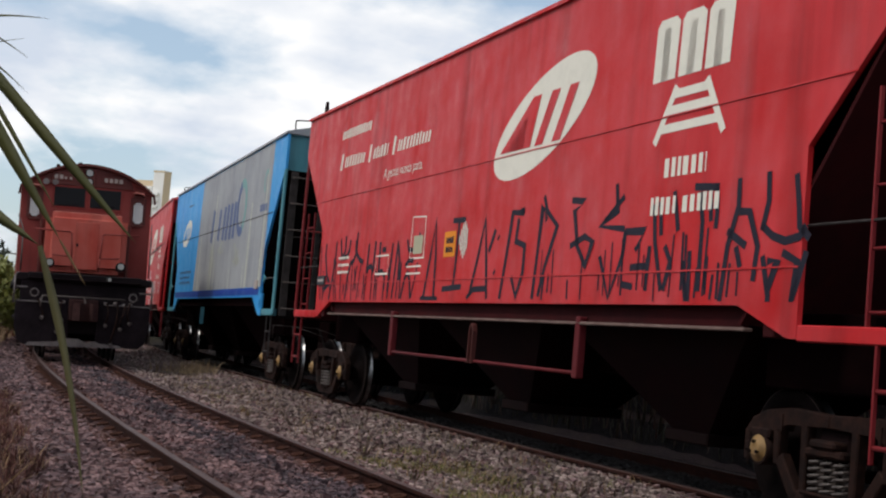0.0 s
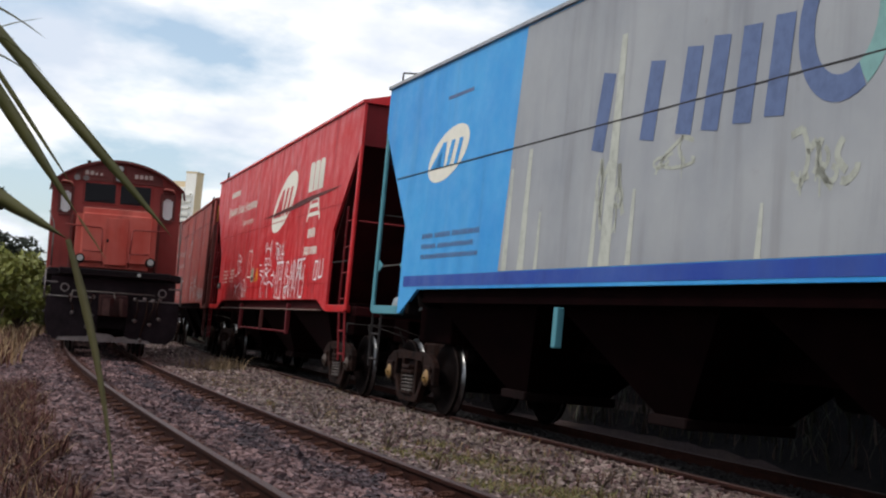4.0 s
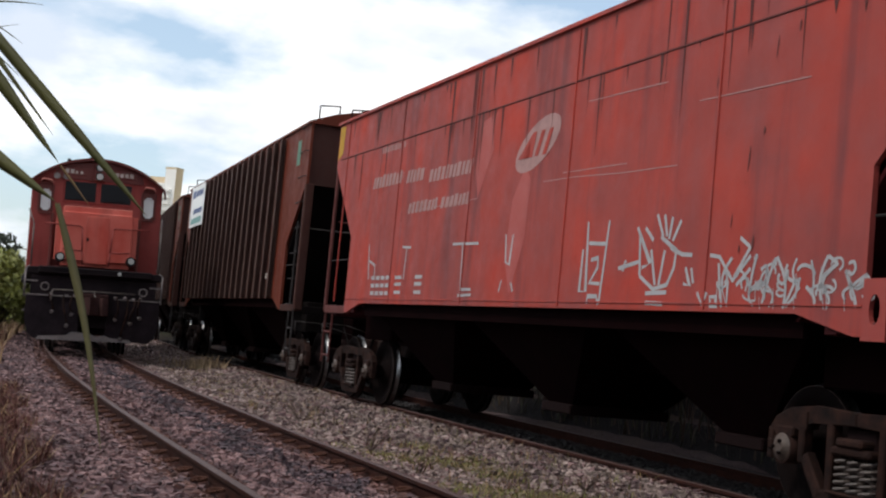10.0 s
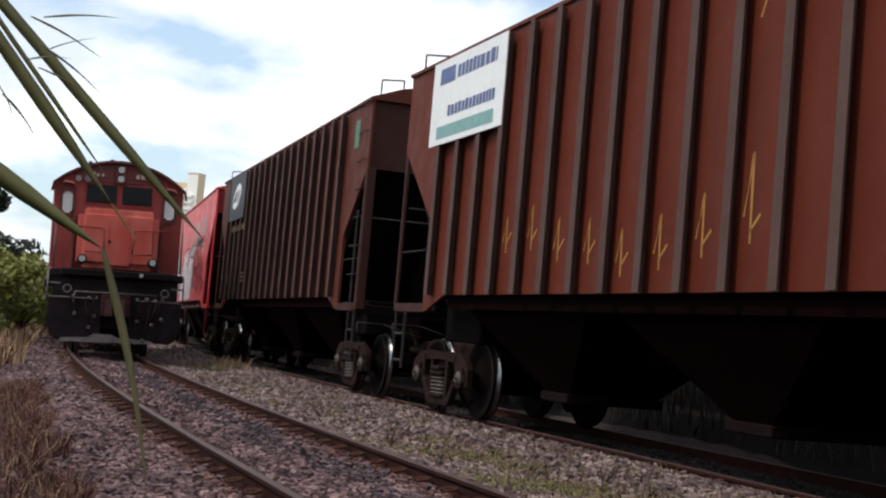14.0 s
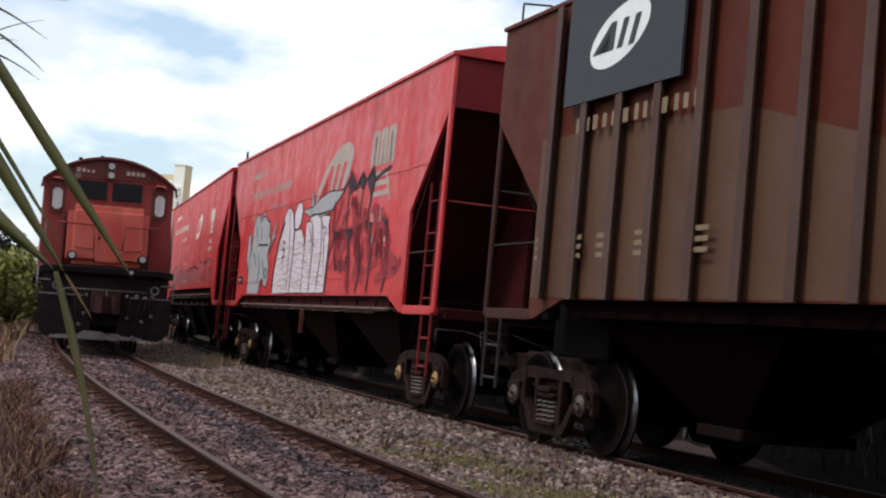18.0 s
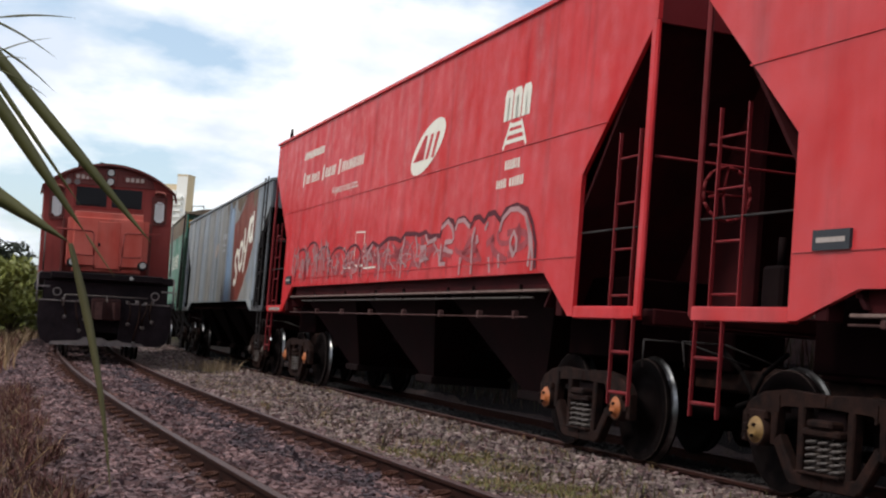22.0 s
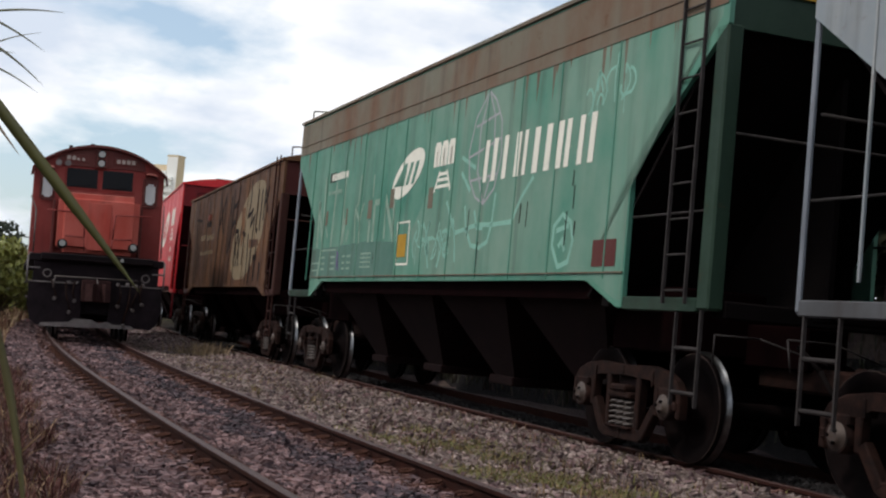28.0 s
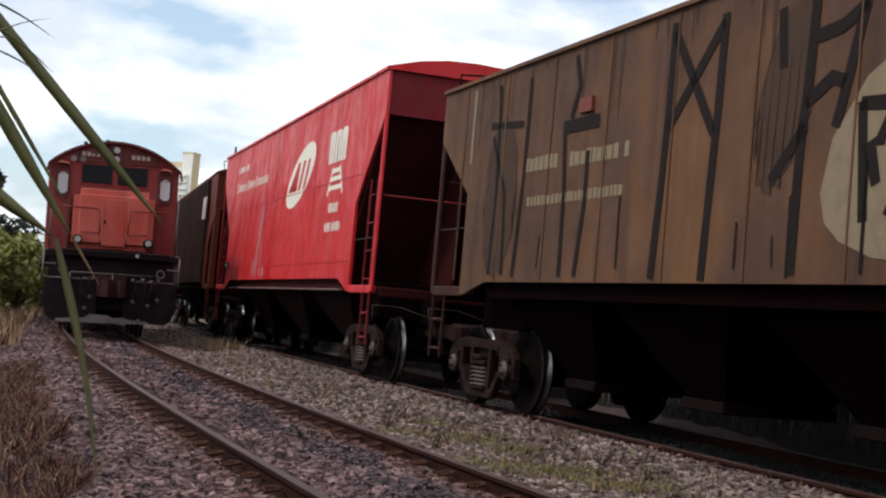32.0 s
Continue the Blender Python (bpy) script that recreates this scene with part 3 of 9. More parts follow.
# ---------------------------------------------------------------- wagons
def truck_meshes():
    d = {}
    bm = B()
    # one cast side frame, lying along y, with open windows beside the spring nest
    half = [[(0.0, 0.77), (0.0, 0.88), (0.52, 0.90), (0.85, 0.86), (1.05, 0.78), (1.13, 0.68), (1.06, 0.63), (1.0, 0.70), (0.80, 0.71), (0.70, 0.68), (0.55, 0.77)],
            [(1.06, 0.66), (1.14, 0.68), (1.145, 0.42), (1.07, 0.42)],
            [(0.64, 0.71), (0.73, 0.70), (0.72, 0.42), (0.65, 0.42)],
            [(0.60, 0.52), (0.69, 0.46), (0.46, 0.15), (0.36, 0.21)],
            [(0.27, 0.23), (0.35, 0.23), (0.36, 0.78), (0.27, 0.78)],
            [(0.0, 0.12), (0.40, 0.125), (0.47, 0.17), (0.38, 0.25), (0.0, 0.245)]]
    for poly in half:
        for s in (-1, 1):
            pts = [(s * p, q) for p, q in poly]
            prism(bm, pts, "x", -0.05, 0.05)
    bmesh.ops.bevel(bm, geom=[e for e in bm.edges if abs(e.verts[0].co.x - e.verts[1].co.x) < 1e-6], offset=0.012, segments=1, affect="EDGES")
    for s in (-1, 1):
        rod(bm, (-0.08, s * 0.89, WHEEL_R), (0.09, s * 0.89, WHEEL_R), 0.135, 16)
        box(bm, -0.075, 0.075, s * 0.89 - 0.13, s * 0.89 + 0.13, WHEEL_R + 0.09, WHEEL_R + 0.175, 0.015)
        # ribs of the casting and the lugs beside the bearing
        box(bm, -0.062, 0.062, s * 0.60, s * 0.63, 0.70, 0.84)
        box(bm, -0.07, 0.07, s * 1.075 - 0.035, s * 1.075 + 0.035, 0.50, 0.58, 0.01)
    # end of the bolster in the window, spring seat below
    box(bm, -0.10, 0.10, -0.24, 0.24, 0.54, 0.61, 0.02)
    box(bm, -0.12, 0.05, -0.16, 0.16, 0.61, 0.68, 0.02)
    box(bm, -0.10, 0.08, -0.27, 0.27, 0.235, 0.262, 0.008)
    d["side_frame"] = mesh_of("side_frame", bm, CAST)
    bm = B()
    pts = []
    for i in range(5 * 9 + 1):
        a = 2 * math.pi * i / 9
        pts.append(Vector((0.062 * math.cos(a), 0.062 * math.sin(a), 0.255 + 0.27 * i / 45)))
    rings = []
    for i, p in enumerate(pts):
        out = Vector((p.x, p.y, 0)).normalized()
        rings.append([bm.verts.new(p + 0.0145 * (math.cos(k * 1.2566) * out + math.sin(k * 1.2566) * Vector((0, 0, 1)))) for k in range(5)])
    for a, b in zip(rings, rings[1:]):
        for k in range(5):
            bm.faces.new((a[k], a[(k + 1) % 5], b[(k + 1) % 5], b[k]))
    bm.faces.new(rings[0])
    bm.faces.new(rings[-1][::-1])
    d["spring"] = mesh_of("spring", bm, SPRING)
    bm = B()
    box(bm, -1.12, 1.12, -0.2, 0.2, 0.52, 0.78, 0.03)
    rod(bm, (0, 0, 0.78), (0, 0, 0.98), 0.22, 16)
    d["truck"] = mesh_of("truck", bm, UNDER_GREY)
    for key, cap in (("y", CAP_Y), ("g", CAP_G), ("o", CAP_O)):
        bm = B()
        r = WHEEL_R
        prof = [(-1.25, 0.05), (-1.24, 0.072), (-1.215, 0.078), (-1.21, 0.115), (-1.05, 0.13), (-0.915, 0.10), (-0.91, 0.19), (-0.85, 0.215), (-0.845, 0.38), (-0.895, 0.425), (-0.905, r - 0.030), (-0.903, r - 0.006), (-0.90, r), (-0.85, r + 0.002), (-0.80, r + 0.004), (-0.79, r + 0.03), (-0.77, r + 0.03), (-0.765, 0.42), (-0.81, 0.38), (-0.80, 0.20), (-0.72, 0.18), (-0.70, 0.09)]
        full = prof + [(-x, q) for x, q in prof[::-1]]
        lathe(bm, full, 40)
        for f in bm.faces:
            c = f.calc_center_median()
            rr = math.hypot(c.y, c.z)
            if abs(c.x) > 1.2:
                f.material_index = 2
            elif rr > 0.515 and abs(c.x) > 0.89:
                f.material_index = 3
            elif r - 0.004 < rr < r + 0.028 and 0.77 < abs(c.x) < 0.851:
                f.material_index = 1
        for s in (-1, 1):
            for a in (90, 210, 330):
                y, z = 0.055 * math.cos(radians(a)), 0.055 * math.sin(radians(a))
                rod(bm, (s * 1.24, y, z), (s * 1.268, y, z), 0.015, 6)
        d["wheelset_" + key] = mesh_of("wheelset", bm, WHEEL, TREAD, cap, RIM)
    bm = B()
    box(bm, -0.78, 0.78, -0.04, 0.04, 0.34, 0.44, 0.01)
    d["brake_beam"] = mesh_of("brake_beam", bm, UNDER_GREY)
    bm = B()
    box(bm, -0.06, 0.06, -0.07, 0.05, 0.30, 0.62, 0.01)
    d["brake_shoe"] = mesh_of("brake_shoe", bm, UNDER_GREY)
    return d


TRUCK = truck_meshes()
WHEELSETS = []
RIDERS = []


def truck(wagon, y, cap):
    tk = part("truck", TRUCK["truck"], None, wagon, "four-wheeled bogie of rusty cast steel")
    tk.matrix_basis = pose(0, y, 0)
    for x in (-1.13, 1.13):
        part("side_frame", TRUCK["side_frame"], None, tk).matrix_basis = pose(x, 0, 0)
        for k in (-1, 0, 1):
            part("spring", TRUCK["spring"], None, tk).matrix_basis = pose(x - 0.02 if x < 0 else x + 0.02, 0.155 * k, 0)
    for y2 in (-0.89, 0.89):
        w = part("wheelset", TRUCK["wheelset_" + cap], None, tk, "steel wheels with polished treads")
        w.matrix_basis = pose(0, y2, WHEEL_R)
        WHEELSETS.append((w, y2))
        b = part("brake_beam", TRUCK["brake_beam"], None, tk)
        b.matrix_basis = pose(0, y2 * 0.33, 0)
        for x in (-0.84, 0.84):
            part("brake_shoe", TRUCK["brake_shoe"], None, tk).matrix_basis = pose(x, y2 * 0.33, 0)


def ladder(name, w, mat, x, ya, yb, z0, z1, step=0.33, r=0.011, lean=0.0):
    """Two stiles and their rungs; the first stile carries the rest."""
    first = None
    for y in (ya, yb):
        bm = B()
        box(bm, x - 0.022, x + 0.010, y - 0.011, y + 0.011, z0, z1)
        for v in bm.verts:
            v.co.y -= lean * (z1 - v.co.z) / (z1 - z0)
        ob = part(name if first is None else "stile", bm, mat, first or w)
        first = first or ob
    bm = B()
    rod(bm, (x, ya, 0), (x, yb, 0), r, 6)
    rung = mesh_of("rung", bm, mat)
    z = z0 + 0.12
    while z < z1:
        part("rung", rung, None, first).matrix_basis = pose(0, -lean * (z1 - z) / (z1 - z0), z)
        z += step


def end_ladder(w, mat, e):
    """Flat stiles on the end of the wagon, with bent round rungs bolted to them."""
    first = None
    for x0, x1 in ((-1.36, -1.21), (-0.75, -0.65)):
        bm = B()
        box(bm, x0, x1, e - 0.012, e + 0.03, 1.44, 4.36, 0.004)
        ob = part("ladder" if first is None else "stile", bm, mat, first or w)
        first = first or ob
    bm = B()
    for p, q in (((-1.31, 0.0), (-1.31, -0.07)), ((-1.31, -0.07), (-0.69, -0.07)), ((-0.69, -0.07), (-0.69, 0.0))):
        rod(bm, (p[0], e + p[1], 0), (q[0], e + q[1], 0), 0.012, 6)
    for x in (-1.31, -0.69):
        rod(bm, (x, e - 0.03, 0), (x, e - 0.013, 0), 0.03, 8)
    rung = mesh_of("rung", bm, SPRING)
    for k in range(6):
        part("rung", rung, None, first).matrix_basis = pose(0, 0, 1.59 + 0.53 * k)


class Side:
    """Paint and plates on the flank that faces the siding: q runs from the far end, z from the rail."""

    def __init__(self, wagon, length, hw):
        self.w, self.len, self.hw = wagon, length, hw

    def at(self, q, z, off):
        return (-self.hw - off, self.len / 2 - q, z)

    def patch(self, name, polys, mat, off=0.004, label="", thick=0.0):
        """Each mark that stands alone is a part; sprayed line work stays one sheet of stuff."""
        if name in APART and len(polys) > 1:
            for i, poly in enumerate(polys):
                ob = self.patch(name, [poly], mat, off + 0.0003 * (i % 6), label, thick)
            return ob
        bm = B()
        for poly in polys:
            if isinstance(poly, Ribbon):
                ends = [[bm.verts.new(self.at(q, z, off)) for q, z in pair] for pair in poly.pairs]
                for a, b in zip(ends, ends[1:]):
                    bm.faces.new((a[0], a[1], b[1], b[0]))
                continue
            vs = [bm.verts.new(self.at(q, z, off)) for q, z in poly]
            f = bm.faces.new(vs)
            if f.calc_area() < 1e-7:
                bm.faces.remove(f)
        if thick:
            r = bmesh.ops.extrude_face_region(bm, geom=list(bm.faces))
            for v in r["geom"]:
                if isinstance(v, bmesh.types.BMVert):
                    v.co.x += thick
        me = bpy.data.meshes.new(name)
        bmesh.ops.triangulate(bm, faces=[f for f in bm.faces if len(f.verts) > 4])
        bm.to_mesh(me)
        bm.free()
        me.materials.append(mat)
        ob = new(name, me)
        ob.parent = self.w
        tagged(ob, label, kind="stuff" if len(polys) > 1 else "")
        return ob


APART = ("lettering", "stencil_mark", "rail_mark", "emblem_mark", "paint_run", "rust_run", "blue_strip", "tan_strip", "rust_patch", "brown_stain", "dark_stain", "scrape", "dark_wash", "form_frame", "emblem_ring", "globe_mark")


class Ribbon:
    """A brush line: pairs of points, left and right of its middle."""

    def __init__(self, pairs):
        self.pairs = pairs


def rect(q0, q1, z0, z1, slant=0.0):
    return [(q0, z0), (q1, z0), (q1 + slant, z1), (q0 + slant, z1)]


def oval(q, z, a, b, tilt=0.0, n=36):
    return [(q + a * math.cos(t) + tilt * b * math.sin(t), z + b * math.sin(t)) for t in [2 * math.pi * i / n for i in range(n)]]


def stroke(pts, w):
    """A brush line of that width through the points."""
    pairs = []
    n = len(pts)
    for i in range(n):
        (a, b), (c, d) = pts[max(i - 1, 0)], pts[min(i + 1, n - 1)]
        if i in (0, n - 1) and n > 3 and math.dist(pts[0], pts[-1]) < 1e-6:
            (a, b), (c, d) = pts[-2], pts[1]
        le = math.hypot(c - a, d - b) or 1e-6
        k = w / 2
        if 0 < i < n - 1:
            e, g = pts[i]
            u, v = math.hypot(e - a, g - b) or 1e-6, math.hypot(c - e, d - g) or 1e-6
            turn = ((e - a) * (c - e) + (g - b) * (d - g)) / u / v
            k = w / 2 * min(1.6, math.sqrt(2 / max(1 + turn, 0.7)))
        nx, ny = -(d - b) / le * k, (c - a) / le * k
        q, z = pts[i]
        pairs.append(((q + nx, z + ny), (q - nx, z - ny)))
    return [Ribbon(pairs)]


def lines(w, *paths):
    """Brush lines of one width."""
    return [r for p in paths for r in stroke(list(p), w)]


def bars(q0, q1, z, h, rng, gap=0.28, slant=0.0, width=None):
    """Unreadable lettering: a row of plain blocks."""
    out, q = [], q0
    width = width or h * 0.62
    while q < q1:
        w = width * rng.uniform(0.75, 1.25)
        if rng.random() > 0.03:
            out.append(rect(q, min(q + w, q1), z, z + h * rng.uniform(0.85, 1.0), slant))
        q += w * (1 + gap)
    return out


def words(text, side, q, z, size, mat, squeeze=1.0, shear=0.2):
    """Readable words in the built-in letters."""
    cu = bpy.data.curves.new("lettering", "FONT")
    cu.body, cu.size, cu.shear = text, size, shear
    tmp = bpy.data.objects.new("lettering_tmp", cu)
    scene.collection.objects.link(tmp)
    me = bpy.data.meshes.new_from_object(tmp.evaluated_get(bpy.context.evaluated_depsgraph_get()))
    bpy.data.objects.remove(tmp)
    for v in me.vertices:
        v.co = Vector(side.at(q + v.co.x * squeeze, z + v.co.y, 0.006))
    me.materials.clear()
    me.materials.append(mat)
    ob = new("lettering", me)
    ob.parent = side.w
    return tagged(ob, "readable painted words", kind="stuff")


def holed_plate(x, sx, i, s, z0):
    """A flat corner plate with an oval hole, beside the body's lower corner."""
    bm = B()
    wd, ht, n = 0.27, 0.46, 16
    cy, cz = i + s * wd / 2, z0 + ht / 2
    rings = []
    for dx in (0.012, -0.03):
        outer, inner = [], []
        for k in range(n):
            a = 2 * math.pi * k / n
            c, d = math.cos(a), math.sin(a)
            m = max(abs(c), abs(d))
            outer.append(bm.verts.new((x + sx * dx, cy + c / m * wd / 2, cz + d / m * ht / 2)))
            inner.append(bm.verts.new((x + sx * dx, cy + c * 0.062, cz + d * 0.115)))
        rings.append((outer, inner))
    (oa, ia), (ob, ib) = rings
    for k in range(n):
        j = (k + 1) % n
        for a, b in ((oa, ia), (ia, ib), (ib, ob), (ob, oa)):
            bm.faces.new((a[k], a[j], b[j], b[k]))
    return bm


def wagon(length, eave, paint_, under=UNDER, sill=1.65, hw=1.5, inset=1.5, z_in=2.98, z_cut=4.41, low=1.45, roof=0.26, label="", ribs=0, rib_mat=None, tall_ladder=False, near_truck=1.5, far_truck=1.4, cap="g", post=0.2, post_mat=None, end_mat=None, far_post=None, far_post_mat=None, plate_mat=None, hoppers=3, seams=(), bar_mat=None, roof_mat=None, belly=UNDER, ladders="side", roof_loops=True, hand_wheel=False, seam_top=9.0, slope_mat=SHADED_RED, step_lean=0.0, rib_first=1.9, rib_step=0.79):
    """A covered hopper wagon; y = -length/2 is the end that leads towards the camera."""
    w = thing("hopper_wagon", label, "freight wagon", "wagons of the train")
    post_mat, end_mat, bar_mat, roof_mat = post_mat or paint_, end_mat or paint_, bar_mat or paint_, roof_mat or paint_
    h = length / 2
    outline = [(-h, eave), (h, eave), (h, z_cut), (h - inset, z_in), (h - inset, low), (h - inset - 0.12, low), (h - inset - 0.85, sill), (-h + inset + 0.85, sill), (-h + inset + 0.12, low), (-h + inset, low), (-h + inset, z_in), (-h, z_cut)]
    for s in (-1, 1):
        bm = B()
        prism(bm, outline, "x", s * hw, s * (hw - 0.05))
        part("side_panel", bm, paint_, w)
        # recessed plate under the flank, with a thin ledge below it
        y0, y1 = -h + inset + 0.85, h - inset - 0.85
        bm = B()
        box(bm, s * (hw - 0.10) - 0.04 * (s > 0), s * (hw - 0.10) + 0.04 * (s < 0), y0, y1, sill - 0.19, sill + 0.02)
        # its dark tone carries the shade below the flank
        sill_ = part("side_sill", bm, SHADED_RED if under is HOPPER_RED else UNDER, w)
        if under is not HOPPER_RED:
            continue
        bm = B()
        box(bm, s * (hw - 0.01) - 0.10 * (s > 0), s * (hw - 0.01) + 0.10 * (s < 0), y0 - 0.1, y1 + 0.1, sill - 0.215, sill - 0.185, 0.006)
        part("ledge", bm, LEDGE, sill_)
    bm = B()
    arch = [(-hw - 0.04, eave + 0.002), (-hw - 0.04, eave + 0.05), (-hw * 0.66, eave + roof * 0.62 + 0.04), (-hw * 0.33, eave + roof * 0.92 + 0.04), (0, eave + roof + 0.04), (hw * 0.33, eave + roof * 0.92 + 0.04), (hw * 0.66, eave + roof * 0.62 + 0.04), (hw + 0.04, eave + 0.05), (hw + 0.04, eave + 0.002)]
    prism(bm, arch, "y", -h - 0.02, h + 0.02)
    part("roof", bm, roof_mat, w)
    bm = B()
    box(bm, -0.35, 0.35, -h + 0.9, h - 0.9, eave + roof + 0.04, eave + roof + 0.14, 0.03)
    part("roof_hatch", bm, UNDER_GREY, w, "long loading hatch on the roof")
    for s in (-1, 1):
        e = s * h
        i = s * (h - inset)
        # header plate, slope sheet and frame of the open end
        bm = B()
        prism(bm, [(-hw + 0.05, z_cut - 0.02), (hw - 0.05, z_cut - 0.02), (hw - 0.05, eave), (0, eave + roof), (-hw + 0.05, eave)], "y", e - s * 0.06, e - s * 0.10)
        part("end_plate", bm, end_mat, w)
        # slope_mat holds the shade of the open bay in its colour
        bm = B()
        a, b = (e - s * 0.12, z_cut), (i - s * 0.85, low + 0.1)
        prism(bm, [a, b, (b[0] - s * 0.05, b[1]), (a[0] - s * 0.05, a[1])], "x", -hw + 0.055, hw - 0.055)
        part("slope_sheet", bm, slope_mat, w, "dark slope sheet of the hopper, bay shade in its colour")
        for sx in (-1, 1):
            pw, pm = (far_post or post, far_post_mat or post_mat) if s > 0 else (post, post_mat)
            bm = B()
            dp = 0.17 if pw > 0.12 else 0.06
            box(bm, sx * hw - dp * (sx > 0), sx * hw + dp * (sx < 0), min(e, e - s * pw), max(e, e - s * pw), low, z_cut + 0.0, 0.02)
            part("corner_post", bm, pm, w)
            bm = B()
            box(bm, sx * (hw - 0.002) - 0.12 * (sx > 0), sx * (hw - 0.002) + 0.12 * (sx < 0), min(e - s * pw, i), max(e - s * pw, i), low - 0.02, low + 0.11, 0.01)
            part("bay_sill", bm, post_mat, w)
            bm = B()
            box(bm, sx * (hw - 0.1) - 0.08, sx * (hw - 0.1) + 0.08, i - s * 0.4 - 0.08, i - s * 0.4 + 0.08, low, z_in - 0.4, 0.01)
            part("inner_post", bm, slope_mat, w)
            if s < 0 and plate_mat:
                part("jacking_plate", holed_plate(sx * (hw + 0.002), sx, i, s, low - 0.03), plate_mat, w, "corner plate with an oval hole")
            bm = B()
            za = 2.2 if ladders == "end" else 2.35
            rod(bm, (sx * (hw - 0.05), i, za), (sx * (hw - 0.05), e - s * pw, za), 0.012, 6)
            bay = part("bay_rail", bm, SPRING if ladders == "end" else DARK_STEEL, w)
            if ladders == "end":
                for a, d in ((i, s), (e - s * pw, -s)):
                    bm = B()
                    prism(bm, [(a, za - 0.10), (a, za + 0.10), (a + d * 0.20, za + 0.012), (a + d * 0.20, za - 0.012)], "x", sx * (hw - 0.062), sx * (hw - 0.038))
                    part("gusset", bm, post_mat, bay)
        bm = B()
        box(bm, -hw + 0.18, hw - 0.18, min(e, e - s * 0.25), max(e, e - s * 0.25), low - 0.06, low + 0.1, 0.015)
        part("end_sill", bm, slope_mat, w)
        bm = B()
        rod(bm, (-hw + 0.1, e - s * 0.04, 3.05), (hw - 0.1, e - s * 0.04, 3.05), 0.014, 6)
        part("grab_bar", bm, bar_mat, w)
        if s < 0 and hand_wheel:
            bm = B()
            ring = [Vector((-0.62 + 0.27 * math.cos(a), e - 0.04, 2.75 + 0.27 * math.sin(a))) for a in [2 * math.pi * i / 16 for i in range(17)]]
            for a, b in zip(ring, ring[1:]):
                rod(bm, a, b, 0.018, 6)
            hwheel = part("hand_wheel", bm, bar_mat, w, "hand-brake wheel on the end")
            for a in (0, 4, 8, 12):
                bm = B()
                rod(bm, ring[a], (-0.62, e + 0.03, 2.75), 0.012, 5)
                part("spoke", bm, bar_mat, hwheel)
            bm = B()
            rod(bm, (-0.62, e + 0.03, 2.75), (-0.62, e + 0.3, 2.75), 0.02, 6)
            part("shaft", bm, bar_mat, hwheel)
        if s > 0:
            bm = B()
            rod(bm, (-0.9, e - 0.75, low + 0.32), (-0.35, e - 0.75, low + 0.32), 0.14, 12)
            rod(bm, (-1.05, e - 0.75, low + 0.32), (-0.9, e - 0.75, low + 0.32), 0.05, 8)
            box(bm, -1.15, -0.95, e - 0.9, e - 0.6, low + 0.08, low + 0.5, 0.03)
            rod(bm, (-1.05, e - 0.75, low + 0.5), (-1.05, e - 0.75, low + 0.75), 0.035, 8)
            part("brake_cylinder", bm, UNDER_GREY, w, "grimy brake cylinder and valve")
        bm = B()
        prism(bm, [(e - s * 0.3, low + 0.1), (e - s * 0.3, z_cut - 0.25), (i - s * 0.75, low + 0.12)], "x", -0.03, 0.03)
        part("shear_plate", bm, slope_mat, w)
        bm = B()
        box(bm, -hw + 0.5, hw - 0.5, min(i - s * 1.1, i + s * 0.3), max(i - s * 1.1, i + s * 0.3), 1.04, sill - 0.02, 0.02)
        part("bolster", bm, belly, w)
        # uncoupling lever across the end
        bm = B()
        lv = [Vector((-hw + 0.06, e + s * 0.06, 0.98)), Vector((-hw + 0.04, e + s * 0.10, 1.24)), Vector((-hw + 0.5, e + s * 0.10, 1.24)), Vector((-0.3, e + s * 0.14, 1.06))]
        for p, q in zip(lv, lv[1:]):
            rod(bm, p, q, 0.009, 6)
        part("uncoupling_lever", bm, DARK_STEEL, w, "thin dusty uncoupling lever")
        # coupler with its draw gear and hose
        bm = B()
        box(bm, -0.13, 0.13, min(e + s * 0.35, e - s * 1.2), max(e + s * 0.35, e - s * 1.2), 0.78, 1.02, 0.03)
        box(bm, -0.2, 0.2, min(e + s * 0.3, e + s * 0.75), max(e + s * 0.3, e + s * 0.75), 0.72, 1.06, 0.06)
        part("coupler", bm, CAST, w, "rusty automatic coupler")
        bm = B()
        pts = [Vector((-0.45, e - s * 0.1, 1.2)), Vector((-0.45, e + s * 0.25, 1.0)), Vector((-0.42, e + s * 0.5, 0.72)), Vector((-0.4, e + s * 0.74, 0.66))]
        for p, q in zip(pts, pts[1:]):
            rod(bm, p, q, 0.025, 6)
        part("air_hose", bm, BLACK, w)
        # ladder on the side, steps below
        for sx in (-1, 1):
            if tall_ladder:
                if s * sx > 0:
                    ladder("ladder", w, bar_mat, sx * (hw + 0.03), e - s * 0.33, e - s * 0.73, low + 0.05, eave + 0.12)
            elif ladders == "end":
                if s < 0 and sx < 0:
                    end_ladder(w, bar_mat, e)
            elif ladders == "brackets":
                if s < 0:
                    bm = B()
                    box(bm, sx * (hw - 0.02) - 0.018, sx * (hw - 0.02) + 0.018, e + 0.46, e + 0.49, low, 3.2, 0.004)
                    stile = part("ladder", bm, bar_mat, w)
                    bm = B()
                    for p, q in (((hw - 0.05, 0.05), (hw + 0.05, 0.05)), ((hw + 0.05, 0.05), (hw + 0.05, 0.62)), ((hw + 0.05, 0.62), (hw - 0.05, 0.62))):
                        rod(bm, (sx * p[0], e + p[1], 0), (sx * q[0], e + q[1], 0), 0.010, 6)
                    loop = mesh_of("rung", bm, bar_mat)
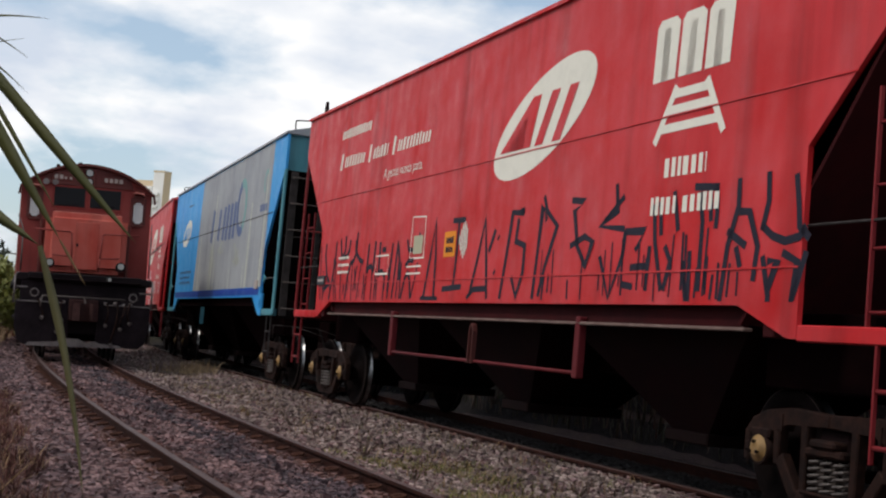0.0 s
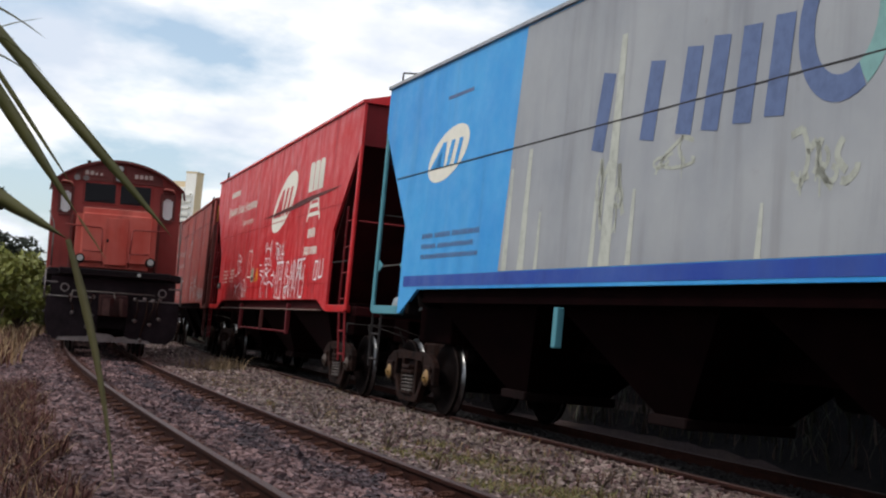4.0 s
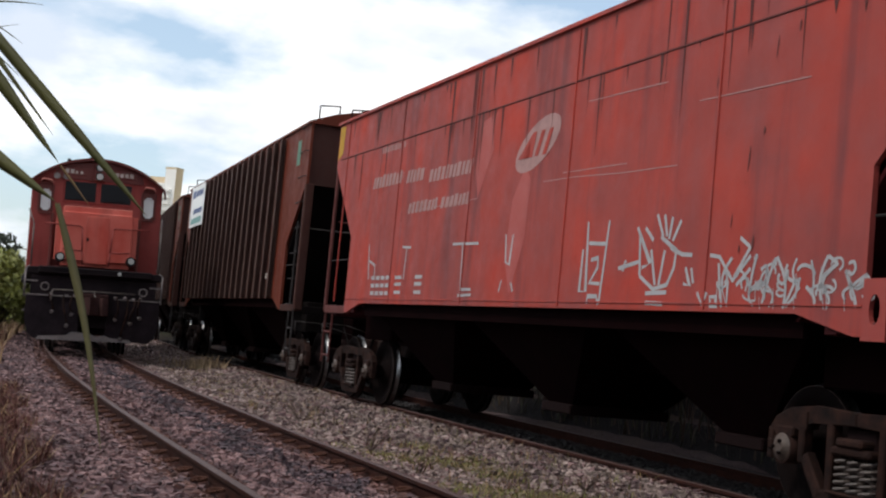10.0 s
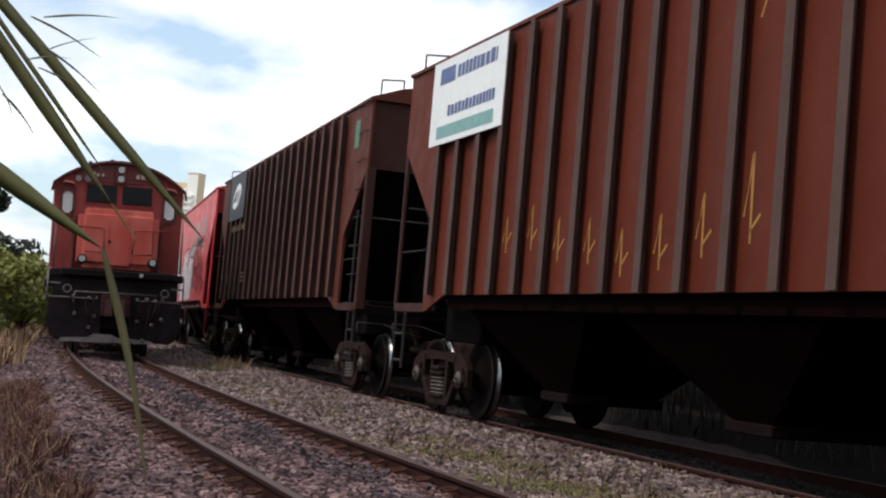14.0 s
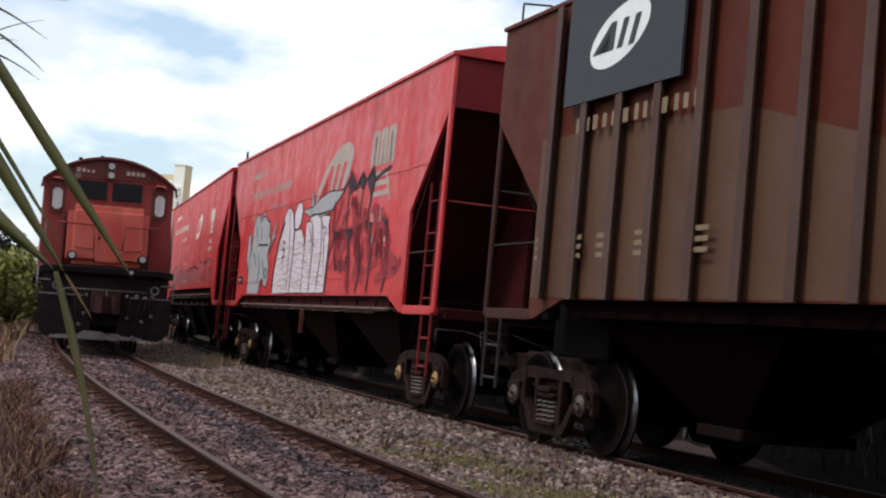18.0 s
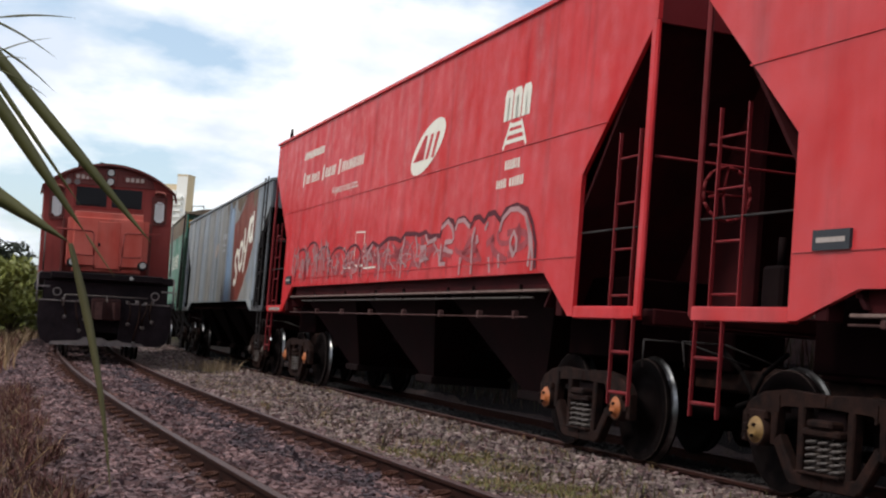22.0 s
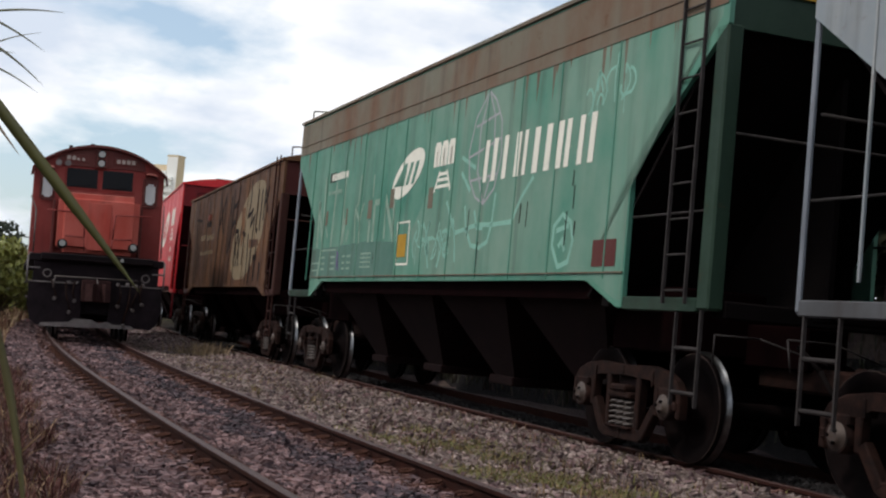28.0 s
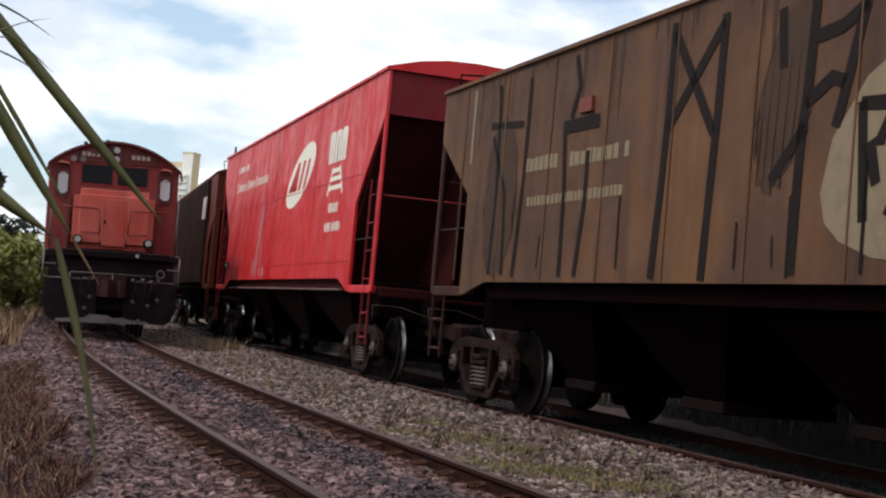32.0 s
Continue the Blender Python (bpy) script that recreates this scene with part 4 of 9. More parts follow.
                    for k in range(8):
                        part("rung", loop, None, stile).matrix_basis = pose(0, 0, 1.56 + 0.5 * k)
            else:
                ladder("ladder", w, bar_mat, sx * (hw - 0.06), e - s * 0.28, e - s * 0.72, low + 0.1, 3.35, 0.47, 0.013)
            ladder("step", w, bar_mat, sx * (hw - 0.03), e - s * 0.12, e - s * 0.55, 0.58, low, 0.4, 0.02, step_lean if s < 0 else 0.0)
    # roof-top hand loops
    for s in (-1, 1) if roof_loops else ():
        for x in (-hw + 0.15, -0.5):
            bm = B()
            p = [Vector((x, s * (h - 0.1), eave + 0.04)), Vector((x, s * (h - 0.1), eave + roof + 0.04)), Vector((x + 0.4, s * (h - 0.1), eave + roof + 0.08)), Vector((x + 0.4, s * (h - 0.1), eave + 0.1))]
            for a, b in zip(p, p[1:]):
                rod(bm, a, b, 0.014, 6)
            part("roof_handrail", bm, UNDER_GREY, w)
    if not roof_loops:
        bm = B()
        prism(bm, [(h - 0.85, eave + 0.03), (h - 0.6, eave + 0.03), (h - 0.7, eave + 0.3), (h - 0.76, eave + 0.3)], "x", -hw + 0.06, -hw + 0.1)
        part("roof_lug", bm, UNDER_GREY, w)
    # belly: discharge hoppers
    span = length - 2 * inset - 1.5
    for k in range(hoppers):
        c = -span / 2 + span * (k + 0.5) / hoppers
        d = span / hoppers / 2
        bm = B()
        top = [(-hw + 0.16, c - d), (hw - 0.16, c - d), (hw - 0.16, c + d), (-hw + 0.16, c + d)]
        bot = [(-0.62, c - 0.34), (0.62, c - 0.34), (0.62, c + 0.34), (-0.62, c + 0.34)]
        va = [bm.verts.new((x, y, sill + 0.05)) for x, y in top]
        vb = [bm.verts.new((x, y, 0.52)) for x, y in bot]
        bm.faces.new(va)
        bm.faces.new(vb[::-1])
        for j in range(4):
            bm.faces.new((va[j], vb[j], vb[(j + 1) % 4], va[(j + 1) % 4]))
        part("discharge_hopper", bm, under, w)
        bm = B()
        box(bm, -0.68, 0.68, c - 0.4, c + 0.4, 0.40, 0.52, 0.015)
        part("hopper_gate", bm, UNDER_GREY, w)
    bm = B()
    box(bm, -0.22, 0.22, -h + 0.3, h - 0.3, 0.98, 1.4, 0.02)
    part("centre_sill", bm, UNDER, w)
    bm = B()
    rod(bm, (0.5, -2.6, 0.95), (0.5, -1.5, 0.95), 0.2, 14)
    part("air_tank", bm, UNDER_GREY, w)
    for q in seams:
        bm = B()
        y = h - q
        box(bm, -hw - 0.012, -hw + 0.01, y - 0.012, y + 0.012, sill + 0.02, min(eave - 0.02, seam_top))
        part("seam", bm, paint_, w)
    for k in range(ribs):
        y = h - rib_first - rib_step * k
        for s in (-1, 1):
            bm = B()
            x0, x1 = s * (hw - 0.01), s * (hw + 0.12)
            vs = [(x0, y + 0.075), (x1, y + 0.070), (x1, y - 0.065), (x1 - s * 0.016, y - 0.065), (x1 - s * 0.016, y + 0.054), (x0, y + 0.058)]
            prism(bm, vs, "z", sill - 0.005, eave - 0.05)
            part("rib", bm, rib_mat or paint_, w)
    truck(w, -h + near_truck, cap)
    truck(w, h - far_truck, cap)
    return w, Side(w, length, hw)


def folds(w, length, hw, zs, inset, mat):
    for z in zs:
        bm = B()
        h = length / 2
        k = inset * max(0.0, min(1.0, (4.35 - z) / 1.4))
        box(bm, -hw - 0.011, -hw + 0.01, -h + k + 0.02, h - k - 0.02, z - 0.008, z + 0.006)
        part("fold", bm, mat, w)


def rail_mark(q, z, s):
    """A small sign of a track running away, in plain bars: z is its foot, s its height."""
    out = [rect(q - k * s, q + k * s, z + f * s, z + (f + 0.17) * s, 0.03 * s) for k, f in ((1.02, 0.18), (0.78, 0.52), (0.58, 0.82))]
    return out + lines(0.17 * s, ((q - 1.2 * s, z), (q - 0.5 * s, z + 1.05 * s)), ((q + 1.2 * s, z), (q + 0.55 * s, z + 1.05 * s)))


def oval_sign(side, q, z, a, b, ink, white=WHITE, slant=1.0, off=0.004):
    side.patch("oval_sign", [oval(q, z, a, b, slant)], white, off, "cream oval emblem")
    k = b * 0.46
    lean = slant * k * 0.55
    marks = [[(q - a * 0.88 - lean, z - k), (q - a * 0.72 - lean, z - k), (q - a * 0.34, z + k * 0.35), (q - a * 0.30 - lean * 0.7, z - k), (q - a * 0.08 - lean * 0.9, z - k), (q - a * 0.22 + lean, z + k), (q - a * 0.42 + lean, z + k)]]
    for c in (0.05, 0.48):
        marks += [rect(q + a * c - lean, q + a * (c + 0.20) - lean, z - k, z + k, 2 * lean)]
    side.patch("emblem_mark", marks, ink, off + 0.004)


def block_mark(q0, q1, z0, z1):
    """Three tall rounded blocks, as a stencilled mark."""
    d = (q1 - q0) / 3
    out = []
    for i in range(3):
        q = q0 + d * i
        out += [[(q, z0), (q + d * 0.3, z0), (q + d * 0.36, z1 - 0.1), (q + d * 0.62, z1 - 0.1), (q + d * 0.58, z0), (q + d * 0.88, z0), (q + d * 0.96, z1 - 0.06), (q + d * 0.8, z1), (q + d * 0.2, z1), (q + d * 0.06, z1 - 0.06)]]
    return out


def red_lettering(side, rng, ink, mat, big=True, slogan=True, ahead=0.0):
    """The owner's marks on the red wagons, in plain shapes; ahead: metres by which they all stand nearer the camera."""
    d = ahead
    side.patch("builder_plate", [rect(1.55 + d, 2.0 + d, 2.0, 2.16)], SIGN_DARK, 0.03, "small dark builder's plate", 0.03)
    side.patch("lettering", [rect(1.6 + d, 1.95 + d, 2.06, 2.10)], WHITE_OLD, 0.033)
    side.patch("lettering", bars(2.25 + d, 3.86 + d, 4.51, 0.16, rng, 0.5, 0.04, 0.075), mat)
    name = []
    for q0, q1 in ((2.29, 3.62), (3.86, 4.82), (5.06, 6.75)):
        name += bars(q0 + d + 0.24, q1 + d, 4.0, 0.19, rng, 0.75, 0.05, 0.075) + [rect(q0 + d, q0 + d + 0.1, 3.97, 4.25, 0.06)]
    side.patch("lettering", name, mat, label="row of cream lettering blocks")
    if slogan:
        words("A gente nunca para.", side, 4.74 + d, 3.63, 0.225, mat, 0.98)
    if big:
        oval_sign(side, 10.46 + d, 3.84, 1.07, 0.65, ink, mat, 1.18)
        side.patch("stencil_mark", block_mark(13.0 + d, 14.4 + d, 3.86, 4.47), mat)
        side.patch("rail_mark", rail_mark(13.72 + d, 3.25, 0.5), mat)
        side.patch("lettering", bars(13.35 + d, 14.08 + d, 2.91, 0.19, rng, 0.6, 0.0, 0.075) + bars(13.14 + d, 13.6 + d, 2.56, 0.18, rng, 0.6, 0.0, 0.07) + bars(13.72 + d, 14.37 + d, 2.56, 0.17, rng, 0.6, 0.0, 0.07), mat)
    else:
        oval_sign(side, 10.22 + d, 3.90, 0.61, 0.385, ink, mat, 1.1)
        side.patch("stencil_mark", block_mark(13.2 + d, 14.07 + d, 3.88, 4.27), mat)
        side.patch("rail_mark", rail_mark(13.62 + d, 3.52, 0.31), mat)
        side.patch("lettering", bars(13.37 + d, 13.84 + d, 3.25, 0.13, rng, 0.6, 0.0, 0.05) + bars(13.13 + d, 13.45 + d, 3.03, 0.12, rng, 0.6, 0.0, 0.05) + bars(13.55 + d, 14.02 + d, 3.03, 0.12, rng, 0.6, 0.0, 0.05), mat)


TRAIN = []      # wagon and its middle, in metres along the line at the start


def couple(pair, near, far):
    TRAIN.append((pair[0], (near + far) / 2))


def drips(rng, q0, q1, z, n, longest=0.6):
    """Thin runs that taper down from a line."""
    out = []
    for i in range(n):
        q = rng.uniform(q0, q1)
        a, b = rng.uniform(0.012, 0.05), longest * rng.uniform(0.15, 1.0) ** 1.6
        out.append([(q - a, z), (q + a, z), (q + 0.35 * a, z - 0.6 * b), (q, z - b), (q - 0.3 * a, z - 0.5 * b)])
    return out


def scrawl(rng, q0, q1, z0, z1, n, w):
    """Unreadable tags: tall whipped lines, hooks and drips that run into one another."""
    out = []
    d = (q1 - q0) / n
    h = z1 - z0
    for i in range(n):
        q = q0 + d * (i + rng.uniform(0.1, 0.9))
        a, b = z0 + rng.uniform(-0.05, 0.3) * h, z1 - rng.uniform(0, 0.45) * h
        k = rng.uniform(-0.5, 0.5) * d
        bend = rng.uniform(-0.6, 0.6) * d
        stem = [(q + k * (1 - 2 * j / 7) + bend * math.sin(math.pi * j / 7), b + (a - b) * j / 7) for j in range(8)]
        out += stroke(stem, w * rng.uniform(0.7, 1.2))
        r = rng.uniform(0.4, 1.1) * d
        c, m = q + rng.uniform(-0.5, 0.5) * d, z0 + rng.uniform(0.3, 0.8) * h
        s0, turn = rng.uniform(0, 6.28), rng.choice((-0.42, 0.42))
        m2 = rng.randrange(6, 15)
        arc = [(c + r * 0.7 * math.cos(s0 + j * turn), m + rng.uniform(0.14, 0.17) * h * math.sin(s0 + j * turn) - 0.012 * j * h) for j in range(m2)]
        out += stroke(arc, w * rng.uniform(0.6, 1.0))
        if rng.random() < 0.4:
            out += stroke([(q + k, b), (q + k + rng.uniform(-0.9, 0.9) * d, b - rng.uniform(0.05, 0.35) * h)], w)
        if rng.random() < 0.6:
            out += stroke([(q + k, a + 0.3 * h), (q + k + 0.02, a - rng.uniform(0.05, 0.3) * h)], w * 0.35)
    return out


def bubble(q, z0, z1, d, w, top=0.5):
    """One round-shouldered outline letter."""
    n = 9
    r = d / 2
    pts = [(q, z0)] + [(q + r - r * math.cos(math.pi * i / n), z1 - r * top + r * top * math.sin(math.pi * i / n)) for i in range(n + 1)] + [(q + d, z0)]
    return stroke(pts, w)


def tails(rng, q0, q1, z0, z1, n):
    """Thin runs of paint down the plate."""
    out = []
    for i in range(n):
        q = rng.uniform(q0, q1)
        z = z0 + (z1 - z0) * rng.uniform(0.25, 0.8)
        out += stroke([(q, z), (q + rng.uniform(-0.03, 0.03), z0 + rng.uniform(0, 0.15))], rng.uniform(0.02, 0.045))
    return out


def clip_low(polys, z):
    out = []
    for poly in polys:
        if isinstance(poly, Ribbon):
            out.append(Ribbon([tuple((q, max(p, z)) for q, p in pair) for pair in poly.pairs]))
        else:
            out.append([(q, max(p, z)) for q, p in poly])
    return out


def build_train():
    R = random.Random(3)
    # 1 red, black tags
    L = 17.07
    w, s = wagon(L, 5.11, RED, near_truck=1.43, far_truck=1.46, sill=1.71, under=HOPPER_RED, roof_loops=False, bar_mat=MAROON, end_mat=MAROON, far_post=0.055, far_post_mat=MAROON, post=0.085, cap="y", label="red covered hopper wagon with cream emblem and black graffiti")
    folds(w, L, 1.5, (3.5, 2.02), 1.5, RED)
    red_lettering(s, R, RED, WHITE)
    g = []
    g += lines(0.085,
               [(1.88, 2.72), (1.88, 2.53), (2.05, 2.17), (2.25, 2.03)],
               [(1.90, 1.82), (1.95, 1.94), (2.25, 2.02)],
               [(2.51, 2.74), (2.50, 2.47), (2.44, 2.20), (2.29, 1.75)],
               [(2.75, 2.77), (2.85, 2.50), (2.95, 2.45)],
               [(3.04, 2.81), (3.05, 2.59), (3.00, 2.49), (2.89, 2.43)],
               [(3.31, 2.73), (3.28, 2.56), (3.16, 2.46), (2.93, 2.44)],
               [(3.69, 2.84), (3.67, 2.56), (3.74, 2.47), (3.92, 2.38), (4.10, 2.34)],
               [(3.62, 2.72), (3.66, 2.49), (3.57, 2.38), (3.40, 2.34)],
               [(3.43, 2.38), (3.31, 2.16), (3.24, 1.74)],
               [(4.34, 2.63), (4.33, 2.46), (4.31, 2.16)],
               [(4.33, 2.18), (4.41, 2.26), (4.53, 2.27), (4.65, 2.17)],
               [(4.67, 2.66), (4.65, 2.40), (4.64, 2.19)],
               [(4.90, 2.64), (4.91, 2.42), (4.92, 2.16)],
               [(4.88, 2.11), (4.98, 2.16), (5.08, 2.18), (5.21, 2.10)],
               [(5.02, 2.51), (5.20, 2.51)])
    g += lines(0.05,
               [(1.56, 2.69), (1.65, 2.25), (1.75, 1.73)],
               [(1.84, 2.03), (1.92, 1.73)],
               [(2.42, 2.45), (2.45, 2.14), (2.61, 1.73)],
               [(2.55, 2.40), (2.59, 2.00), (2.75, 1.73)],
               [(2.83, 2.50), (2.90, 2.10), (2.97, 1.71)],
               [(3.52, 2.36), (3.54, 2.05), (3.59, 1.73)],
               [(3.79, 2.30), (3.72, 2.08), (3.67, 1.88)],
               [(3.66, 2.27), (3.74, 2.04), (3.81, 1.90)],
               [(3.99, 2.32), (3.95, 2.10), (3.88, 1.74)],
               [(4.19, 2.15), (4.21, 1.97), (4.19, 1.76)],
               [(4.32, 2.13), (4.29, 1.93), (4.30, 1.72)],
               [(4.60, 2.17), (4.62, 1.97), (4.62, 1.72)],
               [(4.78, 2.19), (4.78, 1.98), (4.78, 1.74)],
               [(4.88, 2.05), (4.88, 1.89), (4.88, 1.73)],
               [(5.21, 2.05), (5.22, 1.89), (5.22, 1.73)])
    g += lines(0.075,
               [(7.0, 1.78), (7.16, 2.34), (7.28, 2.84), (7.37, 2.31), (7.4, 1.75)],
               [(6.88, 1.76), (7.56, 1.76)],
               [(7.92, 2.8), (8.37, 2.79)],
               [(8.15, 2.78), (8.14, 2.33), (8.1, 1.91)],
               [(7.7, 1.89), (8.39, 1.92)],
               [(8.69, 1.81), (8.89, 2.3), (9.04, 2.76), (9.15, 2.29), (9.26, 1.76)],
               [(8.6, 1.76), (8.81, 1.88), (9.2, 1.89)],
               [(9.22, 2.34), (9.39, 2.61)],
               [(9.42, 2.1), (9.46, 2.07)],
               [(9.48, 2.52), (9.51, 2.49)],
               [(9.66, 1.76), (9.78, 2.31), (9.87, 2.79), (10.2, 2.77)],
               [(10.09, 2.79), (10.21, 2.8)],
               [(10.06, 2.71), (10.02, 2.44), (10.28, 2.38), (10.28, 2.07), (10.13, 1.78), (9.96, 2.03)],
               [(10.59, 1.76), (10.65, 2.32), (10.7, 2.82), (10.82, 2.64)])
    g += lines(0.07,
               [(10.72, 2.93), (10.82, 2.75), (11.11, 2.57), (10.87, 2.13), (10.74, 1.79)],
               [(11.43, 2.83), (11.73, 2.8), (11.51, 2.71), (11.64, 2.32), (11.85, 2.11), (11.98, 2.36), (11.8, 2.42), (11.46, 2.33)],
               [(12.43, 2.93), (12.49, 2.65), (12.22, 2.56)],
               [(12.61, 2.79), (12.14, 2.51), (12.66, 2.46)],
               [(12.17, 2.2), (12.41, 1.74), (12.65, 2.19), (12.68, 2.44)],
               [(12.67, 2.43), (13.06, 2.42), (12.9, 2.23)],
               [(12.82, 2.07), (13.12, 2.08)],
               [(13.18, 2.27), (13.15, 1.84)],
               [(12.65, 1.91), (12.9, 1.88)],
               [(13.22, 2.67), (13.27, 2.31), (13.44, 1.84)],
               [(13.33, 2.69), (13.38, 2.36)],
               [(13.46, 2.26), (13.58, 2.11), (13.48, 1.84)],
               [(13.57, 2.77), (13.68, 2.39)],
               [(13.8, 2.11), (13.89, 1.74)])
    g += lines(0.07,
               [(13.91, 2.2), (13.93, 1.74)],
               [(13.92, 2.78), (14.33, 2.75)],
               [(14.02, 2.73), (14.09, 2.46), (14.09, 1.83)],
               [(14.29, 2.78), (14.32, 2.53), (14.31, 2.38)],
               [(14.19, 2.72), (14.23, 2.45)],
               [(14.64, 2.8), (14.65, 2.56), (14.52, 2.22), (14.45, 1.74)],
               [(14.67, 2.51), (14.82, 2.5), (14.97, 2.2), (14.93, 1.91)],
               [(14.5, 2.35), (14.8, 2.21)],
               [(14.65, 2.21), (14.73, 2.03)],
               [(15.07, 2.82), (15.09, 2.57), (15.02, 2.33)],
               [(15.45, 2.77), (15.5, 2.54), (15.53, 2.34), (15.67, 2.24)],
               [(15.02, 2.37), (15.17, 2.28), (15.35, 2.23), (15.54, 2.26), (15.62, 2.34)],
               [(15.05, 2.12), (15.16, 1.79), (15.16, 1.58)],
               [(15.12, 2.07), (15.26, 2.07), (15.15, 1.83)])
    g += lines(0.07,
               [(15.32, 2.14), (15.53, 2.06), (15.48, 1.67)],
               [(15.64, 2.14), (15.55, 1.9), (15.48, 1.62)])
    g += lines(0.07,
               [(5.50, 2.60), (5.47, 2.20), (5.42, 1.76)],
               [(5.74, 2.62), (5.70, 2.22), (5.64, 1.76)],
               [(5.76, 2.56), (5.88, 2.30), (5.92, 2.02)],
               [(6.14, 2.62), (6.24, 2.47), (6.44, 2.46), (6.60, 2.56), (6.66, 2.70)],
               [(6.14, 2.24), (6.30, 2.32), (6.48, 2.30)],
               [(6.04, 1.76), (6.16, 2.06), (6.28, 2.14), (6.38, 2.02), (6.46, 1.76)])
    g += lines(0.045,
               [(5.84, 2.40), (5.84, 2.06), (5.82, 1.76)],
               [(5.96, 2.30), (5.97, 2.02), (5.98, 1.76)],
               [(6.48, 1.78), (6.60, 2.06), (6.66, 2.28)])
    g += tails(R, 1.8, 5.6, 1.76, 2.4, 12) + tails(R, 10.6, 15.4, 1.74, 2.6, 26)
    s.patch("graffiti", clip_low(g, 1.74), SPRAY_BLACK, label="black dripping spray tags")
    s.patch("form_frame", lines(0.025, ((6.31, 2.94), (6.85, 2.92), (6.87, 2.34), (6.31, 2.34), (6.31, 2.94)), ((4.75, 2.42), (5.35, 2.42), (5.35, 2.14), (4.75, 2.14), (4.75, 2.42))) + bars(2.7, 3.3, 2.42, 0.05, R) + bars(2.7, 3.3, 2.30, 0.05, R) + bars(2.7, 3.3, 2.18, 0.05, R) + [rect(6.2, 6.8, 2.21, 2.235), rect(6.2, 6.8, 2.11, 2.135)], WHITE)
    s.patch("label_plate", [rect(6.42, 6.8, 2.4, 2.66)], plain("pale_green_label", (0.42, 0.40, 0.28), 0.6), 0.006, "pale label plate")
    s.patch("label_plate", [rect(7.66, 8.07, 2.32, 2.66)], ORANGE, 0.006, "orange sticker")
    s.patch("lettering", bars(7.74, 8.0, 2.5, 0.09, R, 0.3) + bars(7.74, 8.0, 2.38, 0.08, R, 0.3), SPRAY_BLACK, 0.009)
    s.patch("stencil_mark", [[(8.2 + 0.05 * k, 2.53 - dz), (8.2 + 0.05 * k + 0.03, 2.53 - dz), (8.2 + 0.05 * k + 0.03, 2.53 + dz), (8.2 + 0.05 * k, 2.53 + dz)] for k, dz in enumerate((0.06, 0.14, 0.2, 0.24, 0.2, 0.14))], WHITE, 0.006)
    couple((w, s), 7.03, 24.1)
    hanger(w, L, HANGER_RED, (5.7, 8.85, 11.76))
    # 2 blue and grey
    L = 16.8
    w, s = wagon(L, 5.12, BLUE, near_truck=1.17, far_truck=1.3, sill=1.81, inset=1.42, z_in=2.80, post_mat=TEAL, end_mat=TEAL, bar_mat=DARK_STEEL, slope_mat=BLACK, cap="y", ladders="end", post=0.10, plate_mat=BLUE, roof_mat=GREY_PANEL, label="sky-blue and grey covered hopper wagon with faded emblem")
    folds(w, L, 1.5, (3.57,), 1.42, DARK_STEEL)
    s.patch("grey_field", [[(5.65, 5.10), (15.55, 5.10), (15.38, 2.02), (5.35, 2.02)]], GREY_PANEL, 0.004, "weathered grey painted field")
    s.patch("blue_belt", [rect(1.6, 15.2, 1.85, 2.01)], DEEP_BLUE, 0.005)
    marks = lines(0.30, ((7.9, 3.28), (8.06, 4.12)), ((9.0, 3.28), (9.12, 4.08)), ((9.72, 3.26), (9.84, 4.1)), ((10.2, 3.24), (10.32, 4.12)), ((10.74, 3.24), (10.82, 4.12)), ((11.24, 3.24), (11.32, 4.12)))
    s.patch("emblem_mark", marks, NAVY, 0.008, "faded navy emblem blocks")
    ring = oval(12.15, 3.93, 0.52, 0.58)
    s.patch("emblem_ring", lines(0.22, ring[30:] + ring[:12]), MINT, 0.008)
    s.patch("emblem_ring", lines(0.22, ring[11:31]), NAVY, 0.009)
    s.patch("emblem_ring", lines(0.1, oval(15.0, 4.3, 0.22, 0.22)[6:26]), MINT, 0.008)
    s.patch("lettering", bars(14.5, 15.3, 3.66, 0.18, R, 0.5, 0.0, 0.1), NAVY, 0.008)
    oval_sign(s, 3.09, 3.75, 0.74, 0.39, BLUE, WHITE, 0.85)
    runs = [[(q, 2.02), (q + d, 2.02), (q + d * 0.8 + 0.02 * (top - 2), top), (q + d * 0.3 + 0.02 * (top - 2), top)] for q, d, top in ((5.45, 0.16, 3.3), (5.95, 0.2, 3.5), (6.45, 0.1, 2.7), (7.9, 0.12, 2.9), (8.15, 0.25, 4.5), (8.75, 0.12, 2.8), (12.95, 0.12, 2.6), (13.3, 0.26, 3.95), (14.95, 0.24, 4.55), (11.1, 0.1, 2.5))]
    s.patch("paint_run", runs, plain("milky_runs", (0.46, 0.47, 0.42), 0.7, 0, 0.8), 0.006, "milky runs of old paint")
    s.patch("graffiti", scrawl(R, 11.6, 12.4, 2.55, 3.1, 4, 0.07) + scrawl(R, 7.9, 8.7, 2.3, 3.2, 4, 0.07) + scrawl(R, 9.2, 10.2, 2.9, 3.3, 2, 0.05), plain("chalky_smear", (0.40, 0.41, 0.36), 0.7, 0, 0.9), 0.007, "chalky scribbles on the grey field")
    s.patch("lettering", bars(2.3, 4.6, 2.55, 0.08, R, 0.6) + bars(2.3, 4.4, 2.4, 0.07, R, 0.6) + bars(2.3, 4.6, 2.25, 0.07, R, 0.6) + [rect(2.9, 3.9, 4.55, 4.6)], NAVY)
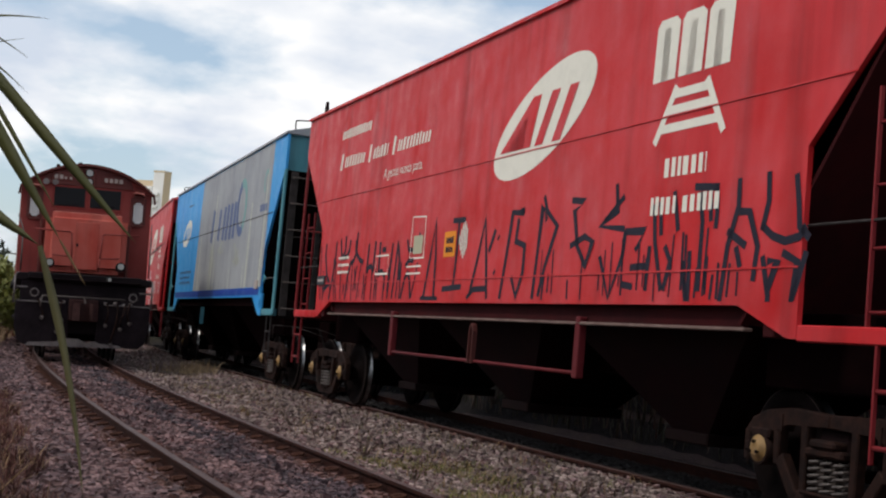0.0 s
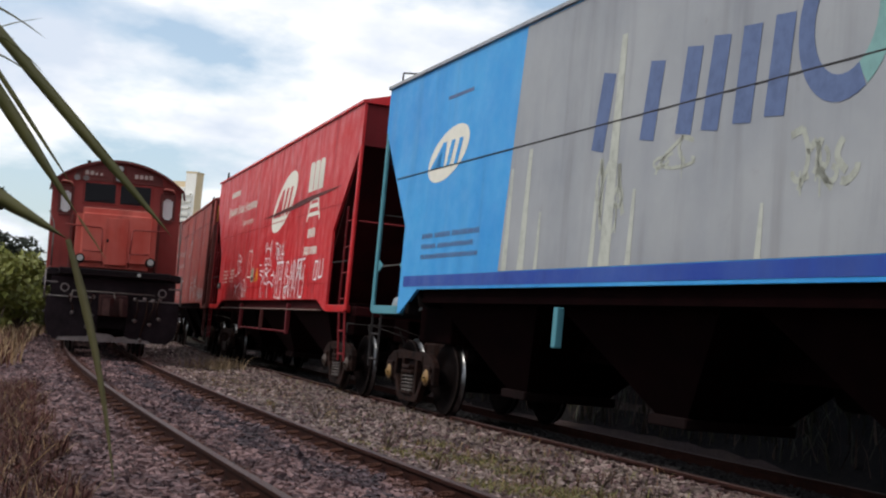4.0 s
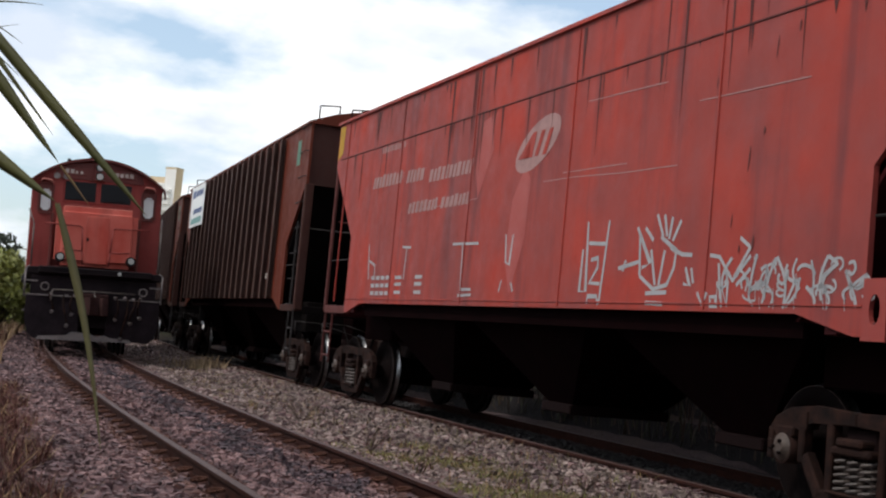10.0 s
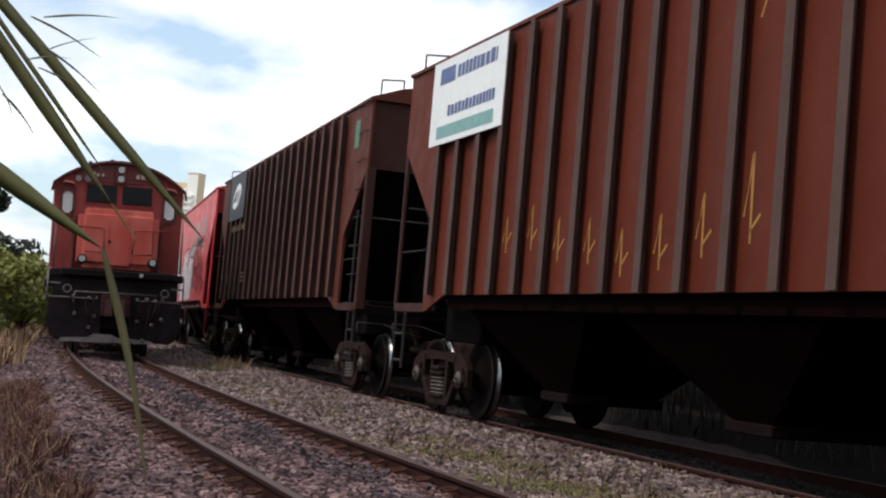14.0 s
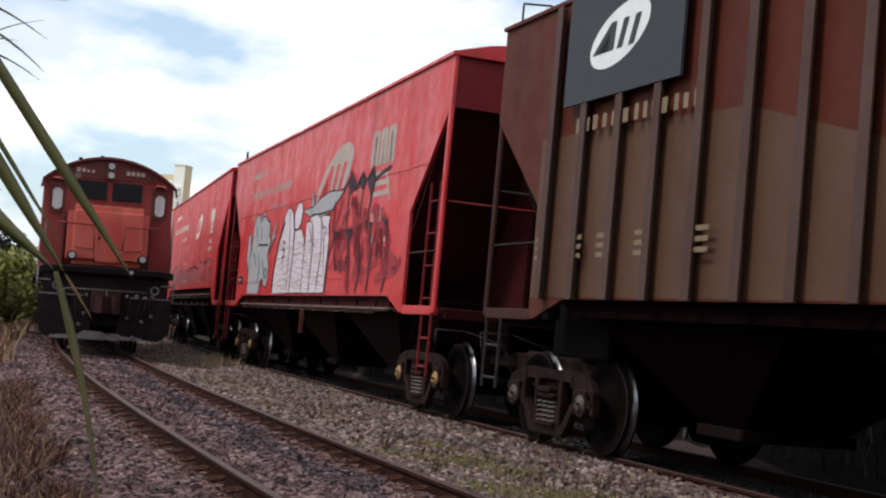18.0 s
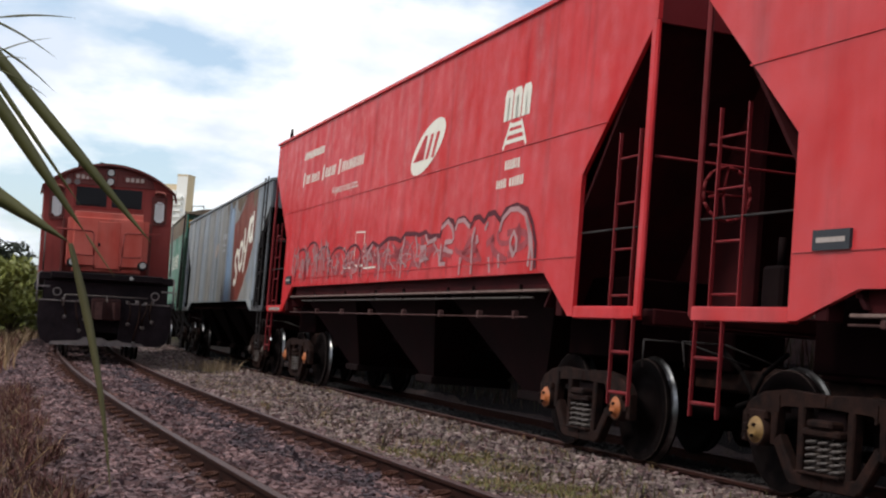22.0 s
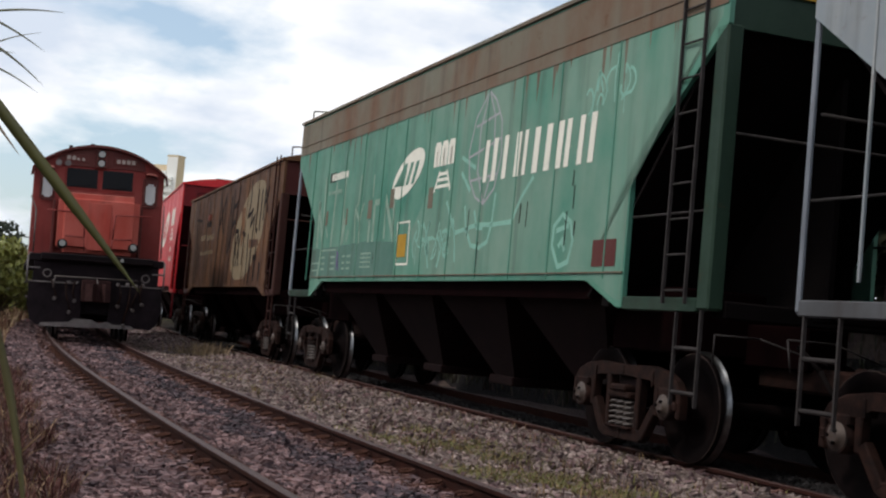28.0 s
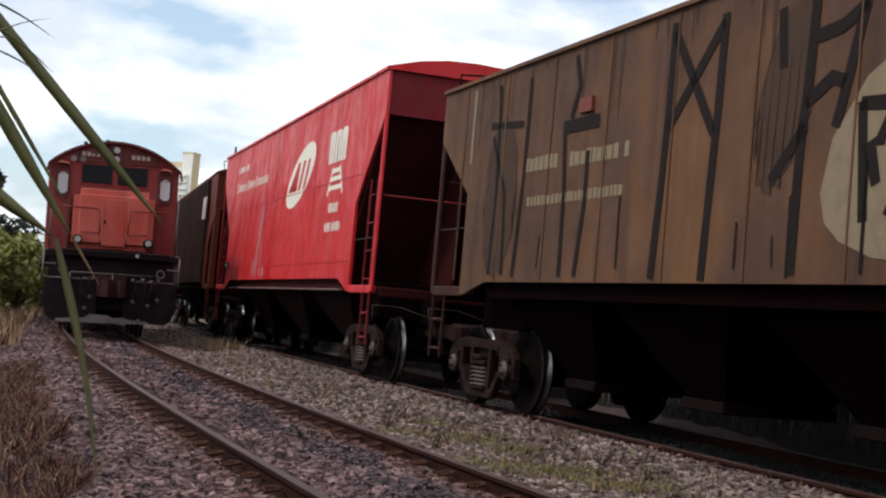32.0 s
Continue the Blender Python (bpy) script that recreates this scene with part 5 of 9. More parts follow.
    s.patch("builder_plate", [rect(14.75, 15.1, 1.98, 2.16)], WHITE_OLD, 0.03, "pale builder's plate", 0.03)
    couple((w, s), 25.9, 42.7)
    hanger(w, L, TEAL, (7.15,), 1.12)
    # 3 red, white outline tags
    L = 17.25
    w, s = wagon(L, 5.14, RED, near_truck=1.6, far_truck=1.75, sill=1.66, inset=1.58, z_in=2.94, under=HOPPER_RED, roof_loops=False, bar_mat=MAROON, end_mat=MAROON, far_post=0.055, far_post_mat=MAROON, post=0.12, step_lean=0.26, label="red covered hopper wagon with cream emblem and white line graffiti")
    folds(w, L, 1.5, (3.43, 1.98), 1.58, RED)
    red_lettering(s, R, RED, WHITE, ahead=0.05)
    g = []
    g += lines(0.035,
               [(4.78, 2.84), (4.99, 2.85), (5.3, 2.72), (5.31, 2.45), (5.17, 2.36), (4.88, 2.4), (4.77, 2.65), (4.87, 2.82)],
               [(4.72, 2.7), (5.35, 2.65)],
               [(4.92, 2.6), (5.15, 2.46)],
               [(4.89, 2.34), (4.56, 2.29), (4.57, 2.04), (4.97, 2.0), (5.33, 2.09), (5.24, 2.27)],
               [(4.54, 1.68), (4.62, 1.85), (4.98, 1.98)],
               [(4.8, 1.68), (4.78, 1.91), (5.05, 1.68), (5.12, 1.88), (5.26, 1.68)],
               [(5.32, 1.94), (5.62, 2.02), (5.46, 1.68), (5.77, 1.68)],
               [(5.86, 1.99), (5.8, 1.85), (5.97, 1.73), (6.07, 1.85), (5.89, 1.99)],
               [(5.89, 2.16), (6.14, 2.18), (6.21, 1.73)],
               [(5.59, 2.14), (5.71, 1.96), (5.84, 2.08)],
               [(6.25, 1.9), (6.5, 1.93)])
    g += lines(0.035,
               [(6.39, 2.12), (6.43, 1.72)],
               [(8.86, 3.02), (8.74, 2.91), (8.82, 2.76)],
               [(8.86, 3.02), (8.93, 2.82)],
               [(9.43, 3.04), (9.37, 2.81)],
               [(9.43, 3.04), (9.48, 3.02), (9.47, 2.78)],
               [(8.77, 2.76), (8.91, 2.84), (9.11, 2.88), (9.37, 2.81), (9.47, 2.67)],
               [(8.79, 2.63), (8.81, 2.49), (9.04, 2.47), (9.02, 2.62), (8.79, 2.63)],
               [(9.18, 2.63), (9.21, 2.48), (9.41, 2.47), (9.38, 2.62), (9.18, 2.63)],
               [(8.72, 2.38), (8.95, 2.29), (9.26, 2.28), (9.49, 2.36)],
               [(8.94, 2.38), (9.19, 2.4), (9.2, 2.31)])
    g += lines(0.04,
               [(8.86, 2.22), (8.94, 2.05), (9.25, 2.02), (9.32, 2.2), (9.06, 2.26), (8.86, 2.22)],
               [(8.91, 2.22), (8.66, 2.13), (8.48, 1.88), (8.48, 1.69)],
               [(8.71, 1.7), (8.7, 1.88)],
               [(9.35, 2.04), (9.59, 2.08), (9.88, 2.03), (10.07, 1.96)],
               [(9.76, 2.21), (9.98, 2.23), (10.01, 2.32), (10.07, 2.22), (10.21, 2.18), (10.09, 2.09), (10.13, 2.0), (9.98, 1.96)],
               [(9.4, 2.01), (9.43, 1.7)],
               [(8.17, 2.49), (8.4, 2.49)],
               [(8.24, 2.28), (8.64, 2.22)],
               [(8.28, 2.36), (8.7, 2.32)],
               [(9.53, 2.58), (9.65, 2.42), (9.6, 2.29)],
               [(9.99, 2.94), (10.29, 2.93)],
               [(10.14, 2.93), (10.04, 2.61)],
               [(10.24, 2.9), (10.24, 2.57)],
               [(10.21, 2.79), (10.34, 2.81), (10.37, 2.55)])
    g += lines(0.04,
               [(10.41, 2.91), (10.41, 2.52)],
               [(10.46, 2.86), (10.62, 2.87), (10.52, 2.71), (10.65, 2.56)],
               [(10.88, 2.89), (10.71, 2.53)],
               [(10.91, 2.89), (10.98, 2.52)],
               [(10.73, 2.67), (11.06, 2.67)])
    g += lines(0.045,
               [(10.45, 2.47), (10.39, 1.71), (10.64, 1.7), (10.66, 2.46), (10.45, 2.47)],
               [(10.38, 2.48), (10.68, 2.49), (11.16, 2.49)],
               [(11.15, 2.48), (10.91, 2.46), (10.85, 2.11), (11.06, 2.12), (11.15, 2.47)],
               [(11.06, 2.12), (11.06, 1.7), (10.75, 1.7)],
               [(11.7, 2.48), (11.45, 2.46), (11.45, 1.71), (11.69, 1.7), (11.7, 1.93), (11.55, 1.94)],
               [(11.7, 2.48), (11.62, 2.17), (11.82, 2.15), (11.79, 1.91)],
               [(11.46, 1.98), (11.59, 1.81), (11.67, 2.01)],
               [(12.0, 1.69), (11.81, 2.12), (11.98, 2.16), (12.1, 2.46), (12.18, 2.11), (12.0, 2.1)],
               [(12.0, 1.69), (12.06, 1.85), (12.0, 2.1)],
               [(12.29, 1.69), (12.31, 2.48), (12.38, 2.47), (12.48, 2.33), (12.39, 1.9), (12.55, 1.9)])
    g += lines(0.045,
               [(12.65, 1.7), (12.72, 2.51), (12.76, 2.47), (13.04, 2.5), (12.99, 1.69)],
               [(12.72, 2.5), (13.02, 2.09)],
               [(12.68, 2.06), (13.02, 2.41)],
               [(13.43, 2.49), (13.14, 2.48), (13.1, 2.09), (13.29, 2.08), (13.44, 2.38)],
               [(13.39, 1.71), (13.09, 1.7), (13.11, 1.75)],
               [(13.39, 1.71), (13.45, 2.18)])
    g += lines(0.05, ((14.35, 2.05), (14.4, 2.4), (14.65, 2.4), (14.6, 2.05), (14.35, 2.05)), ((14.85, 2.42), (14.8, 2.08), (15.1, 2.1), (15.1, 2.45)))
    s.patch("graffiti", clip_low(g, 1.68), SPRAY_WHITE, label="white line-drawn graffiti figures")
    s.patch("form_frame", lines(0.035, ((6.40, 2.89), (6.91, 2.89), (6.95, 2.23), (6.42, 2.24), (6.40, 2.89))) + [r for z in (2.44, 2.34, 2.24, 2.14) for r in bars(2.4, 3.15, z, 0.05, R, 0.8, 0.0, 0.08) + bars(3.62, 4.25, z, 0.05, R, 0.8, 0.0, 0.08)], WHITE)
    s.patch("label_plate", [[(7.56, 2.1), (8.0, 2.14), (7.98, 2.3), (7.86, 2.46)]], ORANGE, 0.006, "orange warning label")
    words("350", s, 7.6, 2.14, 0.15, SPRAY_BLACK, 0.8, 0).matrix_basis = pose(-0.003, 0, 0)
    s.patch("label_plate", [rect(7.04, 7.38, 2.1, 2.44)], plain("pale_green_label", (0.42, 0.40, 0.28), 0.6), 0.006, "pale label plate")
    words("50", s, 7.12, 2.28, 0.15, SPRAY_BLACK, 0.9, 0).matrix_basis = pose(-0.003, 0, 0)
    s.patch("lettering", bars(7.08, 7.34, 2.14, 0.1, R, 0.4), SPRAY_BLACK, 0.009)
    s.patch("dark_stain", [[(7.95, 3.6), (8.6, 3.60), (9.5, 3.585), (10.5, 3.60), (11.4, 3.60), (12.3, 3.63), (13.4, 3.67), (16.2, 3.77), (13.4, 3.77), (12.2, 3.74), (11.5, 3.70), (10.6, 3.68), (9.6, 3.645), (8.8, 3.63)]], DULL_MAROON, 0.012, "dark scrape along the fold")
    couple((w, s), 44.2, 61.45)
    plastic_bag(52.825, L)
    hanger(w, L, HANGER_RED, (5.75, 8.85, 11.9))
    # 4 dull red
    L = 16.05
    w, s = wagon(L, 4.76, RED_DARK, sill=1.61, z_in=2.72, z_cut=4.0, inset=1.3, far_truck=0.98, tall_ladder=True, bar_mat=DULL_MAROON, post=0.13, post_mat=DULL_MAROON, end_mat=DULL_MAROON, plate_mat=RED_DARK, far_post=0.08, seams=(0.65, 3.6, 6.6, 9.55, 12.55, 15.2), near_truck=1.7, label="dull rust-streaked red covered hopper wagon with faded emblem")
    folds(w, L, 1.5, (4.13,), 1.3, DULL_MAROON)
    folds(w, L, 1.5, (1.68,), 1.3, RED_DARK)
    oval_sign(s, 8.64, 3.53, 0.51, 0.32, RED_DARK, FAINT, 1.0)
    s.patch("lettering", bars(2.3, 3.75, 3.45, 0.2, R, 0.4, 0.05, 0.12) + bars(3.95, 4.75, 3.42, 0.2, R, 0.4, 0.05, 0.12) + bars(4.95, 6.6, 3.36, 0.2, R, 0.4, 0.05, 0.12) + bars(4.15, 6.6, 2.95, 0.17, R, 0.4, 0.05, 0.1) + bars(2.6, 3.8, 4.0, 0.1, R, 0.6), FAINT)
    g = []
    g += lines(0.04,
               [(10.15, 2.53), (10.21, 1.79), (10.06, 1.79), (10.08, 2.24)],
               [(10.63, 2.52), (10.59, 2.13), (10.53, 1.66)],
               [(10.21, 2.3), (10.61, 2.28)],
               [(10.28, 2.12), (10.44, 2.14), (10.45, 2.04), (10.28, 1.88), (10.52, 1.87)],
               [(10.26, 1.66), (10.27, 1.74), (10.47, 1.74), (10.52, 1.65)],
               [(10.9, 2.02), (11.31, 2.08)],
               [(11.05, 2.1), (10.99, 1.99)],
               [(11.3, 2.33), (11.35, 1.94)],
               [(11.24, 2.42), (11.54, 2.06), (11.38, 2.02)],
               [(11.35, 1.94), (11.63, 1.81), (11.88, 1.85), (11.99, 2.01), (12.01, 2.17), (11.71, 2.31)],
               [(11.61, 2.53), (11.75, 2.31)],
               [(11.75, 2.52), (11.82, 2.31)],
               [(12.06, 2.45), (11.93, 2.26)],
               [(11.9, 2.49), (11.86, 2.28)],
               [(11.4, 2.41), (11.57, 2.28)])
    g += lines(0.04,
               [(11.9, 2.2), (12.12, 2.13), (12.3, 2.12)],
               [(11.54, 2.19), (11.66, 1.85)],
               [(11.8, 2.18), (11.73, 1.85)],
               [(11.49, 1.77), (11.89, 1.78)],
               [(11.5, 1.68), (11.83, 1.67)])
    g += lines(0.035,
               [(12.2, 2.01), (12.29, 1.84), (12.18, 1.86)],
               [(12.3, 2.0), (12.35, 1.86)],
               [(12.43, 1.78), (12.53, 1.65), (12.59, 1.78)],
               [(12.65, 1.74), (12.74, 1.74), (12.75, 1.66), (12.66, 1.66), (12.65, 1.74)],
               [(12.84, 1.65), (12.82, 1.84), (12.92, 1.67), (12.92, 1.88)],
               [(12.6, 2.11), (12.76, 2.09), (12.99, 1.88), (13.24, 2.09)],
               [(13.01, 1.91), (13.23, 2.17)],
               [(13.05, 1.84), (13.25, 1.98)],
               [(13.06, 2.25), (13.21, 2.17)],
               [(2.4, 2.55), (2.52, 1.99)],
               [(2.48, 2.29), (2.79, 2.21), (2.84, 1.98)],
               [(4.07, 2.46), (4.46, 2.44)],
               [(4.27, 2.45), (4.24, 1.97)],
               [(6.16, 2.43), (7.08, 2.41)],
               [(6.53, 2.43), (6.58, 1.73)],
               [(6.56, 1.82), (6.95, 1.82)],
               [(6.5, 1.74), (6.97, 1.75)])
    g += lines(0.035,
               [(7.95, 2.49), (8.01, 2.15), (8.12, 2.11), (8.17, 2.48)],
               [(7.87, 1.79), (7.93, 1.93)],
               [(8.22, 1.9), (8.29, 1.79)])
    s.patch("graffiti", clip_low(g + [rect(2.68 + 0.24 * k, 2.86 + 0.24 * k, z, z + 0.06) for k in range(4) for z in (1.74, 1.86, 1.98)] + [rect(q, q + 0.3, z, z + 0.05) for q in (3.85, 4.75) for z in (1.76, 1.88, 1.98)], 1.64), SPRAY_GREY, label="pale thin graffiti lines")
    s.patch("scrape", lines(0.010, [(8.9, 3.06), (9.7, 3.05), (10.8, 3.0), (11.9, 2.98)], [(9.4, 3.12), (10.9, 3.09)], [(4.6, 2.98), (6.9, 3.0)], [(9.9, 3.86), (11.6, 3.82)], [(12.2, 3.55), (13.9, 3.52)]), FAINT, 0.0042, "thin pale scrapes along the plate")
    s.patch("pale_wash", [[(8.2, 1.75), (8.5, 2.4), (8.55, 3.1), (8.35, 3.3), (8.05, 2.9), (7.95, 2.2)], [(6.9, 3.0), (7.3, 3.6), (7.2, 4.05), (6.85, 4.0), (6.75, 3.4)]], PALE_WASH, 0.0036, "pale washed-out streaks")
    s.patch("graffiti", clip_low(scrawl(R, 12.7, 14.8, 1.68, 2.1, 13, 0.032) + scrawl(R, 13.2, 14.9, 1.66, 1.9, 8, 0.028), 1.64), SPRAY_GREY, 0.0046, "pale scribbled graffiti along the sill")
    s.patch("yellow_patch", [[(0.05, 4.13), (0.32, 4.23), (0.35, 4.72), (0.05, 4.72)]], YELLOW, 0.006)
    s.patch("dark_stain", [oval(q, (a + b) / 2, R.uniform(0.008, 0.016), (b - a) / 3, 0.1, 10) for q, a, b in ((12.9, 2.3, 2.5), (13.1, 2.75, 3.1), (13.25, 2.1, 2.3), (12.5, 3.6, 3.75), (13.3, 3.1, 3.2), (13.05, 2.1, 2.2), (13.4, 3.7, 4.0), (13.7, 3.9, 4.05))], DULL_MAROON, 0.0045, "dark streaks and pock marks")
    bm = B()
    box(bm, -1.42, -0.55, -L / 2 + 0.03, -L / 2 + 0.056, 4.1, 4.6)
    part("end_patch", bm, YELLOW, w, "dirty yellow patch on the end plate")
    s.patch("dark_stain", drips(R, 0.8, 15.0, 4.72, 40, 1.4), DULL_MAROON, 0.0033, "dark runs of dirt from the eave")
    s.patch("dark_stain", drips(R, 0.8, 15.0, 4.12, 30, 1.1), DULL_MAROON, 0.0034, "dark runs of dirt below the fold")
    couple((w, s), 62.3, 78.35)
    # 5 and 6 brown with ribs
    for k, (near, far) in enumerate(((80.5, 97.9), (100.1, 117.15))):
        L = far - near
        w, s = wagon(L, 5.09, BROWN if k == 0 else BROWN_DEEP, near_truck=(1.08, 1.3)[k], sill=1.68, z_in=2.78, z_cut=3.92, inset=1.37, ribs=18, rib_mat=RIB, rib_first=(1.77, 1.80)[k], rib_step=(0.78, 0.792)[k], ladders="brackets", roof=0.34, belly=BLACK, bar_mat=DARK_STEEL, slope_mat=BLACK, end_mat=DULL_BROWN, post=0.13, far_post=0.08, post_mat=DULL_BROWN, label="brown ribbed hopper wagon with a white sign plate" if k == 0 else "brown ribbed hopper wagon with a charcoal sign plate")
        mat = SIGN_WHITE if k == 0 else SIGN_DARK
        q0, q1, z0, z1 = (1.4, 4.15, 3.82, 5.04) if k == 0 else (2.11, 4.6, 3.82, 5.04)
        s.patch("sign_plate", [rect(q0, q1, z0, z1)], mat, 0.13, "large sign plate over the ribs", 0.03)
        if k == 0:
            s.patch("lettering", [rect(q0 + 0.3, q0 + 0.9, z1 - 0.35, z1 - 0.12)] + bars(q0 + 1.0, q1 - 0.3, z1 - 0.33, 0.2, R) + bars(q0 + 0.7, q1 - 0.3, z0 + 0.38, 0.16, R), NAVY, 0.134)
            s.patch("lettering", [rect(q0 + 0.3, q1 - 0.3, z0 + 0.08, z0 + 0.26)], MINT, 0.134)
            chalk = lines(0.03, [(12.12, 4.85), (12.16, 4.16)], [(12.26, 4.85), (12.28, 4.3)], [(12.02, 4.66), (12.4, 4.63)], [(12.02, 4.48), (12.4, 4.44)], [(9.82, 4.8), (9.77, 4.5), (9.83, 4.3), (9.74, 4.1)])
            for q, z0, z1 in ((4.33, 2.2, 2.65), (5.1, 2.2, 2.75), (5.87, 2.05, 2.55), (6.66, 2.0, 2.5), (7.43, 1.85, 2.35), (8.22, 1.9, 2.45), (9.0, 2.0, 2.6), (9.78, 2.1, 2.9)):
                chalk += lines(0.03, [(q - 0.1, z0 + 0.3 * (z1 - z0)), (q, z1), (q + 0.02, z0)], [(q, z0 + 0.1), (q + 0.16, z0 + 0.25)])
            s.patch("graffiti", chalk, OCHRE, 0.0047, "short ochre chalk marks")
            s.patch("graffiti", lines(0.035, [(12.12, 1.87), (12.13, 2.75), (11.87, 2.23)], [(12.13, 2.75), (12.3, 2.35)], [(12.92, 1.88), (12.94, 2.78)], [(13.04, 2.32), (12.95, 2.5)]) + lines(0.012, [(13.56, 2.56), (13.69, 2.73), (13.84, 2.57)]), OCHRE, 0.005, "ochre chalked arrows")
            s.patch("label_holder", [rect(14.26, 14.66, 2.09, 2.22)], DARK_STEEL, 0.03, "small framed label holder", 0.03)
            s.patch("lettering", [rect(14.29, 14.63, 2.11, 2.15), rect(14.29, 14.63, 2.165, 2.2)], WHITE_OLD, 0.033)
        else:
            oval_sign(s, 3.31, 4.45, 0.58, 0.33, SIGN_DARK, SIGN_WHITE, 0.75, 0.134)
            s.patch("olive_field", [[(1.38, 1.70), (8.9, 1.70), (10.6, 2.2), (8.2, 2.75), (7.0, 3.05), (5.6, 3.42), (3.6, 3.5), (1.38, 3.55)]], OLIVE, 0.004, "olive repainted lower plate")
            s.patch("lettering", bars(2.4, 4.9, 3.5, 0.17, R, 1.1, 0.0, 0.1) + [rect(q, q + 0.25, z, z + 0.05) for q in (1.6, 2.5, 3.1, 3.9, 5.0) for z in (2.12, 2.22, 2.32)], DIM, 0.09)
        s.patch("tag_plate", [rect(L - 1.1, L - 0.78, 4.35, 4.85)], TAG_GREEN, 0.006, "small green tag plate", 0.0)
        if k == 0:
            bm = B()
            box(bm, -0.5, 0.05, -L / 2 + 0.035, -L / 2 + 0.058, 4.5, 4.82)
            sg = part("end_sign", bm, SIGN_WHITE, w, "small white sign on the end plate")
            bm = B()
            for z in (4.56, 4.68):
                box(bm, -0.44, -0.01, -L / 2 + 0.03, -L / 2 + 0.034, z, z + 0.05)
            tagged(part("lettering", bm, ORANGE, sg), kind="stuff")
        couple((w, s), near, far)
    # 7 red, silver piece
    L = 17.25
    w, s = wagon(L, 5.12, RED_FADED, near_truck=1.38, far_truck=1.64, sill=1.70, under=HOPPER_RED, roof_loops=False, bar_mat=MAROON, end_mat=MAROON, far_post=0.055, far_post_mat=MAROON, post=0.12, cap="y", label="red covered hopper wagon with a large silver and grey graffiti piece")
    folds(w, L, 1.5, (3.65, 2.0), 1.5, RED_FADED)
    red_lettering(s, R, RED, WHITE_OLD, ahead=0.25)
    grey = [
        [(2.63, 3.14), (2.9, 3.2), (3.1, 2.71), (2.97, 2.27), (2.63, 2.57)],
        [(3.12, 2.7), (3.25, 3.43), (3.53, 3.63), (3.88, 3.56), (4.03, 3.41), (4.31, 3.53), (4.62, 3.52), (4.85, 3.38), (5.14, 3.4), (5.18, 3.02), (5.39, 2.94), (5.15, 2.62), (5.42, 2.34), (5.35, 1.89), (4.95, 1.92), (4.81, 2.08), (4.54, 1.96), (4.4, 1.73), (3.06, 1.73), (2.98, 2.38)],
        [(5.99, 3.43), (5.53, 3.13), (5.5, 2.97), (5.33, 2.66), (5.65, 2.92), (5.87, 2.97), (5.73, 3.05)],
        [(4.26, 3.55), (4.37, 3.7), (4.56, 3.51)],
    ]
    pale = [
        [(6.03, 1.73), (6.09, 2.33), (6.33, 2.95), (6.65, 3.36), (6.93, 3.54), (7.16, 3.56), (7.49, 3.44), (7.71, 3.09), (7.82, 2.62), (7.73, 2.16), (7.77, 1.74)],
        [(7.65, 3.39), (7.89, 3.6), (8.24, 3.61), (8.41, 3.43), (8.32, 3.19), (8.08, 3.05), (7.79, 3.08)],
        [(7.83, 3.02), (8.08, 3.05), (8.42, 3.05), (8.73, 2.85), (8.87, 2.46), (8.83, 2.03), (8.83, 1.74), (7.8, 1.74), (7.87, 2.39)],
        [(8.86, 2.84), (8.85, 3.17), (9.23, 3.17), (9.51, 2.96), (9.62, 2.64), (9.55, 2.12), (9.51, 1.74), (8.85, 1.74)],
    ]
    pale += [
        [(8.99, 3.11), (9.26, 3.3), (9.73, 3.28), (10.09, 3.17), (10.24, 2.9), (10.31, 2.5), (10.14, 2.01), (10.13, 1.74), (9.51, 1.74), (9.62, 2.64)],
        [(10.03, 3.17), (10.24, 3.23), (10.78, 3.2), (10.71, 3.01), (10.84, 2.71), (10.78, 2.19), (10.76, 1.74), (10.13, 1.74), (10.31, 2.5)],
        [(8.41, 3.42), (9.29, 3.45), (9.96, 3.59), (10.58, 3.66), (11.66, 3.61), (10.84, 3.29), (9.56, 3.27), (9.09, 3.25)],
        [(9.12, 3.73), (9.23, 3.75), (9.35, 3.5), (9.15, 3.24)],
    ]
    for i, poly in enumerate(grey):
        s.patch("graffiti", [poly], SPRAY_GREY, 0.009 + 0.0004 * i, "grey graffiti letter shape")
    for i, poly in enumerate(pale):
        s.patch("graffiti", [poly], SPRAY_SILVER if i < 6 else SPRAY_GREY, 0.012 + 0.0004 * i, "silver graffiti letter shape")
    o = []
    for poly in grey + pale:
        o += stroke(poly + poly[:1], 0.026)
    o += lines(0.045,
               [(3.62, 3.33), (3.75, 3.04)],
               [(4.17, 3.29), (4.32, 2.97)],
               [(3.96, 2.88), (5.1, 2.84)],
               [(4.13, 2.66), (4.32, 2.24), (4.12, 1.96)],
               [(4.59, 2.51), (4.95, 2.16)],
               [(5.04, 2.32), (5.26, 2.22), (5.1, 2.09), (4.91, 2.22), (5.04, 2.32)],
               [(3.58, 2.68), (3.89, 2.39)],
               [(4.57, 2.06), (4.7, 1.89)])
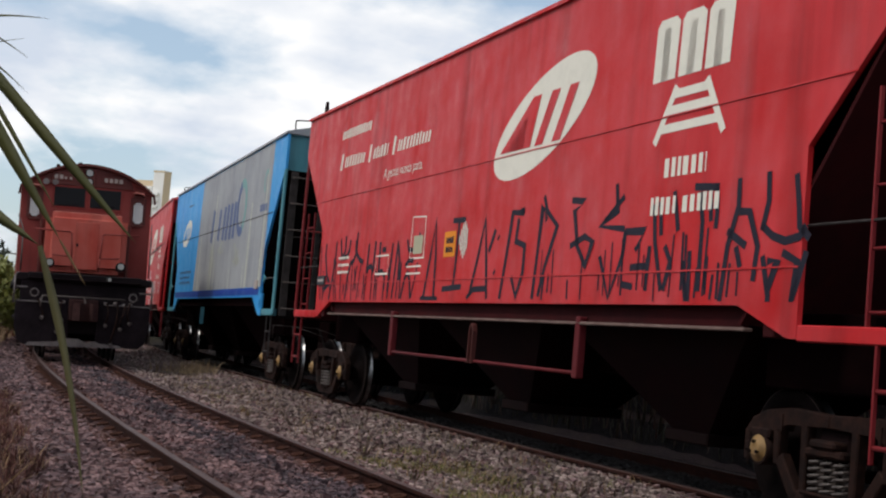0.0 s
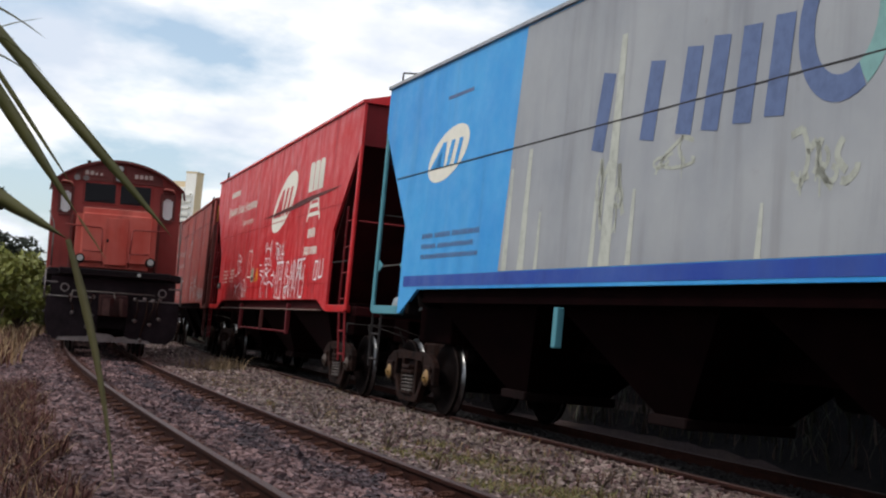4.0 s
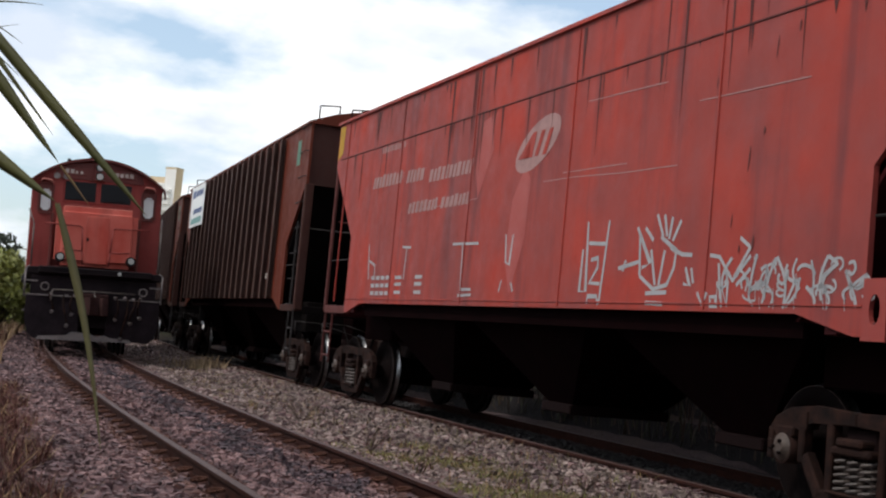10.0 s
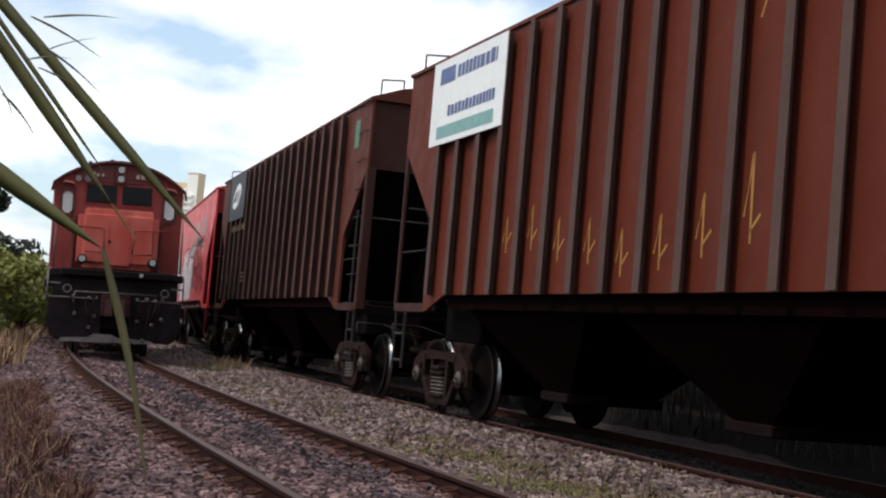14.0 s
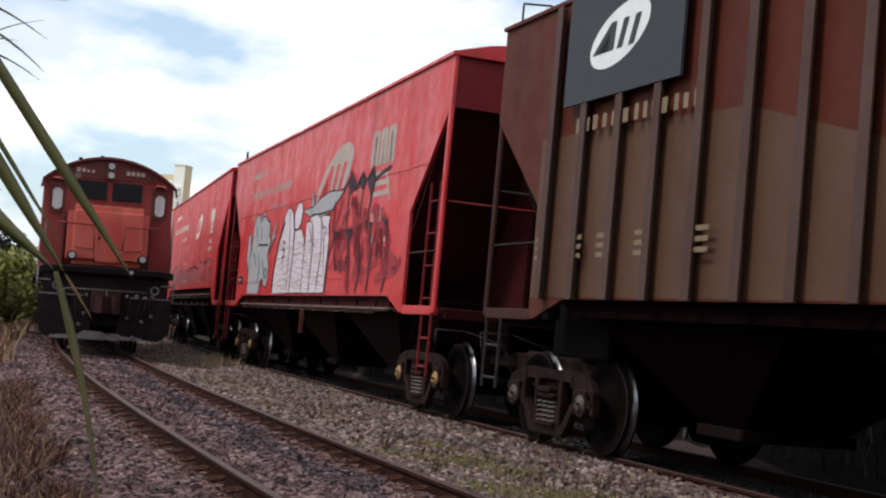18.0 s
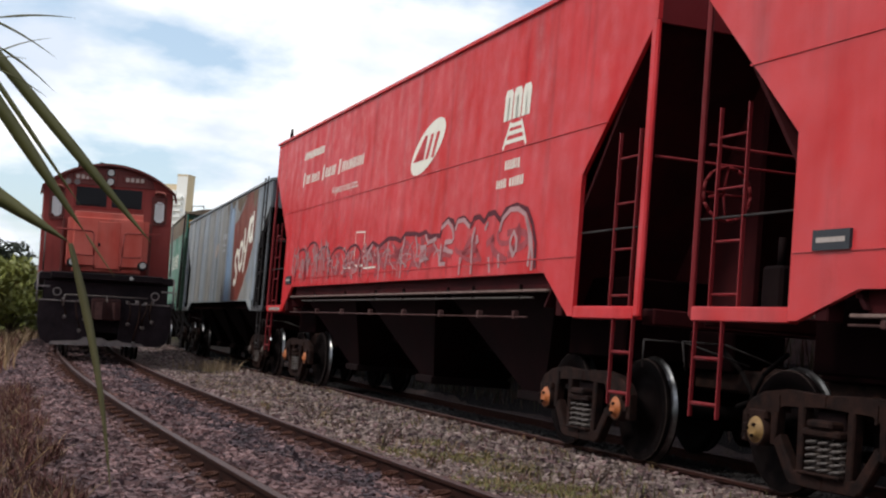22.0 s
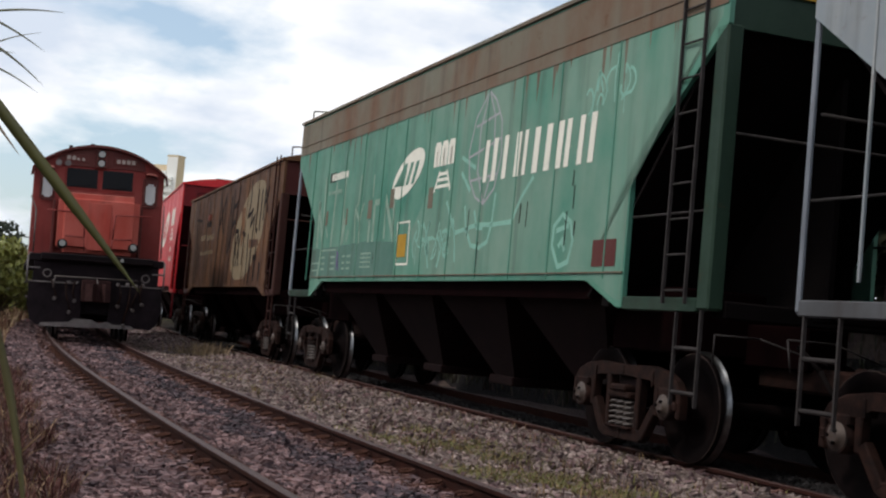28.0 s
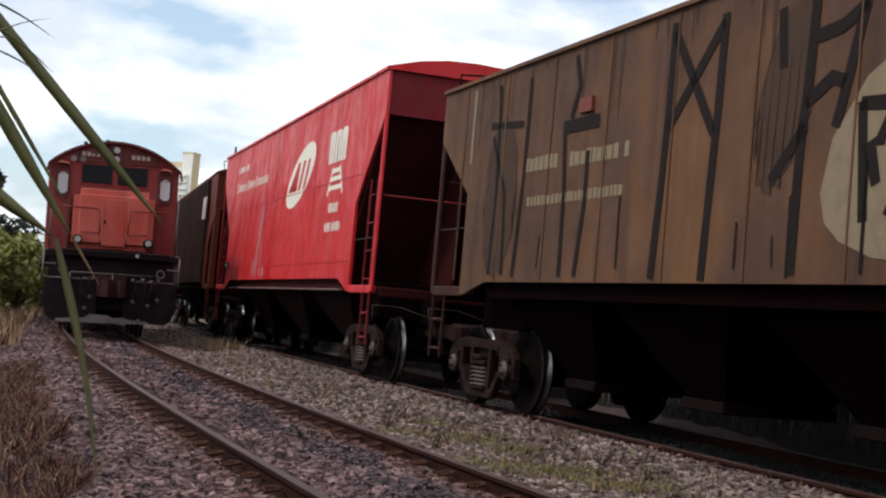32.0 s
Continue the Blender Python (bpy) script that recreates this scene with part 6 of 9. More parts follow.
    o += lines(0.04,
               [(11.0, 2.22), (11.07, 2.2)],
               [(11.17, 2.18), (11.35, 2.47), (11.45, 2.15)],
               [(11.5, 2.15), (11.49, 2.31), (11.63, 2.14), (11.69, 2.34)],
               [(11.86, 2.36), (11.75, 2.21), (11.93, 2.13)],
               [(11.94, 2.33), (12.02, 2.13), (12.14, 2.33)],
               [(12.21, 2.11), (12.22, 2.41), (12.35, 2.36), (12.26, 2.26)],
               [(6.74, 2.86), (6.97, 2.82)],
               [(6.85, 2.85), (6.86, 2.33)],
               [(6.73, 2.68), (6.97, 2.68), (6.98, 2.51), (6.74, 2.5)],
               [(7.17, 3.5), (7.44, 2.64), (7.48, 1.82)],
               [(10.15, 3.11), (10.34, 2.97), (10.49, 3.01)],
               [(10.59, 2.97), (10.42, 2.79), (10.64, 2.1)])
    o += lines(0.06,
               [(11.05, 3.46), (11.08, 2.89), (11.48, 2.83), (11.13, 2.69), (10.89, 2.43), (10.8, 1.9), (10.81, 1.74)],
               [(11.98, 3.75), (11.99, 2.86), (12.43, 2.84), (12.26, 2.66), (12.42, 2.31), (12.48, 1.75)],
               [(12.91, 3.48), (12.88, 3.07)],
               [(12.9, 2.72), (13.11, 2.36), (13.11, 1.96), (13.0, 1.75)],
               [(13.47, 3.36), (13.39, 2.94)],
               [(13.64, 2.8), (13.79, 2.33), (13.7, 1.75)],
               [(14.57, 2.79), (14.67, 2.64)],
               [(14.74, 2.01), (14.58, 1.75)],
               [(11.58, 3.6), (11.98, 3.78), (12.41, 3.55), (12.87, 3.77), (13.06, 3.67), (13.52, 3.78), (13.69, 3.64), (14.11, 3.73), (14.55, 3.78)])
    wedges = [
        [(11.99, 3.97), (11.98, 3.77), (12.07, 3.47), (12.44, 3.66)],
        [(12.86, 3.86), (12.51, 3.67), (12.94, 3.5), (13.06, 3.67)],
        [(13.5, 3.91), (13.13, 3.68), (13.51, 3.31), (13.69, 3.64)],
        [(11.1, 2.86), (11.52, 2.83), (11.18, 2.69)],
        [(11.99, 2.86), (12.47, 2.84), (12.23, 2.64)],
        [(13.39, 2.94), (13.75, 2.92), (13.64, 2.79)],
        [(14.31, 2.96), (14.64, 2.92), (14.55, 2.78)],
    ]
    o += wedges + lines(0.13, ((5.98, 1.76), (6.05, 2.3), (6.35, 2.9), (6.75, 3.3)))
    s.patch("graffiti", scrawl(R, 11.2, 15.0, 2.1, 3.5, 7, 0.16) + scrawl(R, 11.2, 15.4, 1.95, 3.0, 6, 0.2), plain("dull_mauve_smear", (0.30, 0.045, 0.055), 0.7, 0, 0.9), 0.0075, "dull mauve smears inside the letters")
    s.patch("graffiti", clip_low(o, 1.74), SHADOW_GREY, 0.016, "dark outlines of the piece")
    pk = []
    for i in range(260):
        q = 6.15 + 0.0165 * i
        z = R.uniform(1.8, 2.9)
        pk.append(rect(q, q + R.uniform(0.1, 0.45), z, z + 0.02, R.uniform(-0.02, 0.02)))
    s.patch("graffiti", pk, plain("mauve_spray", (0.47, 0.36, 0.38), 0.6), 0.0152, "mauve hatching")
    bm = B()
    rod(bm, (-1.46, -6.3, 1.47), (-1.46, 6.0, 1.47), 0.013, 8)
    pipe = part("brake_pipe", bm, SPRING, w, "thin dusty pipe under the sill")
    for y in (-5.6, -4.4, -3.0, -1.8, -0.4, 1.0, 2.6, 4.2, 5.4):
        bm = B()
        box(bm, -1.475, -1.445, y - 0.012, y + 0.012, 1.45, 1.63)
        part("pipe_bracket", bm, UNDER_GREY, pipe)
    couple((w, s), 118.95, 136.2)
    hanger(w, L, HANGER_RED, (9.0,), 0.93)
    sill_pipe(w, L, (2.6, 4.4, 6.2, 7.96, 9.74, 11.54, 12.38, 13.72))
    # 8 red, outlined bubble piece
    L = 17.45
    w, s = wagon(L, 5.10, RED, near_truck=1.79, far_truck=1.9, under=HOPPER_RED, roof_loops=False, bar_mat=MAROON, end_mat=MAROON, far_post=0.055, far_post_mat=MAROON, post=0.12, sill=1.94, cap="o", hand_wheel=True, label="red covered hopper wagon with cream emblem and grey bubble graffiti")
    folds(w, L, 1.5, (3.5, 2.1), 1.5, RED)
    red_lettering(s, R, RED, WHITE, False, ahead=0.3)
    k, o = [], []
    k += lines(0.07,
               [(7.65, 2.48), (8.06, 2.59), (8.43, 2.51), (8.75, 2.59), (8.94, 2.62), (9.32, 2.6), (9.57, 2.55), (9.78, 2.65), (10.24, 2.63), (10.46, 2.6), (10.76, 2.63), (10.93, 2.55), (11.26, 2.55), (11.41, 2.54), (11.48, 2.68), (11.69, 2.76), (11.92, 2.71), (11.99, 2.62), (12.09, 2.72), (12.33, 2.74), (12.62, 2.61), (12.72, 2.71), (12.91, 2.72), (13.1, 2.64), (13.23, 2.73), (13.44, 2.74), (13.65, 2.63), (13.83, 2.75), (14.16, 2.78), (14.51, 2.7), (14.7, 2.51), (14.82, 2.29), (14.85, 1.99)])
    o += lines(0.06,
               [(13.66, 2.49), (13.74, 2.64), (13.98, 2.74), (14.23, 2.73), (14.46, 2.65), (14.6, 2.44), (14.67, 2.23), (14.64, 2.02)],
               [(14.5, 2.61), (14.69, 2.37), (14.76, 2.12), (14.75, 1.91)],
               [(14.14, 2.46), (14.05, 2.37), (14.05, 2.28), (14.16, 2.17), (14.24, 2.23), (14.24, 2.36), (14.14, 2.46)],
               [(12.78, 2.58), (12.71, 2.42), (12.75, 1.95)],
               [(12.87, 2.48), (12.92, 2.39), (12.85, 2.38)],
               [(13.15, 2.53), (13.25, 2.63)],
               [(13.35, 2.18), (13.42, 1.93)],
               [(13.68, 2.2), (13.72, 2.03)],
               [(12.3, 2.21), (12.3, 1.94)],
               [(12.02, 2.59), (12.11, 2.7), (12.33, 2.71), (12.59, 2.6)],
               [(11.96, 2.44), (11.65, 2.44), (11.62, 2.35), (11.82, 2.31), (11.99, 2.29)])
    o += lines(0.06,
               [(11.44, 2.64), (11.7, 2.73), (11.91, 2.62), (11.99, 2.46)],
               [(11.49, 2.42), (11.47, 2.13), (11.71, 2.14)],
               [(10.54, 2.4), (10.82, 2.41), (10.83, 2.25), (10.58, 2.2)],
               [(10.3, 2.59), (10.44, 2.41), (10.39, 2.26)],
               [(9.79, 2.6), (9.69, 2.4), (9.67, 1.98)],
               [(8.95, 2.57), (8.87, 2.16)],
               [(8.07, 2.56), (7.81, 2.43), (7.78, 2.2)],
               [(8.36, 2.52), (8.5, 2.18), (8.51, 1.96)],
               [(10.77, 2.59), (10.89, 2.46), (11.27, 2.51)])
    k += bubble(2.6, 2.05, 2.68, 0.9, 0.05) + bubble(3.4, 2.05, 2.78, 1.0, 0.05) + bubble(4.4, 2.05, 2.66, 0.9, 0.05) + bubble(5.3, 2.05, 2.6, 1.2, 0.05) + bubble(6.4, 2.05, 2.6, 1.0, 0.05)
    s.patch("graffiti", clip_low(k, 1.97), plain("faint_dark_spray", (0.10, 0.022, 0.03), 0.65, 0, 0.8), 0.006, "dark outer outlines of the letters")
    o += scrawl(R, 2.3, 5.2, 2.05, 2.8, 15, 0.045) + scrawl(R, 5.2, 8.2, 2.05, 2.6, 11, 0.035) + tails(R, 2.6, 10.8, 1.98, 2.4, 16) + scrawl(R, 8.4, 11.4, 2.1, 2.55, 8, 0.03)
    s.patch("graffiti", clip_low(scrawl(R, 5.0, 14.4, 2.05, 2.6, 16, 0.09), 1.97), plain("thin_rosy_spray", (0.34, 0.07, 0.08), 0.65, 0, 0.8), 0.0052, "thin rosy fill of the letters")
    s.patch("graffiti", clip_low(o, 1.97), SMEAR, 0.008, "grey bubble-letter graffiti strokes")
    s.patch("form_frame", lines(0.03, ((6.97, 2.82), (7.52, 2.80), (7.54, 2.23), (6.97, 2.24), (6.97, 2.82))) + [rect(6.3, 6.9, 2.2, 2.23), rect(7.6, 8.3, 2.17, 2.2)], WHITE)
    s.patch("stencil_mark", bars(0.32, 1.4, 1.455, 0.075, R, 0.4, 0.0, 0.085), WHITE_OLD, 0.006)
    sill_pipe(w, L, (2.6, 4.4, 6.2, 8.0, 9.8, 11.5, 13.0, 14.2))
    couple((w, s), 137.05, 154.5)
    bm = B()
    rod(bm, (-1.44, -6.0, 1.66), (-1.44, 5.6, 1.66), 0.014, 8)
    pipe = part("brake_pipe", bm, SPRING, w, "thin dusty pipe under the sill")
    for y in (-5.6, -4.0, -3.0, -1.0, 0.5, 2.4, 4.6):
        bm = B()
        box(bm, -1.455, -1.42, y - 0.012, y + 0.012, 1.64, 1.82)
        part("pipe_bracket", bm, UNDER_GREY, pipe)
    # 9 grey-blue with a brown field
    L = 16.05
    w, s = wagon(L, 4.40, GREY_BLUE, sill=1.68, z_in=2.77, z_cut=3.82, inset=1.5, tall_ladder=True, hoppers=4, under=UNDER_GREY, slope_mat=BLACK, bar_mat=DARK_STEEL, far_post=0.045, far_post_mat=PALE_POST, post=0.08, post_mat=GRIMY_POST, near_truck=1.92, far_truck=1.15, seams=(0.75, 1.9, 3.1, 4.25, 5.45, 6.6, 7.8, 8.95, 9.9, 14.3, 14.85), label="grey-blue hopper wagon with a brown painted field and cream letters")
    s.patch("blue_strip", [[(9.78, 1.70), (10.8, 1.70), (10.62, 4.36), (9.62, 4.36)]], PALE_BLUE, 0.004)
    s.patch("blue_strip", [rect(2.3, 2.9, 1.70, 4.36), rect(4.4, 5.2, 1.70, 4.36), rect(6.9, 7.5, 1.7, 4.36), rect(14.45, 14.75, 1.70, 4.36)], DUSTY_BLUE, 0.004)
    s.patch("tan_strip", [rect(3.1, 4.2, 1.70, 4.36), rect(5.7, 6.8, 1.70, 4.36), rect(8.3, 9.5, 1.7, 4.36), rect(10.9, 11.9, 3.7, 4.36)], TAN_STRIP, 0.003, "tan weathered strips")
    s.patch("brown_stain", [[(14.3, 1.9), (14.65, 1.85), (14.8, 2.05), (14.75, 2.35), (14.45, 2.4), (14.25, 2.15)], [(12.9, 1.72), (13.9, 1.72), (13.7, 2.1), (13.2, 2.3)]], TAN_STRIP, 0.0045, "brown stains")
    field = [(11.15, 1.70), (10.9, 3.0), (10.8, 3.72), (11.4, 3.80), (11.8, 3.9), (12.1, 4.05), (12.55, 4.36), (14.05, 4.38), (14.25, 4.2), (14.22, 3.6), (14.05, 3.0), (13.6, 2.5), (13.0, 2.05), (12.4, 1.70)]
    s.patch("brown_field", [field], BROWN_RED, 0.006, "brown painted field with a rounded edge")
    s.patch("field_edge", lines(0.05, ((14.25, 4.2), (14.25, 3.6), (14.08, 3.0), (13.62, 2.5), (13.02, 2.05), (12.42, 1.70))), WHITE_OLD, 0.008)
    letters = lines(0.17, ((11.95, 2.78), (11.85, 2.94), (11.62, 2.95), (11.47, 2.8), (11.50, 2.64), (11.72, 2.50), (11.86, 2.36), (11.78, 2.2), (11.56, 2.14), (11.38, 2.2)),
                    ((12.45, 3.16), (12.2, 3.1), (12.05, 2.85), (12.1, 2.6), (12.35, 2.5), (12.58, 2.66), (12.62, 2.95), (12.45, 3.16)),
                    ((12.72, 3.5), (12.8, 3.05), (12.95, 2.9)), ((13.42, 3.72), (13.15, 3.0), (12.88, 2.4)),
                    ((13.78, 3.62), (13.62, 3.7), (13.45, 3.5), (13.5, 3.2), (13.7, 3.15), (13.85, 3.4)), ((13.9, 3.85), (13.88, 3.3), (13.98, 3.1)))
    s.patch("lettering", letters, WHITE, 0.010, "cream letter shapes")
    s.patch("lettering", [rect(8.8, 9.4, 3.05, 3.12), rect(8.8, 9.4, 3.2, 3.27), rect(8.75, 9.5, 3.4, 3.55), rect(7.3, 7.8, 2.1, 2.14), rect(7.3, 7.8, 2.22, 2.26), rect(4.7, 5.5, 3.2, 3.3)], SPRAY_GREY)
    s.patch("stencil_mark", [oval(7.7, 3.15, 0.36, 0.2, 0.6)], WHITE_OLD, 0.005, "worn pale oval")
    s.patch("rust_run", drips(R, 0.3, 15.6, 4.38, 36, 0.8), RUSTY, 0.0095, "rust runs below the eave")
    s.patch("dark_stain", drips(R, 9.6, 14.2, 4.36, 14, 1.0), DARK_WASH, 0.0099, "dark runs over the painted field")
    s.patch("rust_patch", [[(11.0, 4.36), (11.15, 4.1), (11.6, 3.98), (11.9, 4.08), (12.2, 4.2), (12.5, 4.36)], [(13.6, 4.36), (13.75, 4.05), (13.98, 3.9), (14.05, 4.2), (14.2, 4.36)], [(10.05, 4.36), (10.1, 4.2), (10.4, 4.15), (10.55, 4.36)]], RUSTY, 0.0097)
    couple((w, s), 155.05, 171.1)
    # 10 green
    L = 15.65
    w, s = wagon(L, 4.83, GREEN, sill=1.72, z_in=2.82, z_cut=4.02, inset=1.6, tall_ladder=True, hoppers=4, under=UNDER_GREY, slope_mat=BLACK, bar_mat=DARK_STEEL, far_post=0.045, far_post_mat=PALE_POST, near_truck=2.03, far_truck=1.03, roof_mat=RUSTY, post_mat=GREEN_DARK, end_mat=GREEN_DARK, seam_top=4.2, seams=(1.3, 2.3, 3.45, 4.55, 5.65, 6.7, 7.8, 8.9, 10.0, 11.1, 12.2, 13.6), label="green hopper wagon with a rusty upper band and white marks")
    s.patch("milky_field", [[(7.5, 4.19), (7.9, 3.0), (7.3, 2.45), (7.6, 1.78), (13.2, 1.78), (13.9, 1.52), (14.02, 1.52), (14.02, 2.84), (15.55, 4.1), (15.55, 4.19)]], MILKY_GREEN, 0.003, "milky weathered stretch of the green side")
    bm = B()
    box(bm, -1.42, -0.5, -L / 2 + 0.03, -L / 2 + 0.056, 4.36, 4.64)
    part("end_patch", bm, YELLOW, w, "dirty yellow patch on the end plate")
    s.patch("rusty_band", [rect(0.02, L - 0.02, 4.20, 4.80)], RUSTY, 0.010, "rusty brown upper band")
    folds(w, L, 1.51, (4.38, 1.80), 1.6, RUSTY)
    oval_sign(s, 6.92, 3.33, 0.60, 0.36, GREEN, WHITE, 1.08)
    s.patch("stencil_mark", block_mark(8.05, 8.9, 3.33, 3.68) + rail_mark(8.48, 2.97, 0.27), WHITE)
    globe = []
    globe += lines(0.035,
                   [(10.01, 4.17), (9.62, 3.87), (9.44, 3.43), (9.53, 3.06), (9.78, 2.81), (10.09, 2.7), (10.42, 2.88), (10.57, 3.29), (10.5, 3.73), (10.26, 4.02), (10.01, 4.17)],
                   [(10.01, 4.17), (9.8, 3.69), (9.8, 3.14), (10.08, 2.71)],
                   [(10.01, 4.17), (10.26, 3.82), (10.34, 3.18), (10.08, 2.71)],
                   [(9.64, 3.74), (10.42, 3.84)],
                   [(9.48, 3.35), (10.55, 3.51)],
                   [(9.57, 3.03), (10.5, 3.06)])
    s.patch("globe_mark", globe, SPRAY_GREY, 0.006, "pale line-drawn globe mark")
    name = []
    for q, d in ((10.0, 0.13), (10.28, 0.13), (10.62, 0.13), (11.0, 0.15), (11.25, 0.1), (11.55, 0.15), (11.88, 0.15), (12.2, 0.14), (12.42, 0.12), (12.75, 0.12), (13.02, 0.13)):
        name += [rect(q, q + d, 2.98, 3.52, 0.04)]
    s.patch("lettering", name, WHITE, 0.008, "white name blocks")
    g = []
    g += lines(0.06,
               [(9.45, 2.71), (9.55, 2.4), (9.78, 2.18), (10.07, 2.14), (10.34, 2.21), (10.44, 2.45), (10.49, 2.82)],
               [(8.73, 2.81), (9.14, 2.36), (9.94, 2.44), (10.49, 2.42), (11.07, 2.43), (11.31, 2.71), (11.63, 2.94)],
               [(9.22, 3.17), (9.59, 2.9)],
               [(9.81, 2.63), (9.94, 2.4), (10.15, 2.39)],
               [(9.19, 3.38), (9.73, 3.19)],
               [(12.52, 2.45), (12.31, 2.32), (12.3, 2.1), (12.49, 1.87), (12.73, 1.92), (12.82, 2.15), (12.74, 2.35), (12.52, 2.45)],
               [(12.38, 2.27), (12.69, 2.32)],
               [(12.46, 2.09), (12.55, 2.17), (12.63, 2.04)],
               [(7.99, 2.3), (8.18, 1.9)],
               [(8.47, 2.34), (8.67, 2.17), (8.54, 1.9)],
               [(7.8, 2.31), (8.29, 2.32)])
    g += scrawl(R, 7.5, 9.2, 1.95, 2.7, 7, 0.05) + scrawl(R, 12.9, 13.9, 3.4, 4.1, 4, 0.04)
    s.patch("graffiti", g, plain("thin_pale_spray", (0.22, 0.42, 0.34), 0.6, 0, 0.6), 0.005, "thin pale graffiti")
    s.patch("grey_field", [[(1.62, 1.80), (6.6, 1.80), (6.55, 2.32), (5.0, 2.37), (3.3, 2.33), (1.62, 2.31)]], FIELD, 0.0035, "dull grey-green painted-over strip")
    chalky = plain("chalky_spray", (0.25, 0.35, 0.28), 0.7, 0, 0.8)
    g = lines(0.10, [(1.85, 3.2), (1.93, 2.34)], [(1.83, 3.18), (2.31, 2.34)], [(2.17, 3.62), (2.28, 2.34), (2.11, 1.75)], [(2.95, 3.5), (2.87, 2.33)], [(3.66, 2.8), (3.61, 2.38)], [(5.14, 2.71), (5.16, 2.35)], [(5.36, 2.95), (5.39, 2.35)], [(5.35, 2.98), (5.62, 2.99)])
    g += lines(0.06, [(3.52, 3.53), (3.56, 2.35)], [(4.47, 3.5), (4.42, 3.03), (4.27, 2.94), (4.55, 2.72), (4.73, 3.01)], [(4.26, 2.87), (4.36, 2.37)], [(4.57, 2.69), (4.61, 2.35)], [(5.21, 3.45), (5.22, 3.08)], [(2.45, 2.7), (2.62, 2.5)], [(3.85, 2.4), (3.95, 2.6)])
    g += lines(0.10, [(5.99, 2.38), (5.93, 3.03), (6.46, 2.36), (6.36, 2.99)])
    s.patch("graffiti", g, chalky, 0.0048, "chalky pale graffiti strokes")
    s.patch("rust_patch", [rect(4.99, 5.22, 2.74, 3.04), rect(3.72, 3.8, 2.69, 2.98), rect(2.39, 2.52, 2.73, 3.0)], RUSTY, 0.0062)
    s.patch("dark_stain", [rect(2.44, 2.84, 3.5, 3.68)], GREEN_DARK, 0.0044, "dark painted-over ground of the number")
    s.patch("lettering", bars(2.47, 3.62, 3.53, 0.13, R, 0.3, 0.02, 0.09), WHITE, 0.0052)
    s.patch("lettering", bars(2.42, 3.3, 3.28, 0.07, R, 0.3, 0.0, 0.06) + [rect(2.32, 3.28, 2.26, 2.29)] + [rect(q, q + d, z, z + 0.035) for q, d in ((2.32, 0.25), (2.95, 0.3), (3.72, 0.15), (4.0, 0.22)) for z in (1.92, 2.02, 2.13)], chalky, 0.0052)
    s.patch("form_frame", lines(0.02, [(4.81, 1.95), (5.37, 1.95), (5.37, 2.17), (4.81, 2.17), (4.81, 1.95)], [(4.81, 2.03), (5.37, 2.03)], [(4.81, 2.1), (5.37, 2.1)], [(5.0, 1.95), (5.0, 2.17)], [(5.19, 1.95), (5.19, 2.17)]), chalky)
    s.patch("form_frame", lines(0.02, [(1.71, 1.92), (2.15, 1.92), (2.15, 2.05), (1.71, 2.05), (1.71, 1.92)]), chalky, 0.0054)
    s.patch("graffiti", [[(3.36, 1.93), (3.5, 1.9), (3.47, 2.22), (3.34, 2.25)]], plain("faded_violet_spray", (0.15, 0.06, 0.22), 0.7, 0, 0.7), 0.0056, "faded violet smudge")
    s.patch("label_plate", [rect(6.72, 7.12, 2.08, 2.42)], YELLOW, 0.006)
    s.patch("rust_patch", [rect(q, q + 0.2, z, z + 0.3) for q, z in ((6.15, 2.85), (7.95, 2.75))], RUSTY, 0.006)
    s.patch("rust_run", drips(R, 0.4, 15.2, 4.2, 34, 0.7), RUSTY, 0.0034, "thin rust runs below the band")
    s.patch("rust_run", [rect(q, q + R.uniform(0.015, 0.035), z, z + R.uniform(0.15, 0.4), 0.01) for q, z in ((9.6, 2.3), (11.3, 2.4), (11.5, 2.35), (12.75, 2.5), (12.82, 2.2), (12.6, 2.1), (8.9, 2.1), (10.0, 1.9), (12.7, 2.75), (5.5, 2.0))], SPRAY_BROWN, 0.0062, "short dark rust runs")
    s.patch("rust_patch", [rect(13.32, 13.85, 1.86, 2.14)], DULL_MAROON, 0.008)
    s.patch("form_frame", lines(0.035, ((6.64, 2.6), (7.2, 2.6), (7.25, 1.97), (6.72, 1.97), (6.64, 2.6))), WHITE)
    couple((w, s), 172.3, 187.95)
    # 11 tan with dark scrawl
    L = 14.9
    w, s = wagon(L, 4.29, TAN, sill=1.62, z_in=2.80, z_cut=3.6, inset=1.15, tall_ladder=True, hoppers=4, slope_mat=UNDER, bar_mat=DULL_BROWN, near_truck=1.87, far_truck=1.3, far_post=0.09, post_mat=DULL_BROWN, plate_mat=TAN, end_mat=DULL_MAROON, seams=(0.9, 2.3, 3.7, 5.1, 6.5, 7.9, 9.3, 10.7, 12.1, 13.3), label="tan and brown hopper wagon covered in dark scrawled graffiti")
    blob = [(11.14, 3.97), (10.55, 3.77), (10.0, 3.5), (9.42, 3.22), (9.03, 2.77), (8.92, 2.34), (9.0, 2.1), (9.2, 1.95), (9.6, 1.82), (10.0, 1.78), (10.93, 1.81), (11.59, 1.97), (12.17, 2.22), (12.64, 2.52), (12.98, 2.8), (13.12, 3.2), (13.12, 3.6), (12.95, 3.9), (12.73, 4.02), (12.12, 4.08), (11.57, 4.05)]
    s.patch("graffiti", [blob], SPRAY_CREAM, 0.005, "cream oval under the scrawl")
